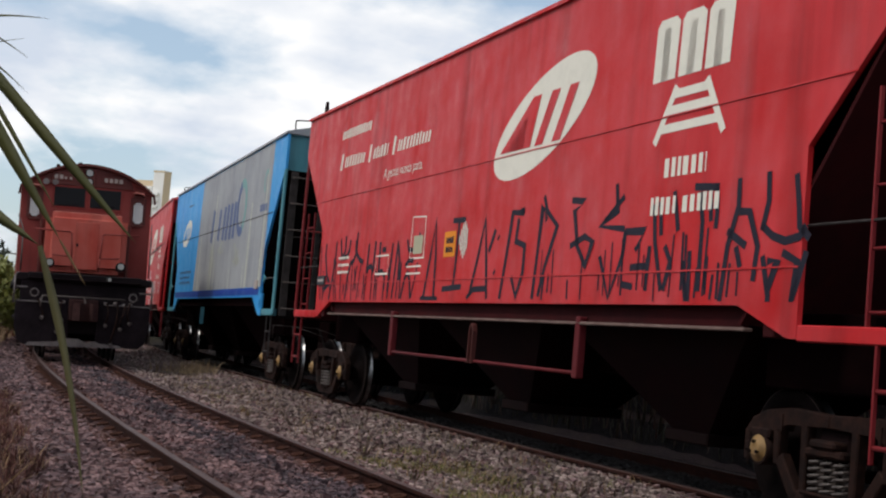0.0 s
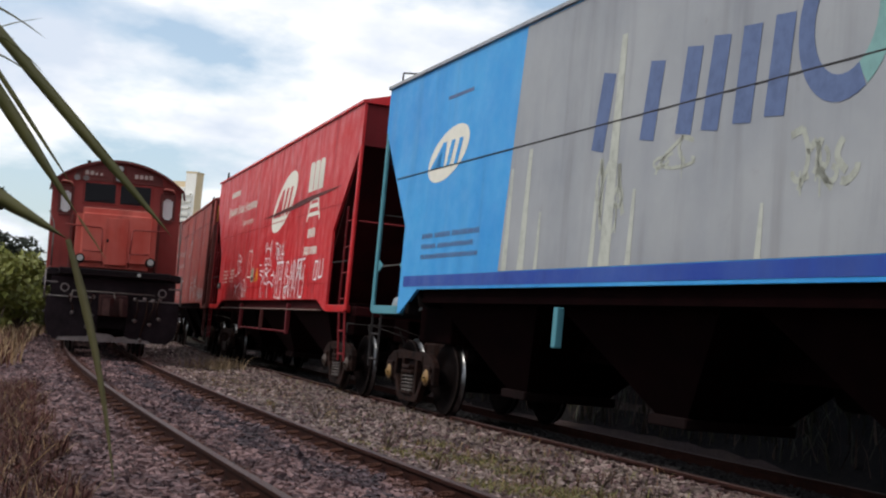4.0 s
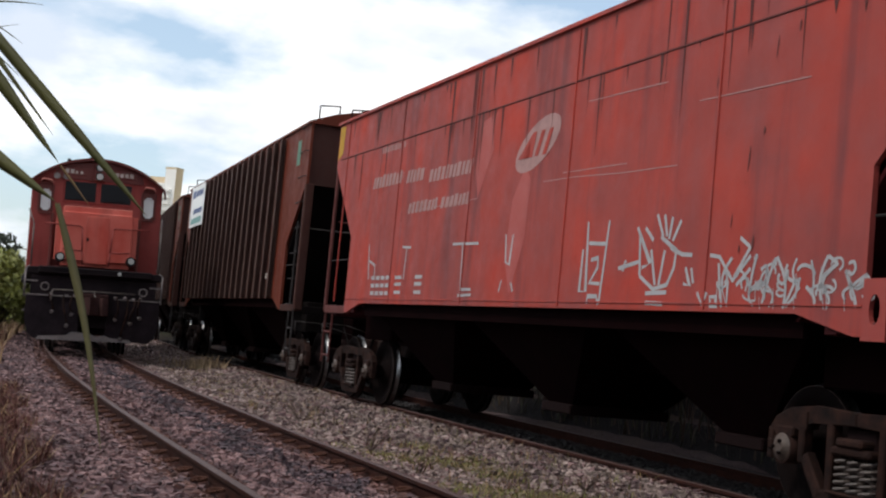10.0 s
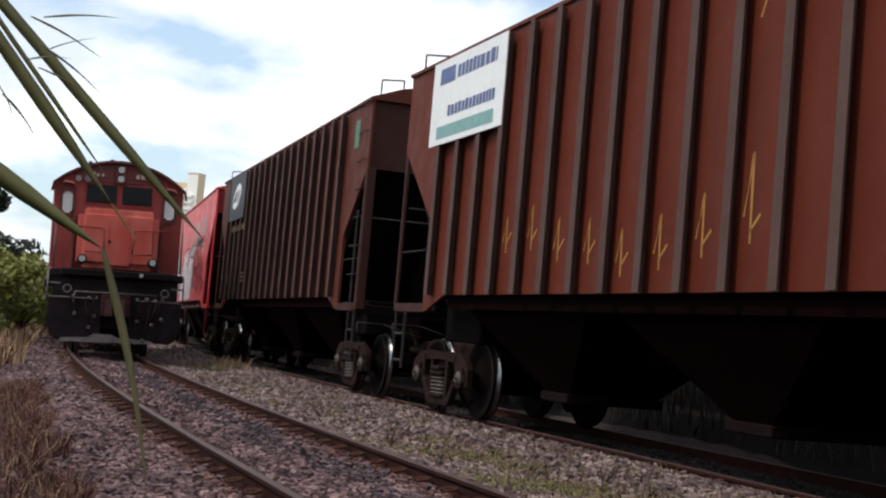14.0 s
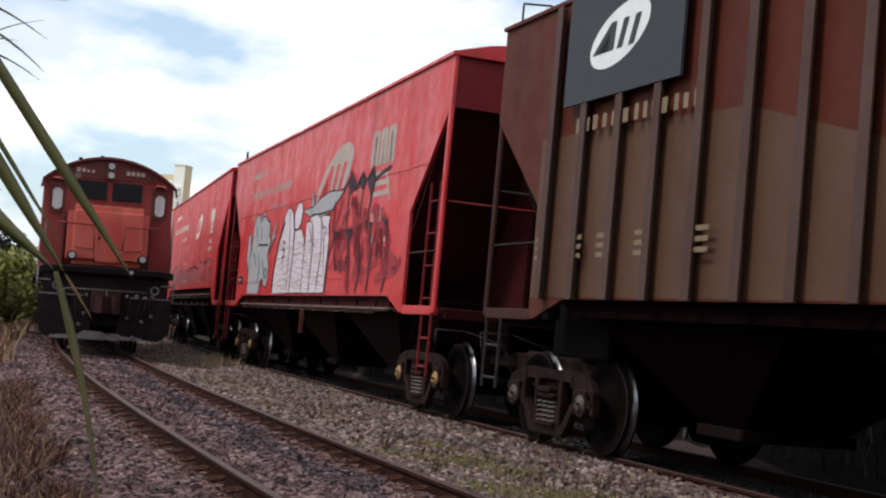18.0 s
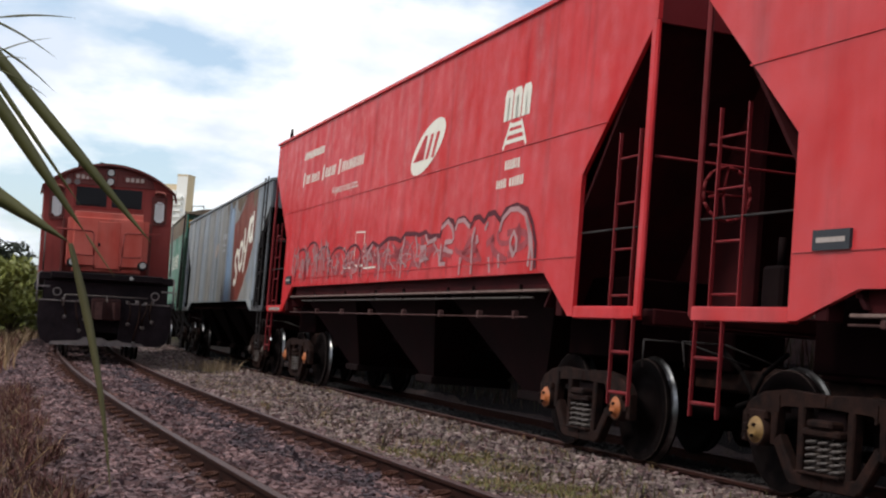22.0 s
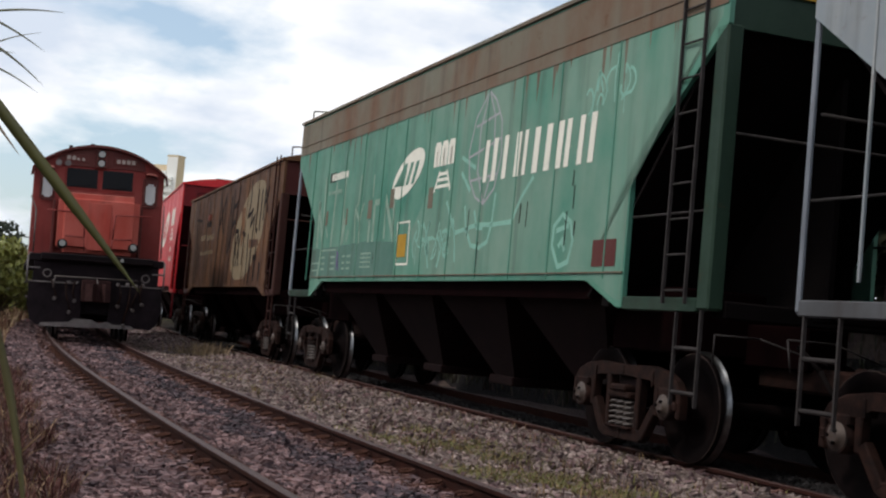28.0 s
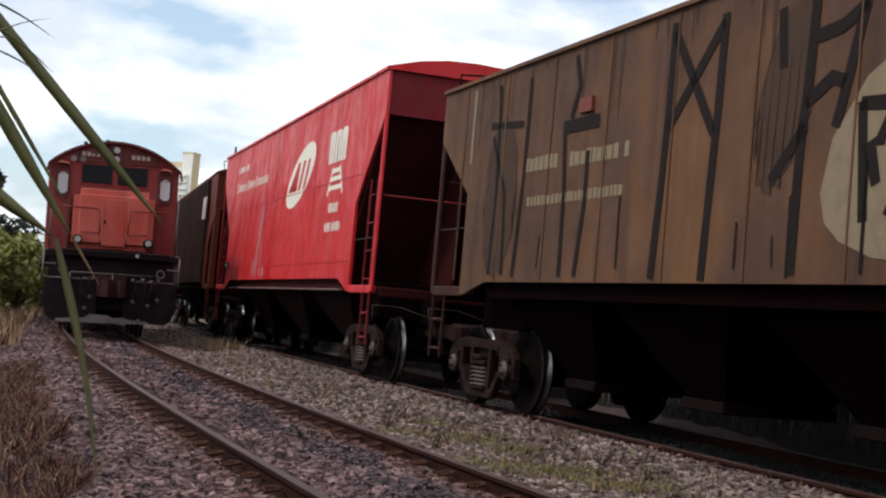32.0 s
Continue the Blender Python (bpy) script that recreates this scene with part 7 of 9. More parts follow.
    s.patch("dark_wash", [[(10.0, 3.5), (10.3, 3.56), (10.51, 3.52), (10.58, 2.97), (10.4, 2.6), (10.28, 2.55), (10.15, 2.9)], [(11.37, 2.73), (12.61, 2.69), (12.7, 2.54), (11.41, 2.52)]], TAN, 0.0055, "bare brown gap in the oval")
    s.patch("dark_wash", [[(q + 0.05 * math.sin(3.1 * i), max(1.64, z + 0.05 * math.sin(2.3 * i))) for i, (q, z) in enumerate(oval(*o))] for o in ((2.3, 2.7, 0.5, 1.0, 0.0), (8.35, 3.2, 0.35, 0.8, 0.2))], DARK_WASH, 0.0062, "smoky dark wash")
    far = lines(0.09, [(2.04, 4.15), (2.11, 3.64), (2.17, 2.75), (2.12, 1.71)], [(3.01, 4.12), (3.0, 2.96), (2.88, 1.68)], [(1.83, 3.64), (2.87, 3.56)], [(1.93, 3.49), (2.45, 2.73), (2.51, 2.14), (2.54, 1.71)],
                [(4.24, 4.19), (4.38, 3.83), (4.21, 3.48)], [(4.07, 3.33), (4.17, 2.63), (4.2, 1.68)], [(4.71, 3.07), (4.71, 2.5), (4.58, 1.68)])
    far += lines(0.15, [(4.03, 3.39), (4.93, 3.38)])
    tall = lines(0.12, [(6.42, 4.17), (6.4, 3.26), (6.37, 2.62), (6.29, 1.66)], [(7.33, 4.1), (7.3, 3.15), (7.26, 2.44), (7.22, 1.64)], [(6.43, 4.08), (7.25, 3.0)], [(7.32, 4.02), (6.42, 3.13)],
                 [(8.71, 4.1), (8.67, 3.31), (8.61, 2.82), (8.59, 1.69)], [(9.45, 4.15), (9.33, 3.76), (9.18, 3.24), (9.06, 2.86)], [(8.75, 3.64), (9.07, 3.67), (9.37, 3.8)], [(8.64, 3.1), (8.98, 3.27), (9.15, 3.21)],
                 [(8.66, 2.92), (8.4, 2.66), (8.22, 2.48)], [(8.23, 3.97), (8.3, 3.44)])
    near = lines(0.11, [(9.38, 3.03), (9.47, 2.09)], [(9.36, 3.01), (9.75, 2.98), (9.62, 2.7), (9.49, 2.67), (9.6, 2.37)], [(10.17, 3.09), (10.0, 2.64), (9.75, 2.12)], [(9.75, 3.0), (10.16, 2.11)], [(10.38, 2.94), (10.85, 2.84)], [(10.64, 2.89), (10.62, 2.14)], [(11.23, 2.86), (11.33, 2.36), (11.31, 1.66)])
    near += lines(0.13, [(11.14, 4.16), (11.21, 3.78), (11.18, 3.54), (10.96, 3.29), (11.34, 3.34), (11.57, 3.46), (11.42, 3.05), (11.89, 3.26), (11.8, 2.8), (11.8, 2.2), (11.68, 1.67)], [(12.19, 3.86), (12.19, 3.49), (12.14, 2.97), (12.36, 2.87)], [(12.64, 3.84), (12.61, 2.88)], [(12.45, 2.53), (12.37, 2.25), (12.36, 1.74)], [(12.13, 2.26), (12.55, 2.3)], [(13.01, 2.16), (13.03, 1.74)])
    near += lines(0.11, [(13.02, 3.82), (12.98, 3.1)], [(13.02, 3.78), (13.28, 3.6), (13.0, 3.45)], [(13.45, 3.85), (13.3, 3.5), (13.5, 3.25)])
    s.patch("graffiti", clip_low(far + tall + near + tails(R, 3.0, 13.0, 1.64, 3.0, 10), 1.64), SPRAY_BROWN, 0.009, "dark brown scrawled letters with drips")
    s.patch("lettering", bars(3.05, 4.0, 2.95, 0.17, R, 0.2) + bars(4.25, 5.65, 2.93, 0.17, R, 0.2) + bars(3.15, 5.6, 2.53, 0.12, R, 0.3), SPRAY_CREAM, 0.004)
    s.patch("scrape", [rect(1.14, 1.22, 3.2, 4.2)], SPRAY_CREAM, 0.0046, "pale scraped strip")
    s.patch("label_holder", [rect(4.48, 4.78, 3.5, 3.66)], BROWN_RED, 0.05, "small reddish bracket", 0.05)
    s.patch("dark_stain", drips(R, 0.4, 14.4, 4.26, 36, 1.1), DARK_WASH, 0.0035, "dark runs of dirt from the eave")
    couple((w, s), 189.4, 204.3)
    # 12 red, 13 brown, 14 red: the tail
    L = 16.9
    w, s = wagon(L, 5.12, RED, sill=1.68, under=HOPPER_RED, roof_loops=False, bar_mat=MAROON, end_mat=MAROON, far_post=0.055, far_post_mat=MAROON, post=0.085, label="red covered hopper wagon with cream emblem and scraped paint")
    folds(w, L, 1.5, (3.49, 1.99), 1.5, RED)
    red_lettering(s, R, RED, WHITE, True, False)
    s.patch("scrape", [rect(5.9, 6.15, 1.8, 2.6, 0.2), rect(6.05, 6.4, 2.5, 3.3, 0.25), rect(6.3, 6.5, 3.2, 3.7, 0.1), rect(5.6, 5.8, 1.8, 2.15), rect(6.9, 7.2, 1.75, 2.0), rect(6.6, 6.75, 1.78, 2.6)], SPRAY_PINK, 0.004, "scraped grey streak")
    couple((w, s), 207.2, 224.1)
    w, s = wagon(15.6, 4.9, BROWN, sill=1.65, z_in=2.74, z_cut=3.85, inset=1.3, ribs=16, rib_mat=RIB, roof=0.34, label="brown ribbed hopper wagon near the end of the train")
    s.patch("sign_plate", [rect(13.0, 14.0, 3.6, 4.3)], WHITE_OLD, 0.13, "", 0.03)
    couple((w, s), 225.9, 241.5)
    w, s = wagon(16.0, 5.0, RED_DARK, label="dull red covered hopper wagon at the end of the train")
    couple((w, s), 243.3, 259.3)


def sill_pipe(w, length, qs, z=1.43):
    """A thin pipe under the side sill, clipped on at each q."""
    bm = B()
    rod(bm, (-1.45, length / 2 - qs[0] + 0.4, z), (-1.45, length / 2 - qs[-1] - 0.4, z), 0.011, 6)
    pipe = part("brake_pipe", bm, PIPE, w, "thin pipe along the sill")
    for q in qs:
        bm = B()
        box(bm, -1.47, -1.40, length / 2 - q - 0.03, length / 2 - q + 0.03, z - 0.025, z + 0.075, 0.008)
        part("pipe_clip", bm, PIPE, pipe)


def plastic_bag(middle, length):
    """A full white bag that rides on the end sill of a wagon, against its slope."""
    rng = random.Random(31)
    bg = thing("plastic_bag", "full white plastic bag lying on a wagon's end sill", "bag")
    bm = B()
    bmesh.ops.create_icosphere(bm, subdivisions=3, radius=1.0)
    for v in bm.verts:
        d = v.co.copy()
        k = 1 + 0.07 * math.sin(9 * d.x + 4 * d.z) + 0.05 * math.sin(13 * d.y - 7 * d.z) + rng.uniform(-0.025, 0.025)
        z = max(d.z * k, -0.55)
        v.co = (0.40 * d.x * k, 0.22 * d.y * k, 0.235 * (z + 0.55) * (1 - 0.2 * abs(d.x)))
    for f in bm.faces:
        f.smooth = True
    part("body", bm, BAG, bg)
    bm = B()
    rod(bm, (0.08, 0, 0.32), (0.11, 0.0, 0.39), 0.03, 7, 0.06)
    part("knot", bm, BAG, bg)
    RIDERS.append((bg, middle, pose(-0.22, -length / 2 + 0.2, 1.55)))


def hanger(w, length, mat, qs, foot=0.93):
    """Brackets that hang from the sill, and the bar between them; q from the far end."""
    for q in qs:
        y = length / 2 - q
        bm = B()
        if q == qs[len(qs) // 2] and mat is HANGER_RED:
            # the middle one is a bent loop of flat bar
            bow = [(y + 0.07, foot + 0.03), (y + 0.07, 1.36), (y + 0.045, 1.43), (y, 1.46), (y - 0.045, 1.43), (y - 0.07, 1.36), (y - 0.07, foot + 0.03)]
            hole = [(y + (a - y) * 0.68, b - 0.025 if b > 1.4 else b) for a, b in bow]
            for i in range(len(bow) - 1):
                prism(bm, [bow[i], bow[i + 1], hole[i + 1], hole[i]], "x", -1.50, -1.44)
        else:
            box(bm, -1.49, -1.40, y - 0.055, y + 0.055, foot, 1.58, 0.01)
        part("bracket", bm, DULL_MAROON if q == qs[len(qs) // 2] and mat is HANGER_RED else mat, w)
    if len(qs) > 1:
        bm = B()
        rod(bm, (-1.45, length / 2 - qs[0], 0.985), (-1.45, length / 2 - qs[-1], 0.985), 0.022, 8)
        part("brake_rod", bm, mat, w)


# ---------------------------------------------------------------- locomotive
def build_loco():
    lo = thing("locomotive", "faded red diesel locomotive standing on the siding, black pilot", "locomotive")
    up, hw = 0.34, 1.565

    def arc(half, z0, rise, n=26):
        """A flat circular roof line from eave to eave."""
        r = (half * half + rise * rise) / (2 * rise)
        return [(half * (2 * i / n - 1), z0 + rise - r + math.sqrt(r * r - (half * (2 * i / n - 1)) ** 2)) for i in range(n + 1)]

    def put(name, bm, mat, parent=None, label=""):
        ob = part(name, bm, mat, parent or lo, label)
        ob.data.transform(Matrix.Translation((0, 0, up)))
        return ob

    bm = B()
    prism(bm, [(-hw, 1.62)] + arc(hw, 3.84, 0.60) + [(hw, 1.62)], "y", 1.55, 3.7)
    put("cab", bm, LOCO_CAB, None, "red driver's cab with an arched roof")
    # roof sheet that overhangs the windscreens
    bm = B()
    prism(bm, arc(hw + 0.05, 3.84, 0.64) + arc(hw + 0.015, 3.815, 0.605)[::-1], "y", 1.36, 3.9)
    put("roof_lip", bm, LOCO_DARK, None, "dark red overhanging cab roof")
    for s in (-1, 1):
        bm = B()
        prism(bm, [(s * (hw + 0.02), 3.83), (s * (hw + 0.05), 3.85), (s * (hw + 0.09), 3.62), (s * (hw + 0.07), 3.61)], "y", 1.36, 1.60)
        put("drip_rail", bm, LOCO_DARK)
    # brow band that carries the number boards and lamps
    bm = B()
    band = [p for p in arc(hw - 0.06, 3.80, 0.59) if abs(p[0]) < 1.12]
    prism(bm, [(-1.10, 3.93)] + band + [(1.10, 3.93)], "y", 1.505, 1.553)
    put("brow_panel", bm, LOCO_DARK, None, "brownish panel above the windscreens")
    # nose: rounded shoulders, worn upper edge
    bm = B()
    box(bm, -0.955, 0.955, 0.62, 1.56, 1.76, 3.20, 0.15, 5)
    put("nose", bm, LOCO_RED, None, "lighter orange-red short nose")
    bm = B()
    prism(bm, [(1.22, 3.196), (0.80, 3.196), (0.77, 3.203), (0.80, 3.212), (1.22, 3.212)], "x", -0.80, 0.80)
    put("walk_strip", bm, LOCO_WORN, None, "worn pinkish top of the nose")
    bm = B()
    box(bm, -0.27, 0.27, 0.606, 0.625, 1.84, 2.98, 0.008)
    put("nose_door", bm, LOCO_RED)
    bm = B()
    box(bm, -0.24, -0.19, 0.57, 0.606, 2.38, 2.46, 0.01)
    put("door_latch", bm, LOCO_BLACK)
    for x0, x1 in ((-0.80, -0.06), (0.06, 0.80)):
        bm = B()
        box(bm, x0 - 0.045, x1 + 0.045, 1.525, 1.553, 3.35, 3.92, 0.01)
        fr = put("window_frame", bm, LOCO_CAB)
        bm = B()
        box(bm, x0, x1, 1.515, 1.523, 3.40, 3.87, 0.003)
        put("windscreen", bm, CAB_GLASS, fr)
        bm = B()
        rod(bm, (x0 + 0.08, 1.50, 3.41), (x1 - 0.15, 1.50, 3.47), 0.009, 5)
        put("wiper", bm, LOCO_BLACK, fr)
    for s in (-1, 1):
        bm = B()
        box(bm, s * 1.24 - 0.19, s * 1.24 + 0.19, 1.515, 1.553, 3.02, 3.80, 0.06, 3)
        fr = put("window_frame", bm, LOCO_DARK)
        bm = B()
        box(bm, s * 1.24 - 0.115, s * 1.24 + 0.115, 1.49, 1.512, 3.10, 3.62, 0.05, 3)
        put("side_windscreen", bm, PALE_GLASS, fr)
        bm = B()
        prism(bm, [(s * 1.24 - 0.15, 3.82), (s * 1.24 - 0.10, 3.89), (s * 1.24 + 0.10, 3.87), (s * 1.24 + 0.15, 3.79), (s * 1.24 + 0.09, 3.84), (s * 1.24 - 0.09, 3.86)], "y", 1.36, 1.553)
        put("brow", bm, LOCO_WORN, fr, "pale little brow over the window")
        # number boards
        bm = B()
        box(bm, s * 0.60 - 0.30, s * 0.60 + 0.30, 1.485, 1.504, 4.03, 4.22, 0.008)
        nb = put("number_board", bm, LOCO_DARK)
        bm = B()
        for i in range(4):
            box(bm, s * 0.60 - 0.225 + i * 0.12, s * 0.60 - 0.225 + i * 0.12 + (0.085 if s > 0 or i < 2 else 0.06), 1.478, 1.484, 4.07, 4.17 if s > 0 or i < 2 else 4.13)
        tagged(put("lettering", bm, WHITE_OLD, nb), kind="stuff")
        # low lamps on the nose
        bm = B()
        rod(bm, (s * 0.83, 0.42, 1.95), (s * 0.83, 0.64, 1.95), 0.115, 18)
        lp = put("lamp", bm, LOCO_BLACK, None, "round low headlamp in a black ring")
        bm = B()
        rod(bm, (s * 0.83, 0.40, 1.96), (s * 0.83, 0.42, 1.96), 0.075, 18)
        put("lens", bm, LAMP_GLASS, lp)
        # hand rails on the nose and the walkway
        bm = B()
        pts = [Vector((s * 1.22, 0.5, 2.74)), Vector((s * 0.40, 0.5, 2.72)), Vector((s * 0.36, 0.5, 2.67)), Vector((s * 0.33, 0.5, 2.13)), Vector((s * 0.78, 0.5, 2.15))]
        for a, b in zip(pts, pts[1:]):
            rod(bm, a, b, 0.02, 6)
        rod(bm, pts[3], (s * 0.31, 0.5, 1.80), 0.018, 6)
        put("handrail", bm, LOCO_CAB)
        bm = B()
        rod(bm, (s * 1.48, 0.25, 1.72), (s * 1.48, 0.25, 2.70), 0.02, 6)
        rod(bm, (s * 1.48, 0.25, 2.70), (s * 1.60, 1.5, 3.1), 0.016, 6)
        put("stanchion", bm, SPRING)
        # post between nose and cab side
        bm = B()
        box(bm, s * 1.05 - 0.035, s * 1.05 + 0.035, 1.40, 1.56, 1.72, 3.05, 0.01)
        put("door_post", bm, LOCO_DARK)
        # pilot plates, in two panels with turned corners, and steps
        bm = B()
        prism(bm, [(s * 0.30, 0.05), (s * 1.30, 0.0), (s * 1.46, 0.12), (s * 1.54, 0.45), (s * 1.54, 1.00), (s * 0.36, 1.02)], "y", 0.0, 0.08)
        pp = put("pilot_plate", bm, PILOT, None, "scuffed black pilot plate")
        bm = B()
        box(bm, s * 0.93 - 0.012, s * 0.93 + 0.012, -0.012, 0.0, 0.06, 1.0)
        put("stiffener", bm, LOCO_BLACK, pp)
        bm = B()
        box(bm, min(s * 0.5, s * 1.5), max(s * 0.5, s * 1.5), -0.02, 0.08, 1.0, 1.03, 0.006)
        put("top_flange", bm, LOCO_GREY, pp, "worn upper flange")
        for z in (0.62, 0.98, 1.32):
            bm = B()
            box(bm, s * 1.44 - 0.15, s * 1.44 + 0.15, 0.15, 0.45, z, z + 0.04, 0.008)
            put("step", bm, LOCO_GREY)
        bm = B()
        rod(bm, (s * 1.58, 0.14, 0.95), (s * 1.58, 0.14, 1.62), 0.022, 6)
        rod(bm, (s * 1.58, 0.14, 1.62), (s * 1.50, 0.14, 1.68), 0.022, 6)
        put("grab_iron", bm, LOCO_GREY)
        # hoses: gladhands on a short pipe, each falling in its own bow
        for k, (x, top, foot, out) in enumerate(((0.50, 1.04, 0.55, 0.14), (0.72, 1.06, 0.10, 0.10), (0.92, 1.03, 0.48, 0.16), (1.08, 1.06, 0.62, 0.12)) if s > 0 else ((0.46, 1.03, 0.62, 0.12), (0.62, 1.02, 0.35, 0.16), (0.98, 1.04, 0.66, 0.1))):
            bm = B()
            rings = []
            for i in range(10):
                c = i / 9
                prev = Vector((s * (x + 0.07 * math.sin(3.1 * c + k)), -0.04 - out * math.sin(math.pi * c), top + (foot - top) * c + 0.09 * math.sin(math.pi * min(1, 3 * c))))
                rings.append([bm.verts.new(prev + Vector((0.021 * math.cos(a), 0.021 * math.sin(a), 0))) for a in [math.pi * j / 3 for j in range(6)]])
            for a, b in zip(rings, rings[1:]):
                for j in range(6):
                    bm.faces.new((a[j], a[(j + 1) % 6], b[(j + 1) % 6], b[j]))
            hose = put("brake_hose", bm, CAST, None, "grimy brake hose")
            bm = B()
            box(bm, s * x - 0.04, s * x + 0.04, -0.07, 0.0, top - 0.03, top + 0.04, 0.012)
            put("hose_valve", bm, LOCO_GREY, hose, "dusty grey valve")
            bm = B()
            rod(bm, prev, prev + Vector((0.03 * s, -0.05, -0.03)), 0.035, 8, 0.045)
            put("gladhand", bm, LOCO_GREY, hose)
        # coiled cable by the corner
        bm = B()
        ring = [Vector((s * 1.13 + 0.09 * math.cos(a), -0.03, 1.22 + 0.09 * math.sin(a))) for a in [2 * math.pi * i / 14 for i in range(15)]]
        for a, b in zip(ring, ring[1:]):
            rod(bm, a, b, 0.016, 6)
        put("cable_socket", bm, LOCO_GREY)
    bm = B()
    box(bm, -hw, hw, 0.12, 19.0, 1.50, 1.68, 0.02)
    put("platform", bm, LOCO_BLACK)
    bm = B()
    box(bm, -1.30, 1.30, -0.06, 0.3, 1.54, 1.70, 0.02)
    ac = put("anticlimber", bm, LOCO_BLACK)
    for z in (1.56, 1.61, 1.66):
        bm = B()
        box(bm, -1.28, 1.28, -0.085, -0.06, z, z + 0.022, 0.004)
        put("ridge", bm, LOCO_BLACK, ac)
    bm = B()
    rod(bm, (0.55, -0.10, 1.62), (0.55, -0.06, 1.62), 0.045, 12)
    put("marker_lamp", bm, LAMP_GLASS, None, "small white marker lamp")
    bm = B()
    box(bm, -1.45, 1.45, 0.16, 0.3, 0.3, 1.5, 0.02)
    put("end_beam", bm, LOCO_BLACK)
    # bare lower lip of the plough, bent and ragged above
    bm = B()
    lip = [(-1.25, -0.02), (0.95, 0.0), (0.88, 0.07), (0.45, 0.09), (0.30, 0.15), (0.12, 0.10), (-0.05, 0.18), (-0.45, 0.19), (-0.58, 0.10), (-1.20, 0.06)]
    prism(bm, lip, "y", -0.035, -0.002)
    put("plough_edge", bm, LOCO_GREY, None, "pale worn lower edge of the pilot")
    bm = B()
    box(bm, -0.20, 0.20, -0.5, 0.3, 0.72, 0.98, 0.04)
    box(bm, -0.34, 0.34, -0.12, 0.02, 0.60, 1.12, 0.03)
    cp = put("coupler", bm, RUST_CAST, None, "rusty automatic coupler in its striker casting")
    bm = B()
    prism(bm, [(-0.24, -0.42), (-0.28, -0.80), (-0.12, -0.88), (-0.02, -0.66), (0.10, -0.62), (0.16, -0.86), (0.28, -0.82), (0.27, -0.42)], "z", 0.62, 1.02)
    put("knuckle", bm, RUST_CAST, cp)
    bm = B()
    rod(bm, (-0.95, -0.10, 1.16), (0.95, -0.10, 1.16), 0.018, 6)
    rod(bm, (0.0, -0.10, 1.16), (0.0, -0.62, 1.02), 0.016, 6)
    rod(bm, (-0.95, -0.10, 1.16), (-0.98, -0.16, 0.90), 0.018, 6)
    put("uncoupling_lever", bm, SPRING)
    bm = B()
    box(bm, -0.15, 0.15, 1.42, 1.504, 3.90, 4.38, 0.03)
    hb = put("headlamp", bm, LOCO_DARK, None, "twin headlamp box")
    for z in (4.26, 4.03):
        bm = B()
        rod(bm, (0, 1.40, z), (0, 1.45, z), 0.105, 18)
        put("lamp_ring", bm, LOCO_BLACK, hb)
        bm = B()
        rod(bm, (0, 1.385, z), (0, 1.40, z), 0.08, 18)
        put("lens", bm, LAMP_GLASS, hb)
    # pair of pale horns under the roof sheet
    for x in (-1.02, -0.80):
        bm = B()
        lathe(bm, [(0.0, 0.02), (0.12, 0.025), (0.18, 0.045), (0.2, 0.075)], 12)
        hb = part("front_horn", bm, LOCO_GREY, lo, "pale trumpet horn")
        hb.matrix_basis = pose(x, 1.50, 3.96 + up, 0, 0, -90)
    bm = B()
    rod(bm, (-0.2, 2.2, 4.38), (-0.2, 2.2, 4.48), 0.17, 10, 0.14)
    rod(bm, (-0.2, 2.2, 4.48), (-0.2, 2.2, 4.58), 0.06, 10, 0.05)
    put("beacon", bm, LOCO_BLACK)
    for x in (-0.75, -0.55):
        bm = B()
        rod(bm, (x, 1.7, 4.30), (x, 1.7, 4.44), 0.03, 8, 0.05)
        put("roof_stub", bm, LOCO_BLACK)
    bm = B()
    prism(bm, [(-0.95, 1.68), (-0.95, 3.7), (-0.75, 4.1), (0.75, 4.1), (0.95, 3.7), (0.95, 1.68)], "y", 3.7, 18.4)
    part("hood", bm, LOCO_DARK, lo)
    for k in range(6):
        for s in (-1, 1):
            bm = B()
            box(bm, s * 0.955 - 0.02, s * 0.955 + 0.02, 4.3 + k * 2.3, 6.2 + k * 2.3, 1.9, 3.4, 0.015)
            part("hood_door", bm, LOCO_DARK, lo)
    bm = B()
    box(bm, -1.35, 1.35, 7.2, 11.8, 0.35, 1.45, 0.08)
    part("fuel_tank", bm, LOCO_BLACK, lo)
    for y in (3.3, 15.2):
        bm = B()
        for s in (-1, 1):
            box(bm, s * 1.15 - 0.08, s * 1.15 + 0.08, y - 2.0, y + 2.0, 0.5, 0.85, 0.03)
        box(bm, -1.1, 1.1, y - 0.4, y + 0.4, 0.6, 1.4, 0.03)
        tk = part("truck", bm, LOCO_BLACK, lo)
        for d in (-1.65, 0.0, 1.65):
            wsm = part("wheelset", TRUCK["wheelset_g"], None, tk)
            wsm.matrix_basis = pose(0, y + d, WHEEL_R)
    for ob in lo.children:
        if ob.name.startswith(("hood",)):
            ob.matrix_basis = pose(0, 0, up)
    # it stands on the canted curve
    u = 32.4
    x, s = siding_line(u)
    lo.matrix_basis = pose(x + 0.08, u, 0, 0, -1.8, -math.degrees(math.atan(s)))


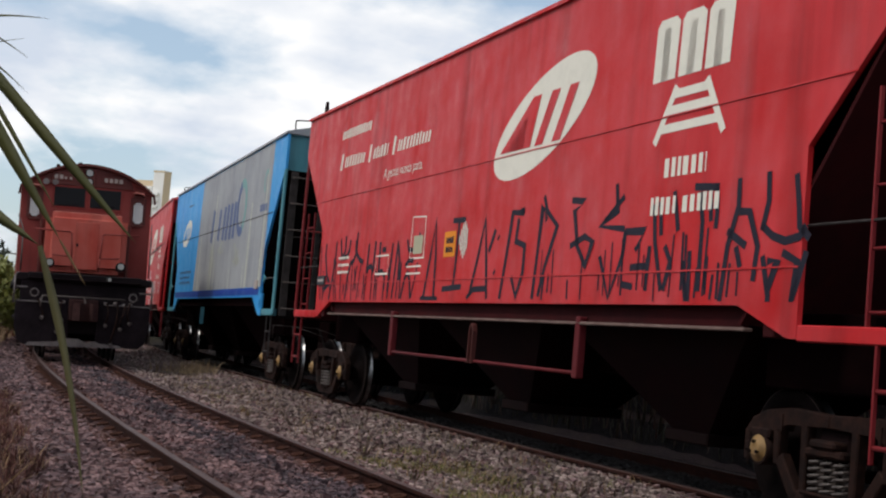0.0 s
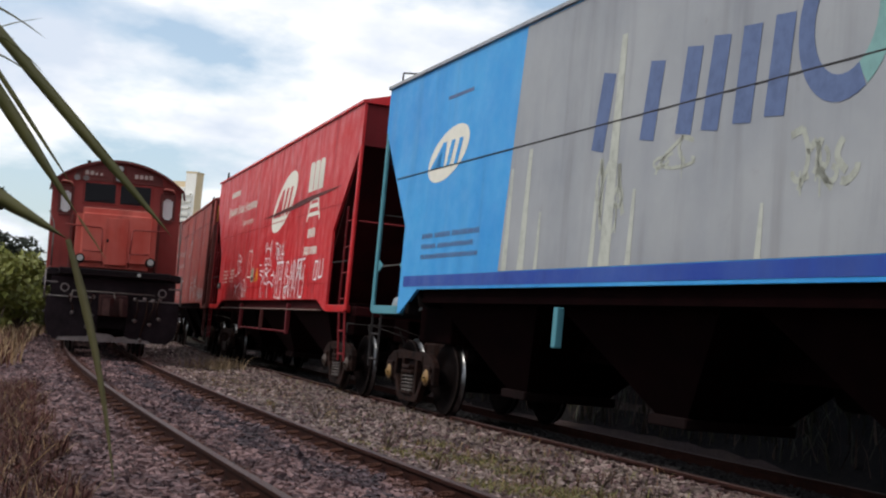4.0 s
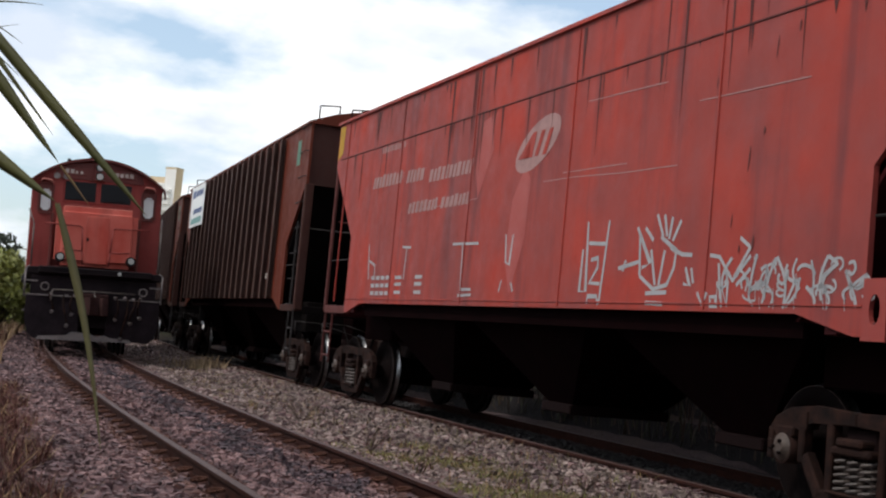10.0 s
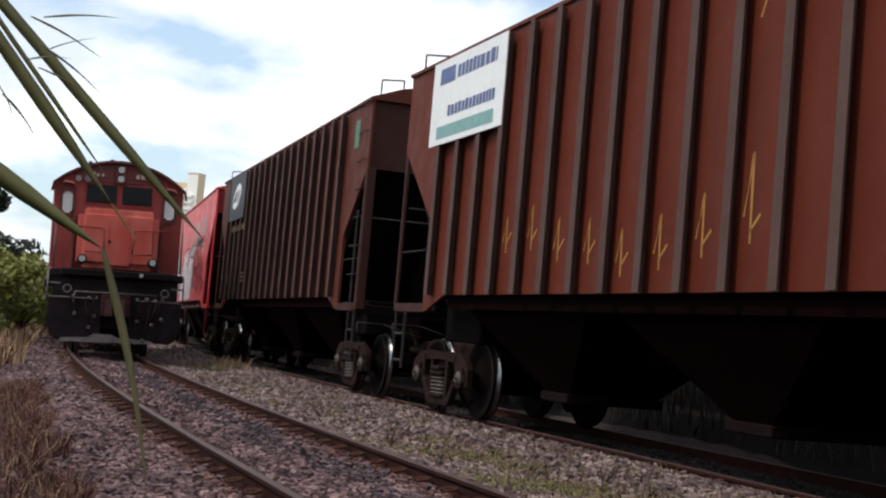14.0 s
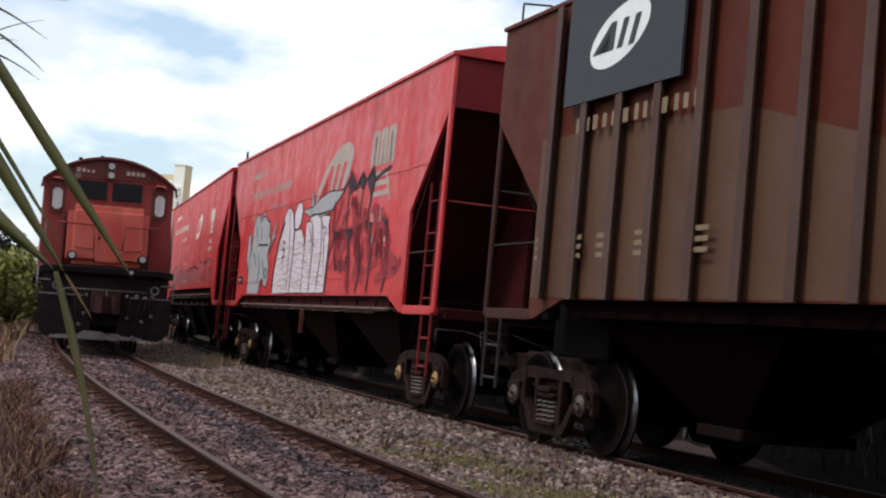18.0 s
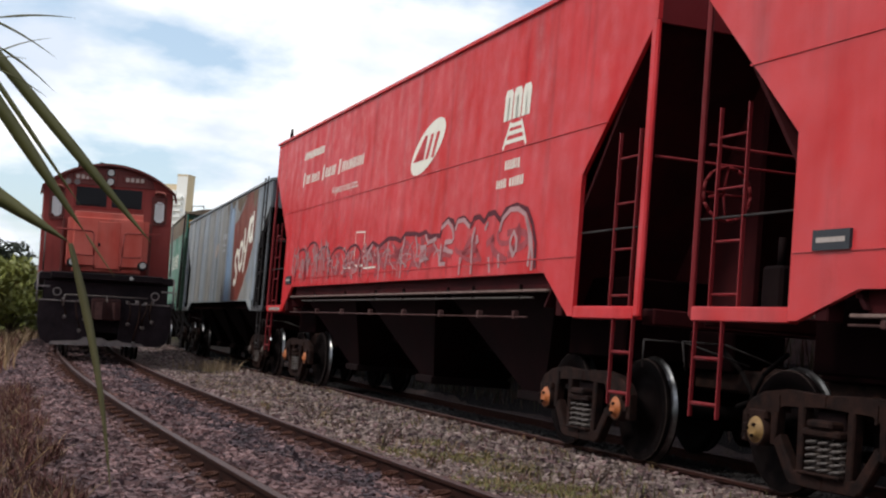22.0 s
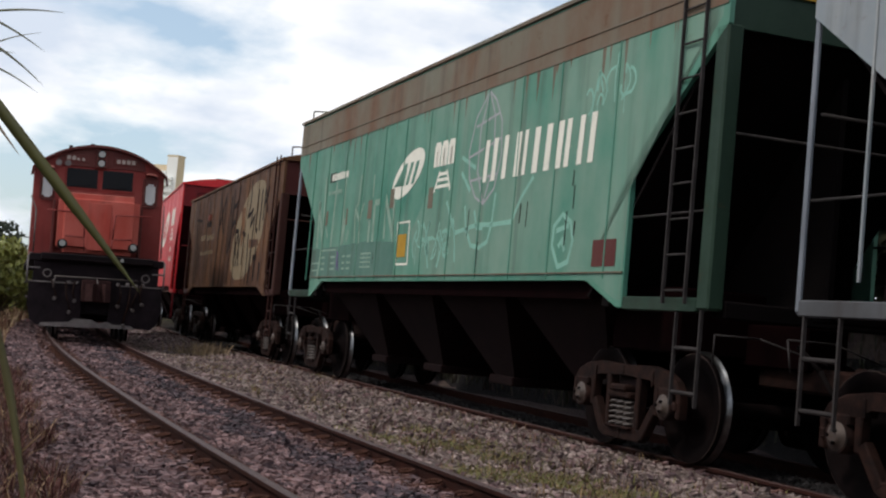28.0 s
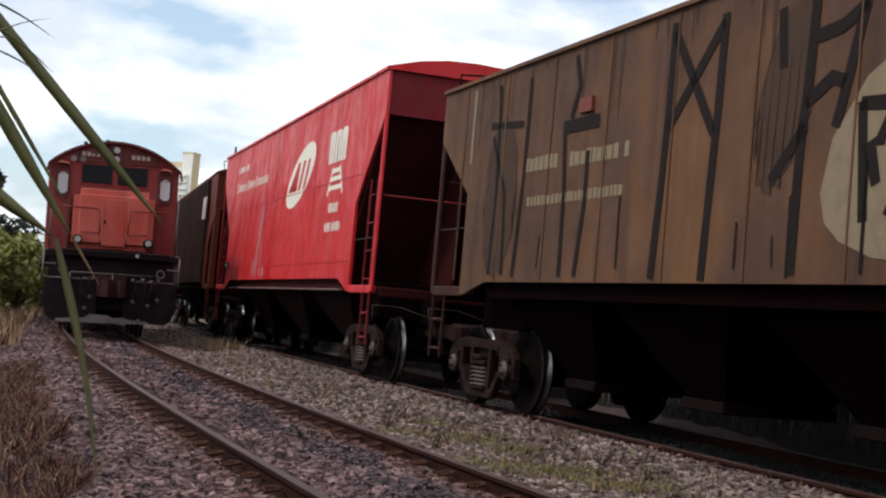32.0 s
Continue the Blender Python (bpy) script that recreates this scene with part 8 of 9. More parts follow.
# ---------------------------------------------------------------- tower block
def build_tower():
    """Seen over one corner: a bare stair tower, and a wing with a stack of white balconies."""
    tw = thing("apartment_tower", "tall cream apartment tower with white balconies, far away", "building")
    wall_a = rough_stuff("cream_render", (0.60, 0.48, 0.32), (0.54, 0.43, 0.29), 0.3, 0.9)
    wall_b = rough_stuff("white_render", (0.80, 0.79, 0.76), (0.72, 0.71, 0.69), 0.3, 0.9)
    H = 66.5
    bm = B()
    box(bm, 0, 5.6, 0, 5.6, -1, H)
    part("core_wall", bm, wall_a, tw, "cream stair tower")
    bm = B()
    box(bm, -0.06, -0.002, 0.0, 5.6, -1, H)
    part("lit_wall", bm, wall_b, tw, "white rendered flank")
    bm = B()
    box(bm, -0.15, 5.75, -0.15, 5.75, H, H + 0.8)
    part("parapet", bm, wall_a, tw)
    bm = B()
    box(bm, -0.6, 12, 5.6, 18, -1, H - 6.5)
    part("wall", bm, wall_b, tw)
    bm = B()
    box(bm, 1.5, 9, 5.7, 16, H - 6.5, H - 3.6)
    part("roof_house", bm, wall_a, tw)
    dark = rough_stuff("shaded_window", (0.10, 0.09, 0.085), (0.16, 0.15, 0.14), 0.4, 0.4)
    win, bal, side = B(), B(), B()
    box(win, -0.1, 0.0, -1.3, 1.3, 0, 1.6)
    box(bal, -1.5, 0.0, -1.9, 1.9, -1.1, 0.05)
    box(side, 0.0, 1.6, -0.1, 0.0, 0, 1.3)
    wm, bl, sm = mesh_of("window", win, dark), mesh_of("balcony", bal, wall_b), mesh_of("stair_window", side, dark)
    for k in range(20):
        z = 3.0 + k * 2.85
        for y in (7.6, 11.8, 16.0):
            part("window", wm, None, tw).matrix_basis = pose(-0.604, y, z)
            part("balcony", bl, None, tw).matrix_basis = pose(-0.61, y, z)
        part("balcony", bl, None, tw).matrix_basis = pose(-0.07, 3.6, z)
    tw.matrix_basis = pose(111.0, 600, 0, 0, 0, 45)


# ---------------------------------------------------------------- plants
LEAF = rough_stuff("green_leaf", (0.27, 0.28, 0.05), (0.14, 0.16, 0.03), 3.0, 0.6, 0, 0.2, 0.005, True)
LEAF_DARK = rough_stuff("dark_green_leaf", (0.020, 0.030, 0.012), (0.012, 0.019, 0.008), 3.0, 0.6, 0, 0.2, 0.005, True)
LEAF_BANK = rough_stuff("olive_green_leaf", (0.050, 0.046, 0.020), (0.026, 0.026, 0.011), 3.0, 0.6, 0, 0.2, 0.005, True)
STRAW = rough_stuff("dry_grass", (0.33, 0.21, 0.10), (0.22, 0.125, 0.06), 3.0, 0.8, 0, 0.2, 0.005, True)
PALE_STRAW = rough_stuff("pale_straw", (0.48, 0.34, 0.20), (0.33, 0.21, 0.12), 3.0, 0.8, 0, 0.2, 0.005, True)
RUSSET = rough_stuff("russet_dead_weeds", (0.125, 0.034, 0.023), (0.050, 0.015, 0.012), 3.0, 0.9, 0, 0.2, 0.005, True)
GRASS = rough_stuff("short_green_grass", (0.21, 0.195, 0.055), (0.13, 0.12, 0.036), 3.0, 0.8, 0, 0.2, 0.005, True)
BARK = rough_stuff("bark", (0.10, 0.075, 0.055), (0.06, 0.045, 0.035), 5.0, 0.95)
TWIG = rough_stuff("dead_twig", (0.10, 0.065, 0.05), (0.055, 0.035, 0.03), 6.0, 0.95)


def leaves_mesh(name, centres, radii, n, size, mat, seed):
    """Many small folded leaves scattered in uneven clumps."""
    rng = np.random.default_rng(seed)
    k = rng.integers(0, len(centres), n)
    d = rng.normal(0, 1, (n, 3))
    d /= np.linalg.norm(d, axis=1)[:, None]
    p = np.array(centres)[k] + d * np.array(radii)[k][:, None] * rng.random(n)[:, None] ** 0.45
    a = rng.normal(0, 1, (n, 3))
    a /= np.linalg.norm(a, axis=1)[:, None]
    b = np.cross(a, rng.normal(0, 1, (n, 3)))
    b /= np.linalg.norm(b, axis=1)[:, None]
    s = size * (0.6 + 0.8 * rng.random(n))[:, None]
    v = np.stack([p - a * s, p + b * s * 0.42, p + a * s, p - b * s * 0.42], 1).reshape(-1, 3)
    f = np.arange(n * 4).reshape(-1, 4)
    me = bpy.data.meshes.new(name)
    me.from_pydata(v.tolist(), [], f.tolist())
    me.materials.append(mat)
    return me


def tree(x, y, h, spread, mat, seed, label, trunk_h=0.35, n=2600, leaf=0.16):
    rng = random.Random(seed)
    t = thing("tree" if h > 4 else "shrub", label, "tree" if h > 4 else "shrub")
    bm = B()
    rod(bm, (0, 0, -0.6), (0.05 * h * rng.uniform(-1, 1), 0, h * trunk_h), 0.035 * h, 8, 0.02 * h)
    cs, rs = [], []
    for k in range(9):
        a = rng.uniform(0, 6.28)
        r = spread * rng.uniform(0.2, 0.8)
        c = (r * math.cos(a), r * math.sin(a), h * rng.uniform(trunk_h, 0.86))
        cs.append(c)
        rs.append(spread * rng.uniform(0.28, 0.5))
        rod(bm, (0, 0, h * trunk_h * 0.8), c, 0.012 * h, 5, 0.004 * h)
    cs.append((0, 0, h * 0.8))
    rs.append(spread * 0.4)
    part("trunk", bm, BARK, t)
    part("crown", leaves_mesh("crown", cs, rs, n, leaf, mat, seed), None, t)
    t.matrix_basis = pose(x, y, ground_z(min(x, 20), min(y, 100)))
    return t


def blades(name, spots, h, mats, seed, label, category, lean=0.5, width=0.012):
    """Grass: thin bent blades at the given spots, one heap of stuff."""
    rng = np.random.default_rng(seed)
    n = len(spots)
    p = np.array(spots)
    hh = h * (0.4 + 0.9 * rng.random(n))
    a = rng.random(n) * 6.283
    d = np.stack([np.cos(a), np.sin(a), np.zeros(n)], 1)
    side = np.stack([-d[:, 1], d[:, 0], np.zeros(n)], 1) * (width * (0.6 + 0.8 * rng.random(n)))[:, None]
    le = (lean * rng.random(n) * hh)[:, None]
    up = np.stack([np.zeros(n), np.zeros(n), hh], 1)
    m = p + d * le * 0.35 + up * 0.6
    t = p + d * le + up
    v = np.stack([p - side, p + side, m + side * 0.7, m - side * 0.7, t], 1).reshape(-1, 3)
    base = (np.arange(n) * 5)[:, None]
    q = (base + np.array([0, 1, 2, 3])).tolist()
    r = (base + np.array([3, 2, 4])).tolist()
    me = bpy.data.meshes.new(name)
    me.from_pydata(v.tolist(), [], q + r)
    for x in mats:
        me.materials.append(x)
    if len(mats) > 1:
        k = rng.integers(0, len(mats), n)
        me.polygons.foreach_set("material_index", np.concatenate([k, k]).astype(np.int32))
    tagged(new(name, me), label, category, kind="stuff")


def build_plants():
    rng = np.random.default_rng(11)
    # weeds between the tracks: tufts, greener in the near stretch
    for name, mat, n, y0, y1, lab, k in (("dry_weeds", (STRAW, RUSSET, GRASS, TWIG), 170, 9, 36, "straw-coloured dry weeds between the tracks", 22), ("green_weeds", (GRASS, GRASS, STRAW, GRASS), 300, 9.5, 15.5, "short yellow-green weeds between the tracks", 46)):
        spots = []
        for i in range(n):
            y = y0 + (y1 - y0) * rng.random() ** 1.2
            x1, x2 = siding_line(y)[0], train_line(y)[0]
            x = x1 + 0.8 + (x2 - x1 - 1.6) * ((0.18 + 0.45 * rng.random()) if name == "green_weeds" else (0.2 + 0.7 * rng.random()))
            r = 0.05 + 0.10 * rng.random()
            if name == "green_weeds" and math.sin(y * 2.1 + x) + 0.8 * math.sin(y * 4.7 - 2 * x) < 0.1:
                continue
            for j in range(k):
                a, b = x + rng.normal(0, r), y + rng.normal(0, r * 1.5)
                spots.append((a, b, ground_z(a, b) - 0.01))
        blades(name, spots, 0.11 if name == "dry_weeds" else 0.07, mat, 5, lab, "weeds", 1.3, 0.006)
    # clump of straw by the far points
    spots = []
    for i in range(330):
        a, b = 7.35 + rng.normal(0, 0.28), 33.6 + rng.normal(0, 0.7)
        spots.append((a, b, ground_z(a, b)))
    blades("straw_clump", spots, 0.3, (PALE_STRAW,), 6, "pale dry straw clump by the track", "dry grass", 1.2, 0.012)
    # russet dead weeds on the verge
    spots = []
    for i in range(14000):
        b = 7.5 + 13 * rng.random()
        a = 1.12 + 0.055 * (b - 10) - 2.0 * rng.random() ** 1.3 + 0.15 * math.sin(b * 2.3)
        spots.append((a, b, ground_z(a, b)))
    blades("dead_weeds", spots, 0.17, (RUSSET, TWIG, RUSSET, RUSSET, RUSSET, STRAW, RUSSET), 8, "russet dead weeds on the verge", "weeds", 1.9, 0.005)
    spots = []
    for i in range(6000):
        b = 26 + 40 * rng.random()
        a = siding_line(b)[0] - 1.9 - 3.2 * rng.random() ** 0.8
        spots.append((a, b, ground_z(a, b)))
    blades("verge_grass", spots, 0.5, (STRAW, PALE_STRAW, RUSSET), 9, "tall dry yellow grass on the verge", "grass", 0.8, 0.016)
    # a leafless twiggy weed
    for x, y, h, seed in ((4.97, 13.83, 0.42, 1), (5.35, 17.8, 0.36, 2), (6.2, 11.2, 0.22, 4)):
        rr = random.Random(seed)
        bm = B()
        for i in range(9):
            a = rr.uniform(0, 6.28)
            k = rr.uniform(0.3, 0.9)
            p = Vector((0, 0, 0))
            q = Vector((math.cos(a) * k * h * 0.6, math.sin(a) * k * h * 0.6, h * rr.uniform(0.3, 0.7)))
            t = q + Vector((math.cos(a) * 0.1, math.sin(a) * 0.1, h * rr.uniform(0.05, 0.35)))
            rod(bm, p, q, 0.007, 5, 0.005)
            rod(bm, q, t, 0.005, 5, 0.003)
            rod(bm, q, q + Vector((rr.uniform(-0.12, 0.12), rr.uniform(-0.12, 0.12), 0.06)), 0.004, 5, 0.002)
        ob = new("dead_bush", mesh_of("dead_bush", bm, TWIG))
        tagged(ob, "small leafless dead bush in the ballast", "bush")
        ob.matrix_basis = pose(x, y, ground_z(x, y) - 0.01)
    bm = B()
    rod(bm, (0, 0, 0), (0.13, 0.0, 0.15), 0.008, 6, 0.007)
    rod(bm, (0.13, 0.0, 0.15), (0.26, 0.01, 0.29), 0.007, 6, 0.003)
    ob = new("dry_stalk", mesh_of("dry_stalk", bm, STRAW))
    tagged(ob, "pale dry stalk leaning out of the dead weeds", "stalk")
    ob.matrix_basis = pose(0.84, 10.2, ground_z(0.84, 10.2) - 0.02)
    # shrubs left of the siding, trees beyond
    for i, (x, y, h, r) in enumerate(((2.6, 46, 2.7, 1.6), (3.6, 52, 3.2, 1.8), (1.4, 50, 3.0, 1.9), (4.0, 60, 3.4, 2.0), (2.4, 58, 3.8, 2.2), (0.2, 55, 3.6, 2.2), (5.2, 70, 3.6, 2.2), (3.4, 68, 4.0, 2.4))):
        tree(x, y, h, r, LEAF, 20 + i, "leafy light-green shrub beyond dry grass", 0.16, 2600, 0.13)
    tree(3.0, 98, 11.3, 2.4, LEAF_DARK, 40, "tall dark green tree behind the shrubs", 0.3, 3200, 0.3)
    tree(1.2, 104, 8.0, 3.0, LEAF_DARK, 41, "tall dark green tree behind the shrubs", 0.3, 3000, 0.3)
    for i, (x, y) in enumerate(((7.4, 150), (4.0, 160), (10.0, 170))):
        tree(x, y, 9.0, 4.5, LEAF_DARK, 50 + i, "dark green tree in the distance", 0.2, 2200, 0.4)
    # overgrown bank behind the train
    for i in range(36):
        y = -4 + 2.1 * i
        x = train_line(y)[0] + (4.7 if i % 2 else 6.6) + 0.5 * math.sin(i * 2.1)
        tree(x, y, (3.3 if i % 2 else 3.9) + 0.4 * math.sin(i * 1.7), 2.3 if i % 2 else 2.9, LEAF_BANK, 60 + i, "olive-green shrub on the bank behind the train", 0.10, 3200, 0.19)
    spots = []
    for i in range(7000):
        b = 1 + 40 * rng.random()
        a = train_line(b)[0] + 2.4 + 2.2 * rng.random()
        spots.append((a, b, ground_z(a, b)))
    blades("bank_grass", spots, 0.45, (LEAF_BANK, TWIG, LEAF_BANK), 12, "rank grass on the bank", "grass", 0.8, 0.014)


# ---------------------------------------------------------------- leaves that hang beside the camera
BLADE = rough_stuff("olive_blade", (0.12, 0.115, 0.036), (0.07, 0.072, 0.022), 6.0, 0.5, 0, 0.15, 0.002)
BLADE_DRY = rough_stuff("yellowing_blade", (0.155, 0.14, 0.06), (0.10, 0.09, 0.038), 6.0, 0.6, 0, 0.15, 0.002)
FACING = -22.0


def blade(length, width, tip_first=True, droop=0.0, n=14, back=0.25):
    """A long folded leaf blade along x that ends in a point at the origin, or starts there."""
    bm = B()
    prev = None
    for i in range(n + 1):
        k = i / n
        x = -length * (1 - k) if tip_first else length * k
        wdt = width * (min(1.0, (1 - k) * 4.0) ** 0.7 if tip_first else min(1.0, 0.45 + 2.2 * k) * (1 - k) ** 0.75)
        z = droop * math.sin(k * math.pi)
        row = [bm.verts.new((x, 0.0, z + wdt / 2)), bm.verts.new((x, 0.25 * wdt, z)), bm.verts.new((x, 0.0, z - wdt / 2)), bm.verts.new((x, 0.25 * wdt + 0.0012, z))]
        if prev:
            for j in range(4):
                f = bm.faces.new((prev[j], prev[(j + 1) % 4], row[(j + 1) % 4], row[j]))
                f.smooth = True
        prev = row
    return bm


LEAVES = {}


def build_leaves():
    a = thing("cane_leaf", "long olive-green cane leaf hanging into view", "leaf", "cane leaves beside the camera")
    part("blade", blade(0.9, 0.021), BLADE, a)
    b = thing("cane_leaf", "narrow olive-green cane leaf with a dry pointed end", "leaf", "cane leaves beside the camera")
    part("blade", blade(0.8, 0.026), BLADE, b)
    part("dry_tip", blade(0.10, 0.007, False), STRAW, b, "dry curled tip")
    strip = part("strip", blade(0.75, 0.010), BLADE, b, "thin strip torn from the blade")
    strip.matrix_basis = pose(-0.05, 0.002, 0.021)
    c = thing("cane_leaf", "broad green cane leaf broken over, its yellowing end hanging down", "leaf", "cane leaves beside the camera")
    part("hanging_end", blade(0.40, 0.018, False, 0.010), BLADE_DRY, c, "yellowing hanging end")
    base = part("blade", blade(0.7, 0.032), BLADE, c)
    tuft = thing("cane_tuft", "tuft of fine pointed dark green leaves", "leaf", "cane leaves beside the camera")
    for k, (x, z, le, an, wd) in enumerate(((0.0, 0.048, 0.12, -4, 0.005), (-0.02, 0.048, 0.13, 26, 0.005), (0.0, -0.008, 0.09, -20, 0.003), (0.0, 0.005, 0.12, 34, 0.005), (-0.02, -0.02, 0.07, -6, 0.004), (0.0, -0.03, 0.10, 25, 0.004), (-0.05, -0.075, 0.09, 48, 0.005), (-0.06, -0.06, 0.06, 60, 0.003))):
        ob = part("leaf", blade(le, wd, False, 0.004, 8), BLADE, tuft)
        ob.matrix_basis = pose(x, 0, z, 0, an, 0)
    # the cane that the leaves grow from, just out of view
    cane = thing("cane_plant", "clump of green cane stems beside the camera", "plant")
    for x, y, z in ((-0.34, 2.50, 2.05), (-0.32, 2.72, 1.98), (-0.52, 2.32, 1.75)):
        bm = B()
        g = ground_z(x - 0.15, y)
        rod(bm, (x - 0.15, y, g - 0.05), (x - 0.06, y, (g + z) / 2), 0.013, 8, 0.011)
        rod(bm, (x - 0.06, y, (g + z) / 2), (x, y, z), 0.011, 8, 0.006)
        part("stem", bm, BLADE, cane)
    # out of view: tall cane added to keep low sky light off the near wagons
    rng = np.random.default_rng(77)
    spots = []
    for i in range(9000):
        y = -16 + 32 * rng.random()
        x = -1.3 - 0.05 * max(y, 0) - 5.5 * rng.random()
        spots.append((x, y, ground_z(x, y) - 0.02))
    blades("cane_thicket", spots, 3.6, (BLADE, BLADE, BLADE_DRY), 78, "unseen thicket of tall green cane, added to screen low sky light", "cane", 0.5, 0.028)
    LEAVES.update(a=a, b=b, c=c, base=base, tuft=tuft)


def build_pole():
    po = thing("utility_pole", "grey utility pole beyond the shrubs", "pole")
    bm = B()
    rod(bm, (0, 0, -0.5), (0, 0, 7.0), 0.13, 10, 0.09)
    part("shaft", bm, rough_stuff("pole_concrete", (0.38, 0.37, 0.35), (0.3, 0.29, 0.28), 2.0, 0.9), po)
    bm = B()
    box(bm, -0.7, 0.7, -0.05, 0.05, 6.4, 6.5)
    part("cross_arm", bm, BARK, po)
    po.matrix_basis = pose(11.2, 130, -0.5)


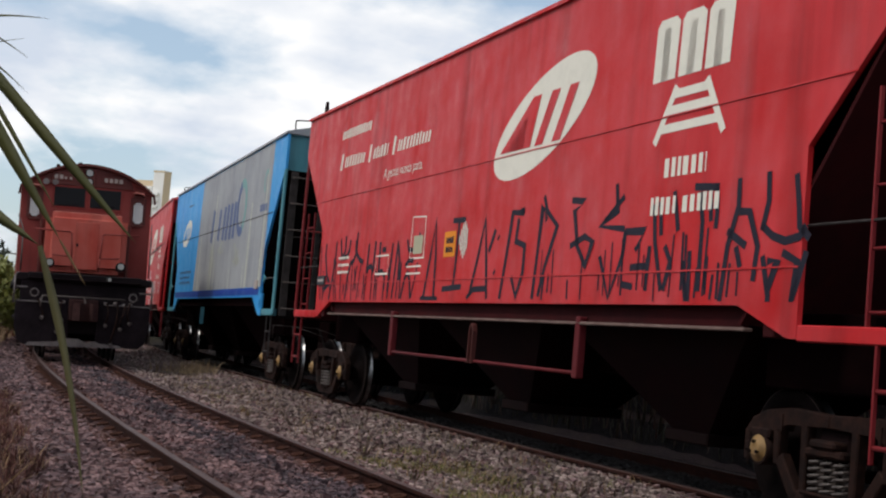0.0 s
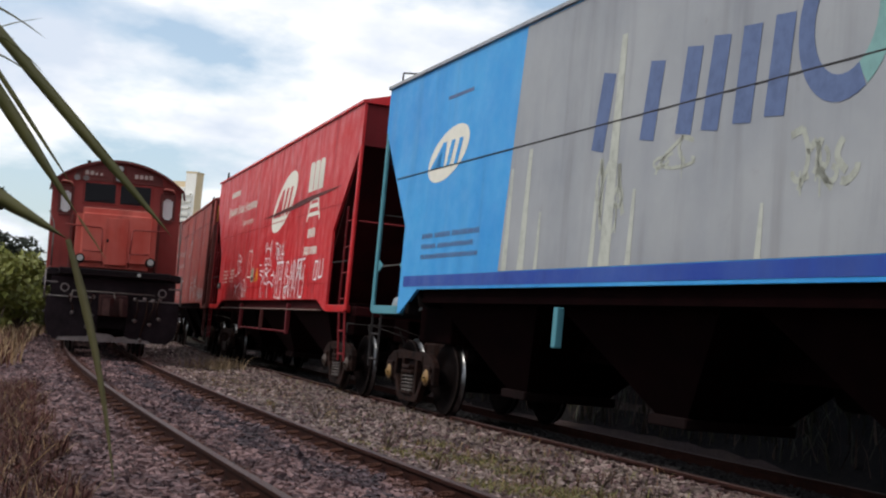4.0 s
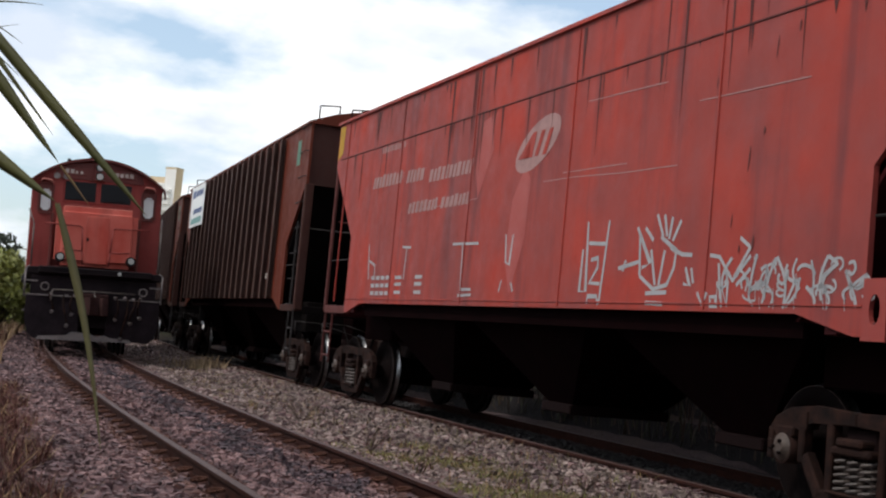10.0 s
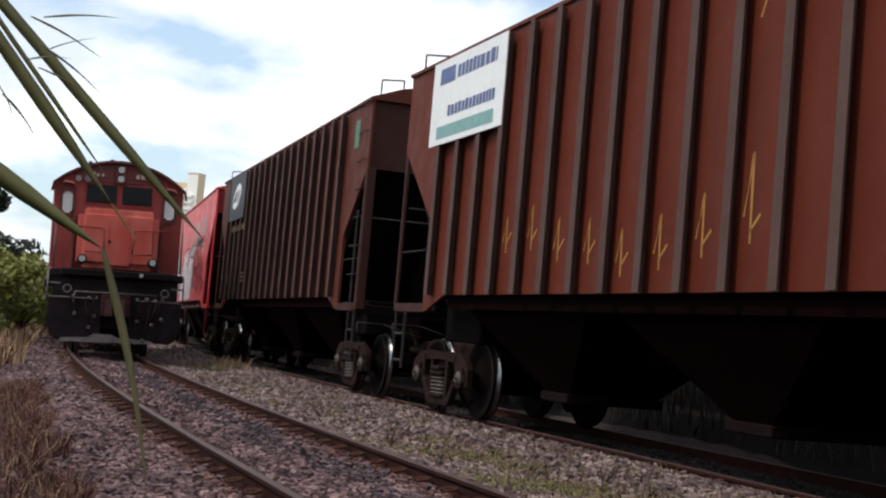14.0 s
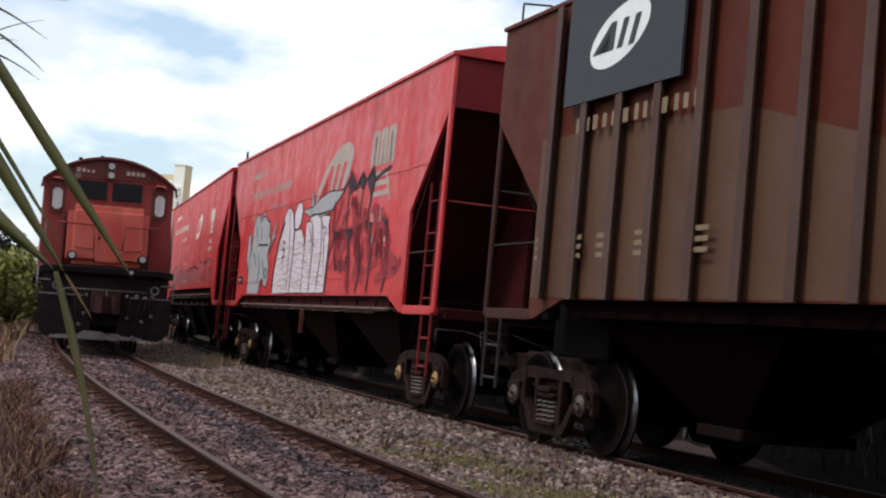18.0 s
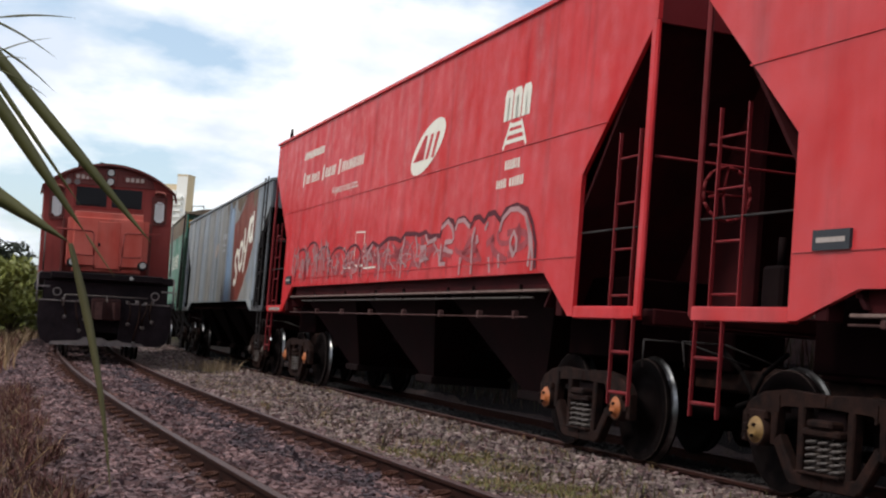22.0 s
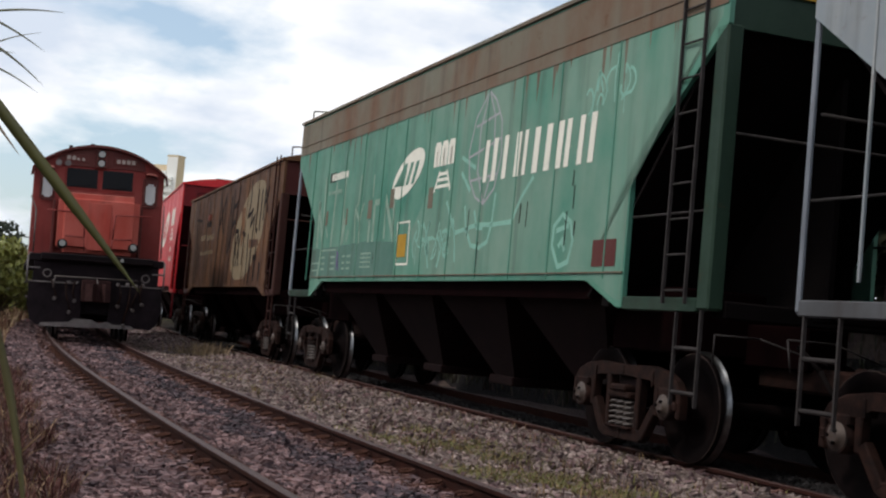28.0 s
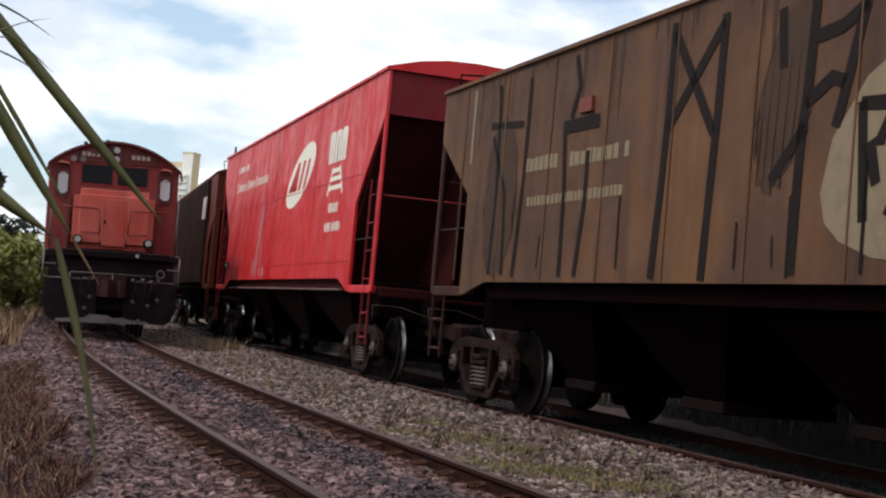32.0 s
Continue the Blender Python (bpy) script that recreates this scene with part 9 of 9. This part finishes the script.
def motions():
    times = [0.5 * i for i in range(65)]
    for w, middle in TRAIN:
        walk(w, [(t, on_train(middle - rolled(t))) for t in times])
    for ob, middle, place in RIDERS:
        walk(ob, [(t, on_train(middle - rolled(t)) @ place) for t in times])
    fine = [0.1 * i for i in range(321)]
    for w, y in WHEELSETS:
        walk(w, [(t, pose(0, y, WHEEL_R, math.degrees(rolled(t) / WHEEL_R) % 360.0)) for t in fine])

    # the leaves sway: seconds, place of the point, turn
    sway_a = [(0, 0.348, 2.337, 1.298, 44.8), (1, 0.345, 2.333, 1.305, 44.4), (2, 0.360, 2.326, 1.223, 46.9), (3.2, 0.438, 2.297, 1.190, 44.0),
             (6, 0.373, 2.319, 1.245, 44.3), (7, 0.355, 2.325, 1.240, 46.3), (8, 0.352, 2.319, 1.335, 43.4), (9, 0.365, 2.317, 1.355, 41.8),
             (10, 0.382, 2.318, 1.298, 44.2), (11, 0.355, 2.330, 1.308, 45.2), (12, 0.359, 2.328, 1.252, 45.6), (13, 0.454, 2.290, 1.185, 44.3),
             (16, 0.503, 2.270, 1.163, 44.9), (17, 0.389, 2.313, 1.201, 48.3), (18, 0.300, 2.356, 1.197, 51.9), (19, 0.397, 2.314, 1.274, 43.7),
             (20, 0.382, 2.313, 1.317, 42.6), (21, 0.358, 2.325, 1.292, 42.9), (22, 0.414, 2.308, 1.181, 45.5), (23, 0.403, 2.314, 1.211, 46.1),
             (24, 0.354, 2.337, 1.299, 44.9), (25, 0.356, 2.336, 1.306, 45.6), (28, 0.389, 2.327, 1.107, 47.2), (29, 0.399, 2.317, 1.247, 43.1),
             (31, 0.418, 2.304, 1.265, 41.7), (32, 0.412, 2.307, 1.183, 45.8)]
    sway_b = [(0, 0.251, 2.594, 1.303, 54.9), (1, 0.236, 2.594, 1.298, 51.9), (2, 0.265, 2.582, 1.178, 53.6), (3.2, 0.300, 2.562, 1.236, 50.3),
             (6, 0.243, 2.588, 1.225, 53.8), (7, 0.208, 2.607, 1.113, 53.6), (8, 0.212, 2.587, 1.344, 49.5), (9, 0.207, 2.594, 1.386, 50.8),
             (10, 0.252, 2.580, 1.396, 48.5), (11, 0.245, 2.586, 1.377, 51.3), (12, 0.262, 2.578, 1.312, 50.5), (13, 0.319, 2.548, 1.294, 48.6),
             (16, 0.377, 2.536, 1.115, 54.1), (17, 0.252, 2.573, 1.302, 49.5), (18, 0.213, 2.606, 1.200, 53.1), (19, 0.241, 2.590, 1.311, 52.7),
             (20, 0.254, 2.583, 1.281, 51.7), (21, 0.279, 2.568, 1.355, 48.5), (22, 0.330, 2.555, 1.201, 50.8), (23, 0.311, 2.562, 1.292, 49.7),
             (24, 0.247, 2.597, 1.320, 52.0), (25, 0.239, 2.599, 1.359, 50.8), (28, 0.127, 2.630, 1.419, 49.3), (29, 0.224, 2.613, 1.116, 58.3),
             (31, 0.263, 2.587, 1.162, 53.7), (32, 0.291, 2.572, 1.153, 54.4)]
    sway_c = [(0, 0.176, 2.194, 1.270, 74.2, 30.0), (1, 0.170, 2.190, 1.271, 75.5, 32.0), (2, 0.202, 2.177, 1.163, 77.8, 34.9), (3.2, 0.256, 2.154, 1.159, 74.0, 26.6),
             (6, 0.176, 2.184, 1.212, 72.5, 29.3), (7, 0.164, 2.194, 1.111, 74.9, 38.9), (8, 0.164, 2.180, 1.278, 73.9, 29.6), (9, 0.152, 2.189, 1.323, 72.5, 26.1),
             (10, 0.214, 2.171, 1.293, 73.7, 31.3), (11, 0.178, 2.183, 1.333, 74.0, 28.2), (12, 0.201, 2.175, 1.254, 73.7, 25.9), (13, 0.286, 2.141, 1.175, 73.4, 29.7),
             (16, 0.311, 2.133, 1.102, 76.0, 32.9), (17, 0.205, 2.166, 1.245, 74.7, 28.9), (18, 0.154, 2.198, 1.195, 73.6, 36.9), (19, 0.203, 2.181, 1.222, 75.5, 31.7),
             (20, 0.192, 2.178, 1.260, 76.5, 31.2), (21, 0.197, 2.173, 1.305, 71.7, 27.5), (22, 0.262, 2.155, 1.161, 75.2, 28.0), (23, 0.248, 2.162, 1.207, 73.7, 30.6),
             (24, 0.177, 2.194, 1.283, 74.2, 30.4), (25, 0.182, 2.192, 1.305, 72.7, 32.6), (28, 0.151, 2.211, 1.040, 76.9, 35.3), (29, 0.180, 2.198, 1.112, 76.6, 39.9),
             (31, 0.207, 2.178, 1.160, 74.6, 25.8), (32, 0.222, 2.169, 1.138, 74.5, 31.3)]
    sway_t = [(0, 0.036, 2.175, 1.560), (1, 0.024, 2.175, 1.563), (2, 0.046, 2.156, 1.550), (3, 0.098, 2.138, 1.476),
             (6, 0.034, 2.164, 1.518), (7, 0.025, 2.160, 1.572), (8, 0.022, 2.161, 1.561), (9, 0.011, 2.173, 1.571),
             (10, 0.046, 2.166, 1.534), (11, 0.029, 2.175, 1.558), (12, 0.052, 2.165, 1.485), (13, 0.133, 2.126, 1.426),
             (16, 0.193, 2.099, 1.432), (17, 0.095, 2.137, 1.478), (18, 0.012, 2.175, 1.553), (19, 0.065, 2.158, 1.529),
             (20, 0.040, 2.161, 1.572), (21, 0.037, 2.165, 1.552), (22, 0.120, 2.136, 1.447), (23, 0.109, 2.145, 1.458),
             (24, 0.046, 2.180, 1.538), (25, 0.062, 2.173, 1.528), (28, 0.086, 2.157, 1.469), (29, 0.054, 2.171, 1.519),
             (30, 0.044, 2.176, 1.550), (31, 0.088, 2.153, 1.478), (32, 0.096, 2.146, 1.449)]
    for key, rows in (("a", sway_a), ("b", sway_b)):
        walk(LEAVES[key], [(t, pose(x, y, z, 0, turn, FACING)) for t, x, y, z, turn in rows])
    walk(LEAVES["c"], [(t, pose(x, y, z, 0, turn, FACING)) for t, x, y, z, turn, lean in sway_c])
    walk(LEAVES["base"], [(t, pose(0, 0.001, 0, 0, lean - turn, 0)) for t, x, y, z, turn, lean in sway_c])
    walk(LEAVES["tuft"], [(t, pose(x, y, z, 0, 0, FACING)) for t, x, y, z in sway_t])


build_ground()
build_tracks()
build_train()
build_loco()
build_tower()
build_pole()
build_plants()
build_leaves()
stones()
motions()
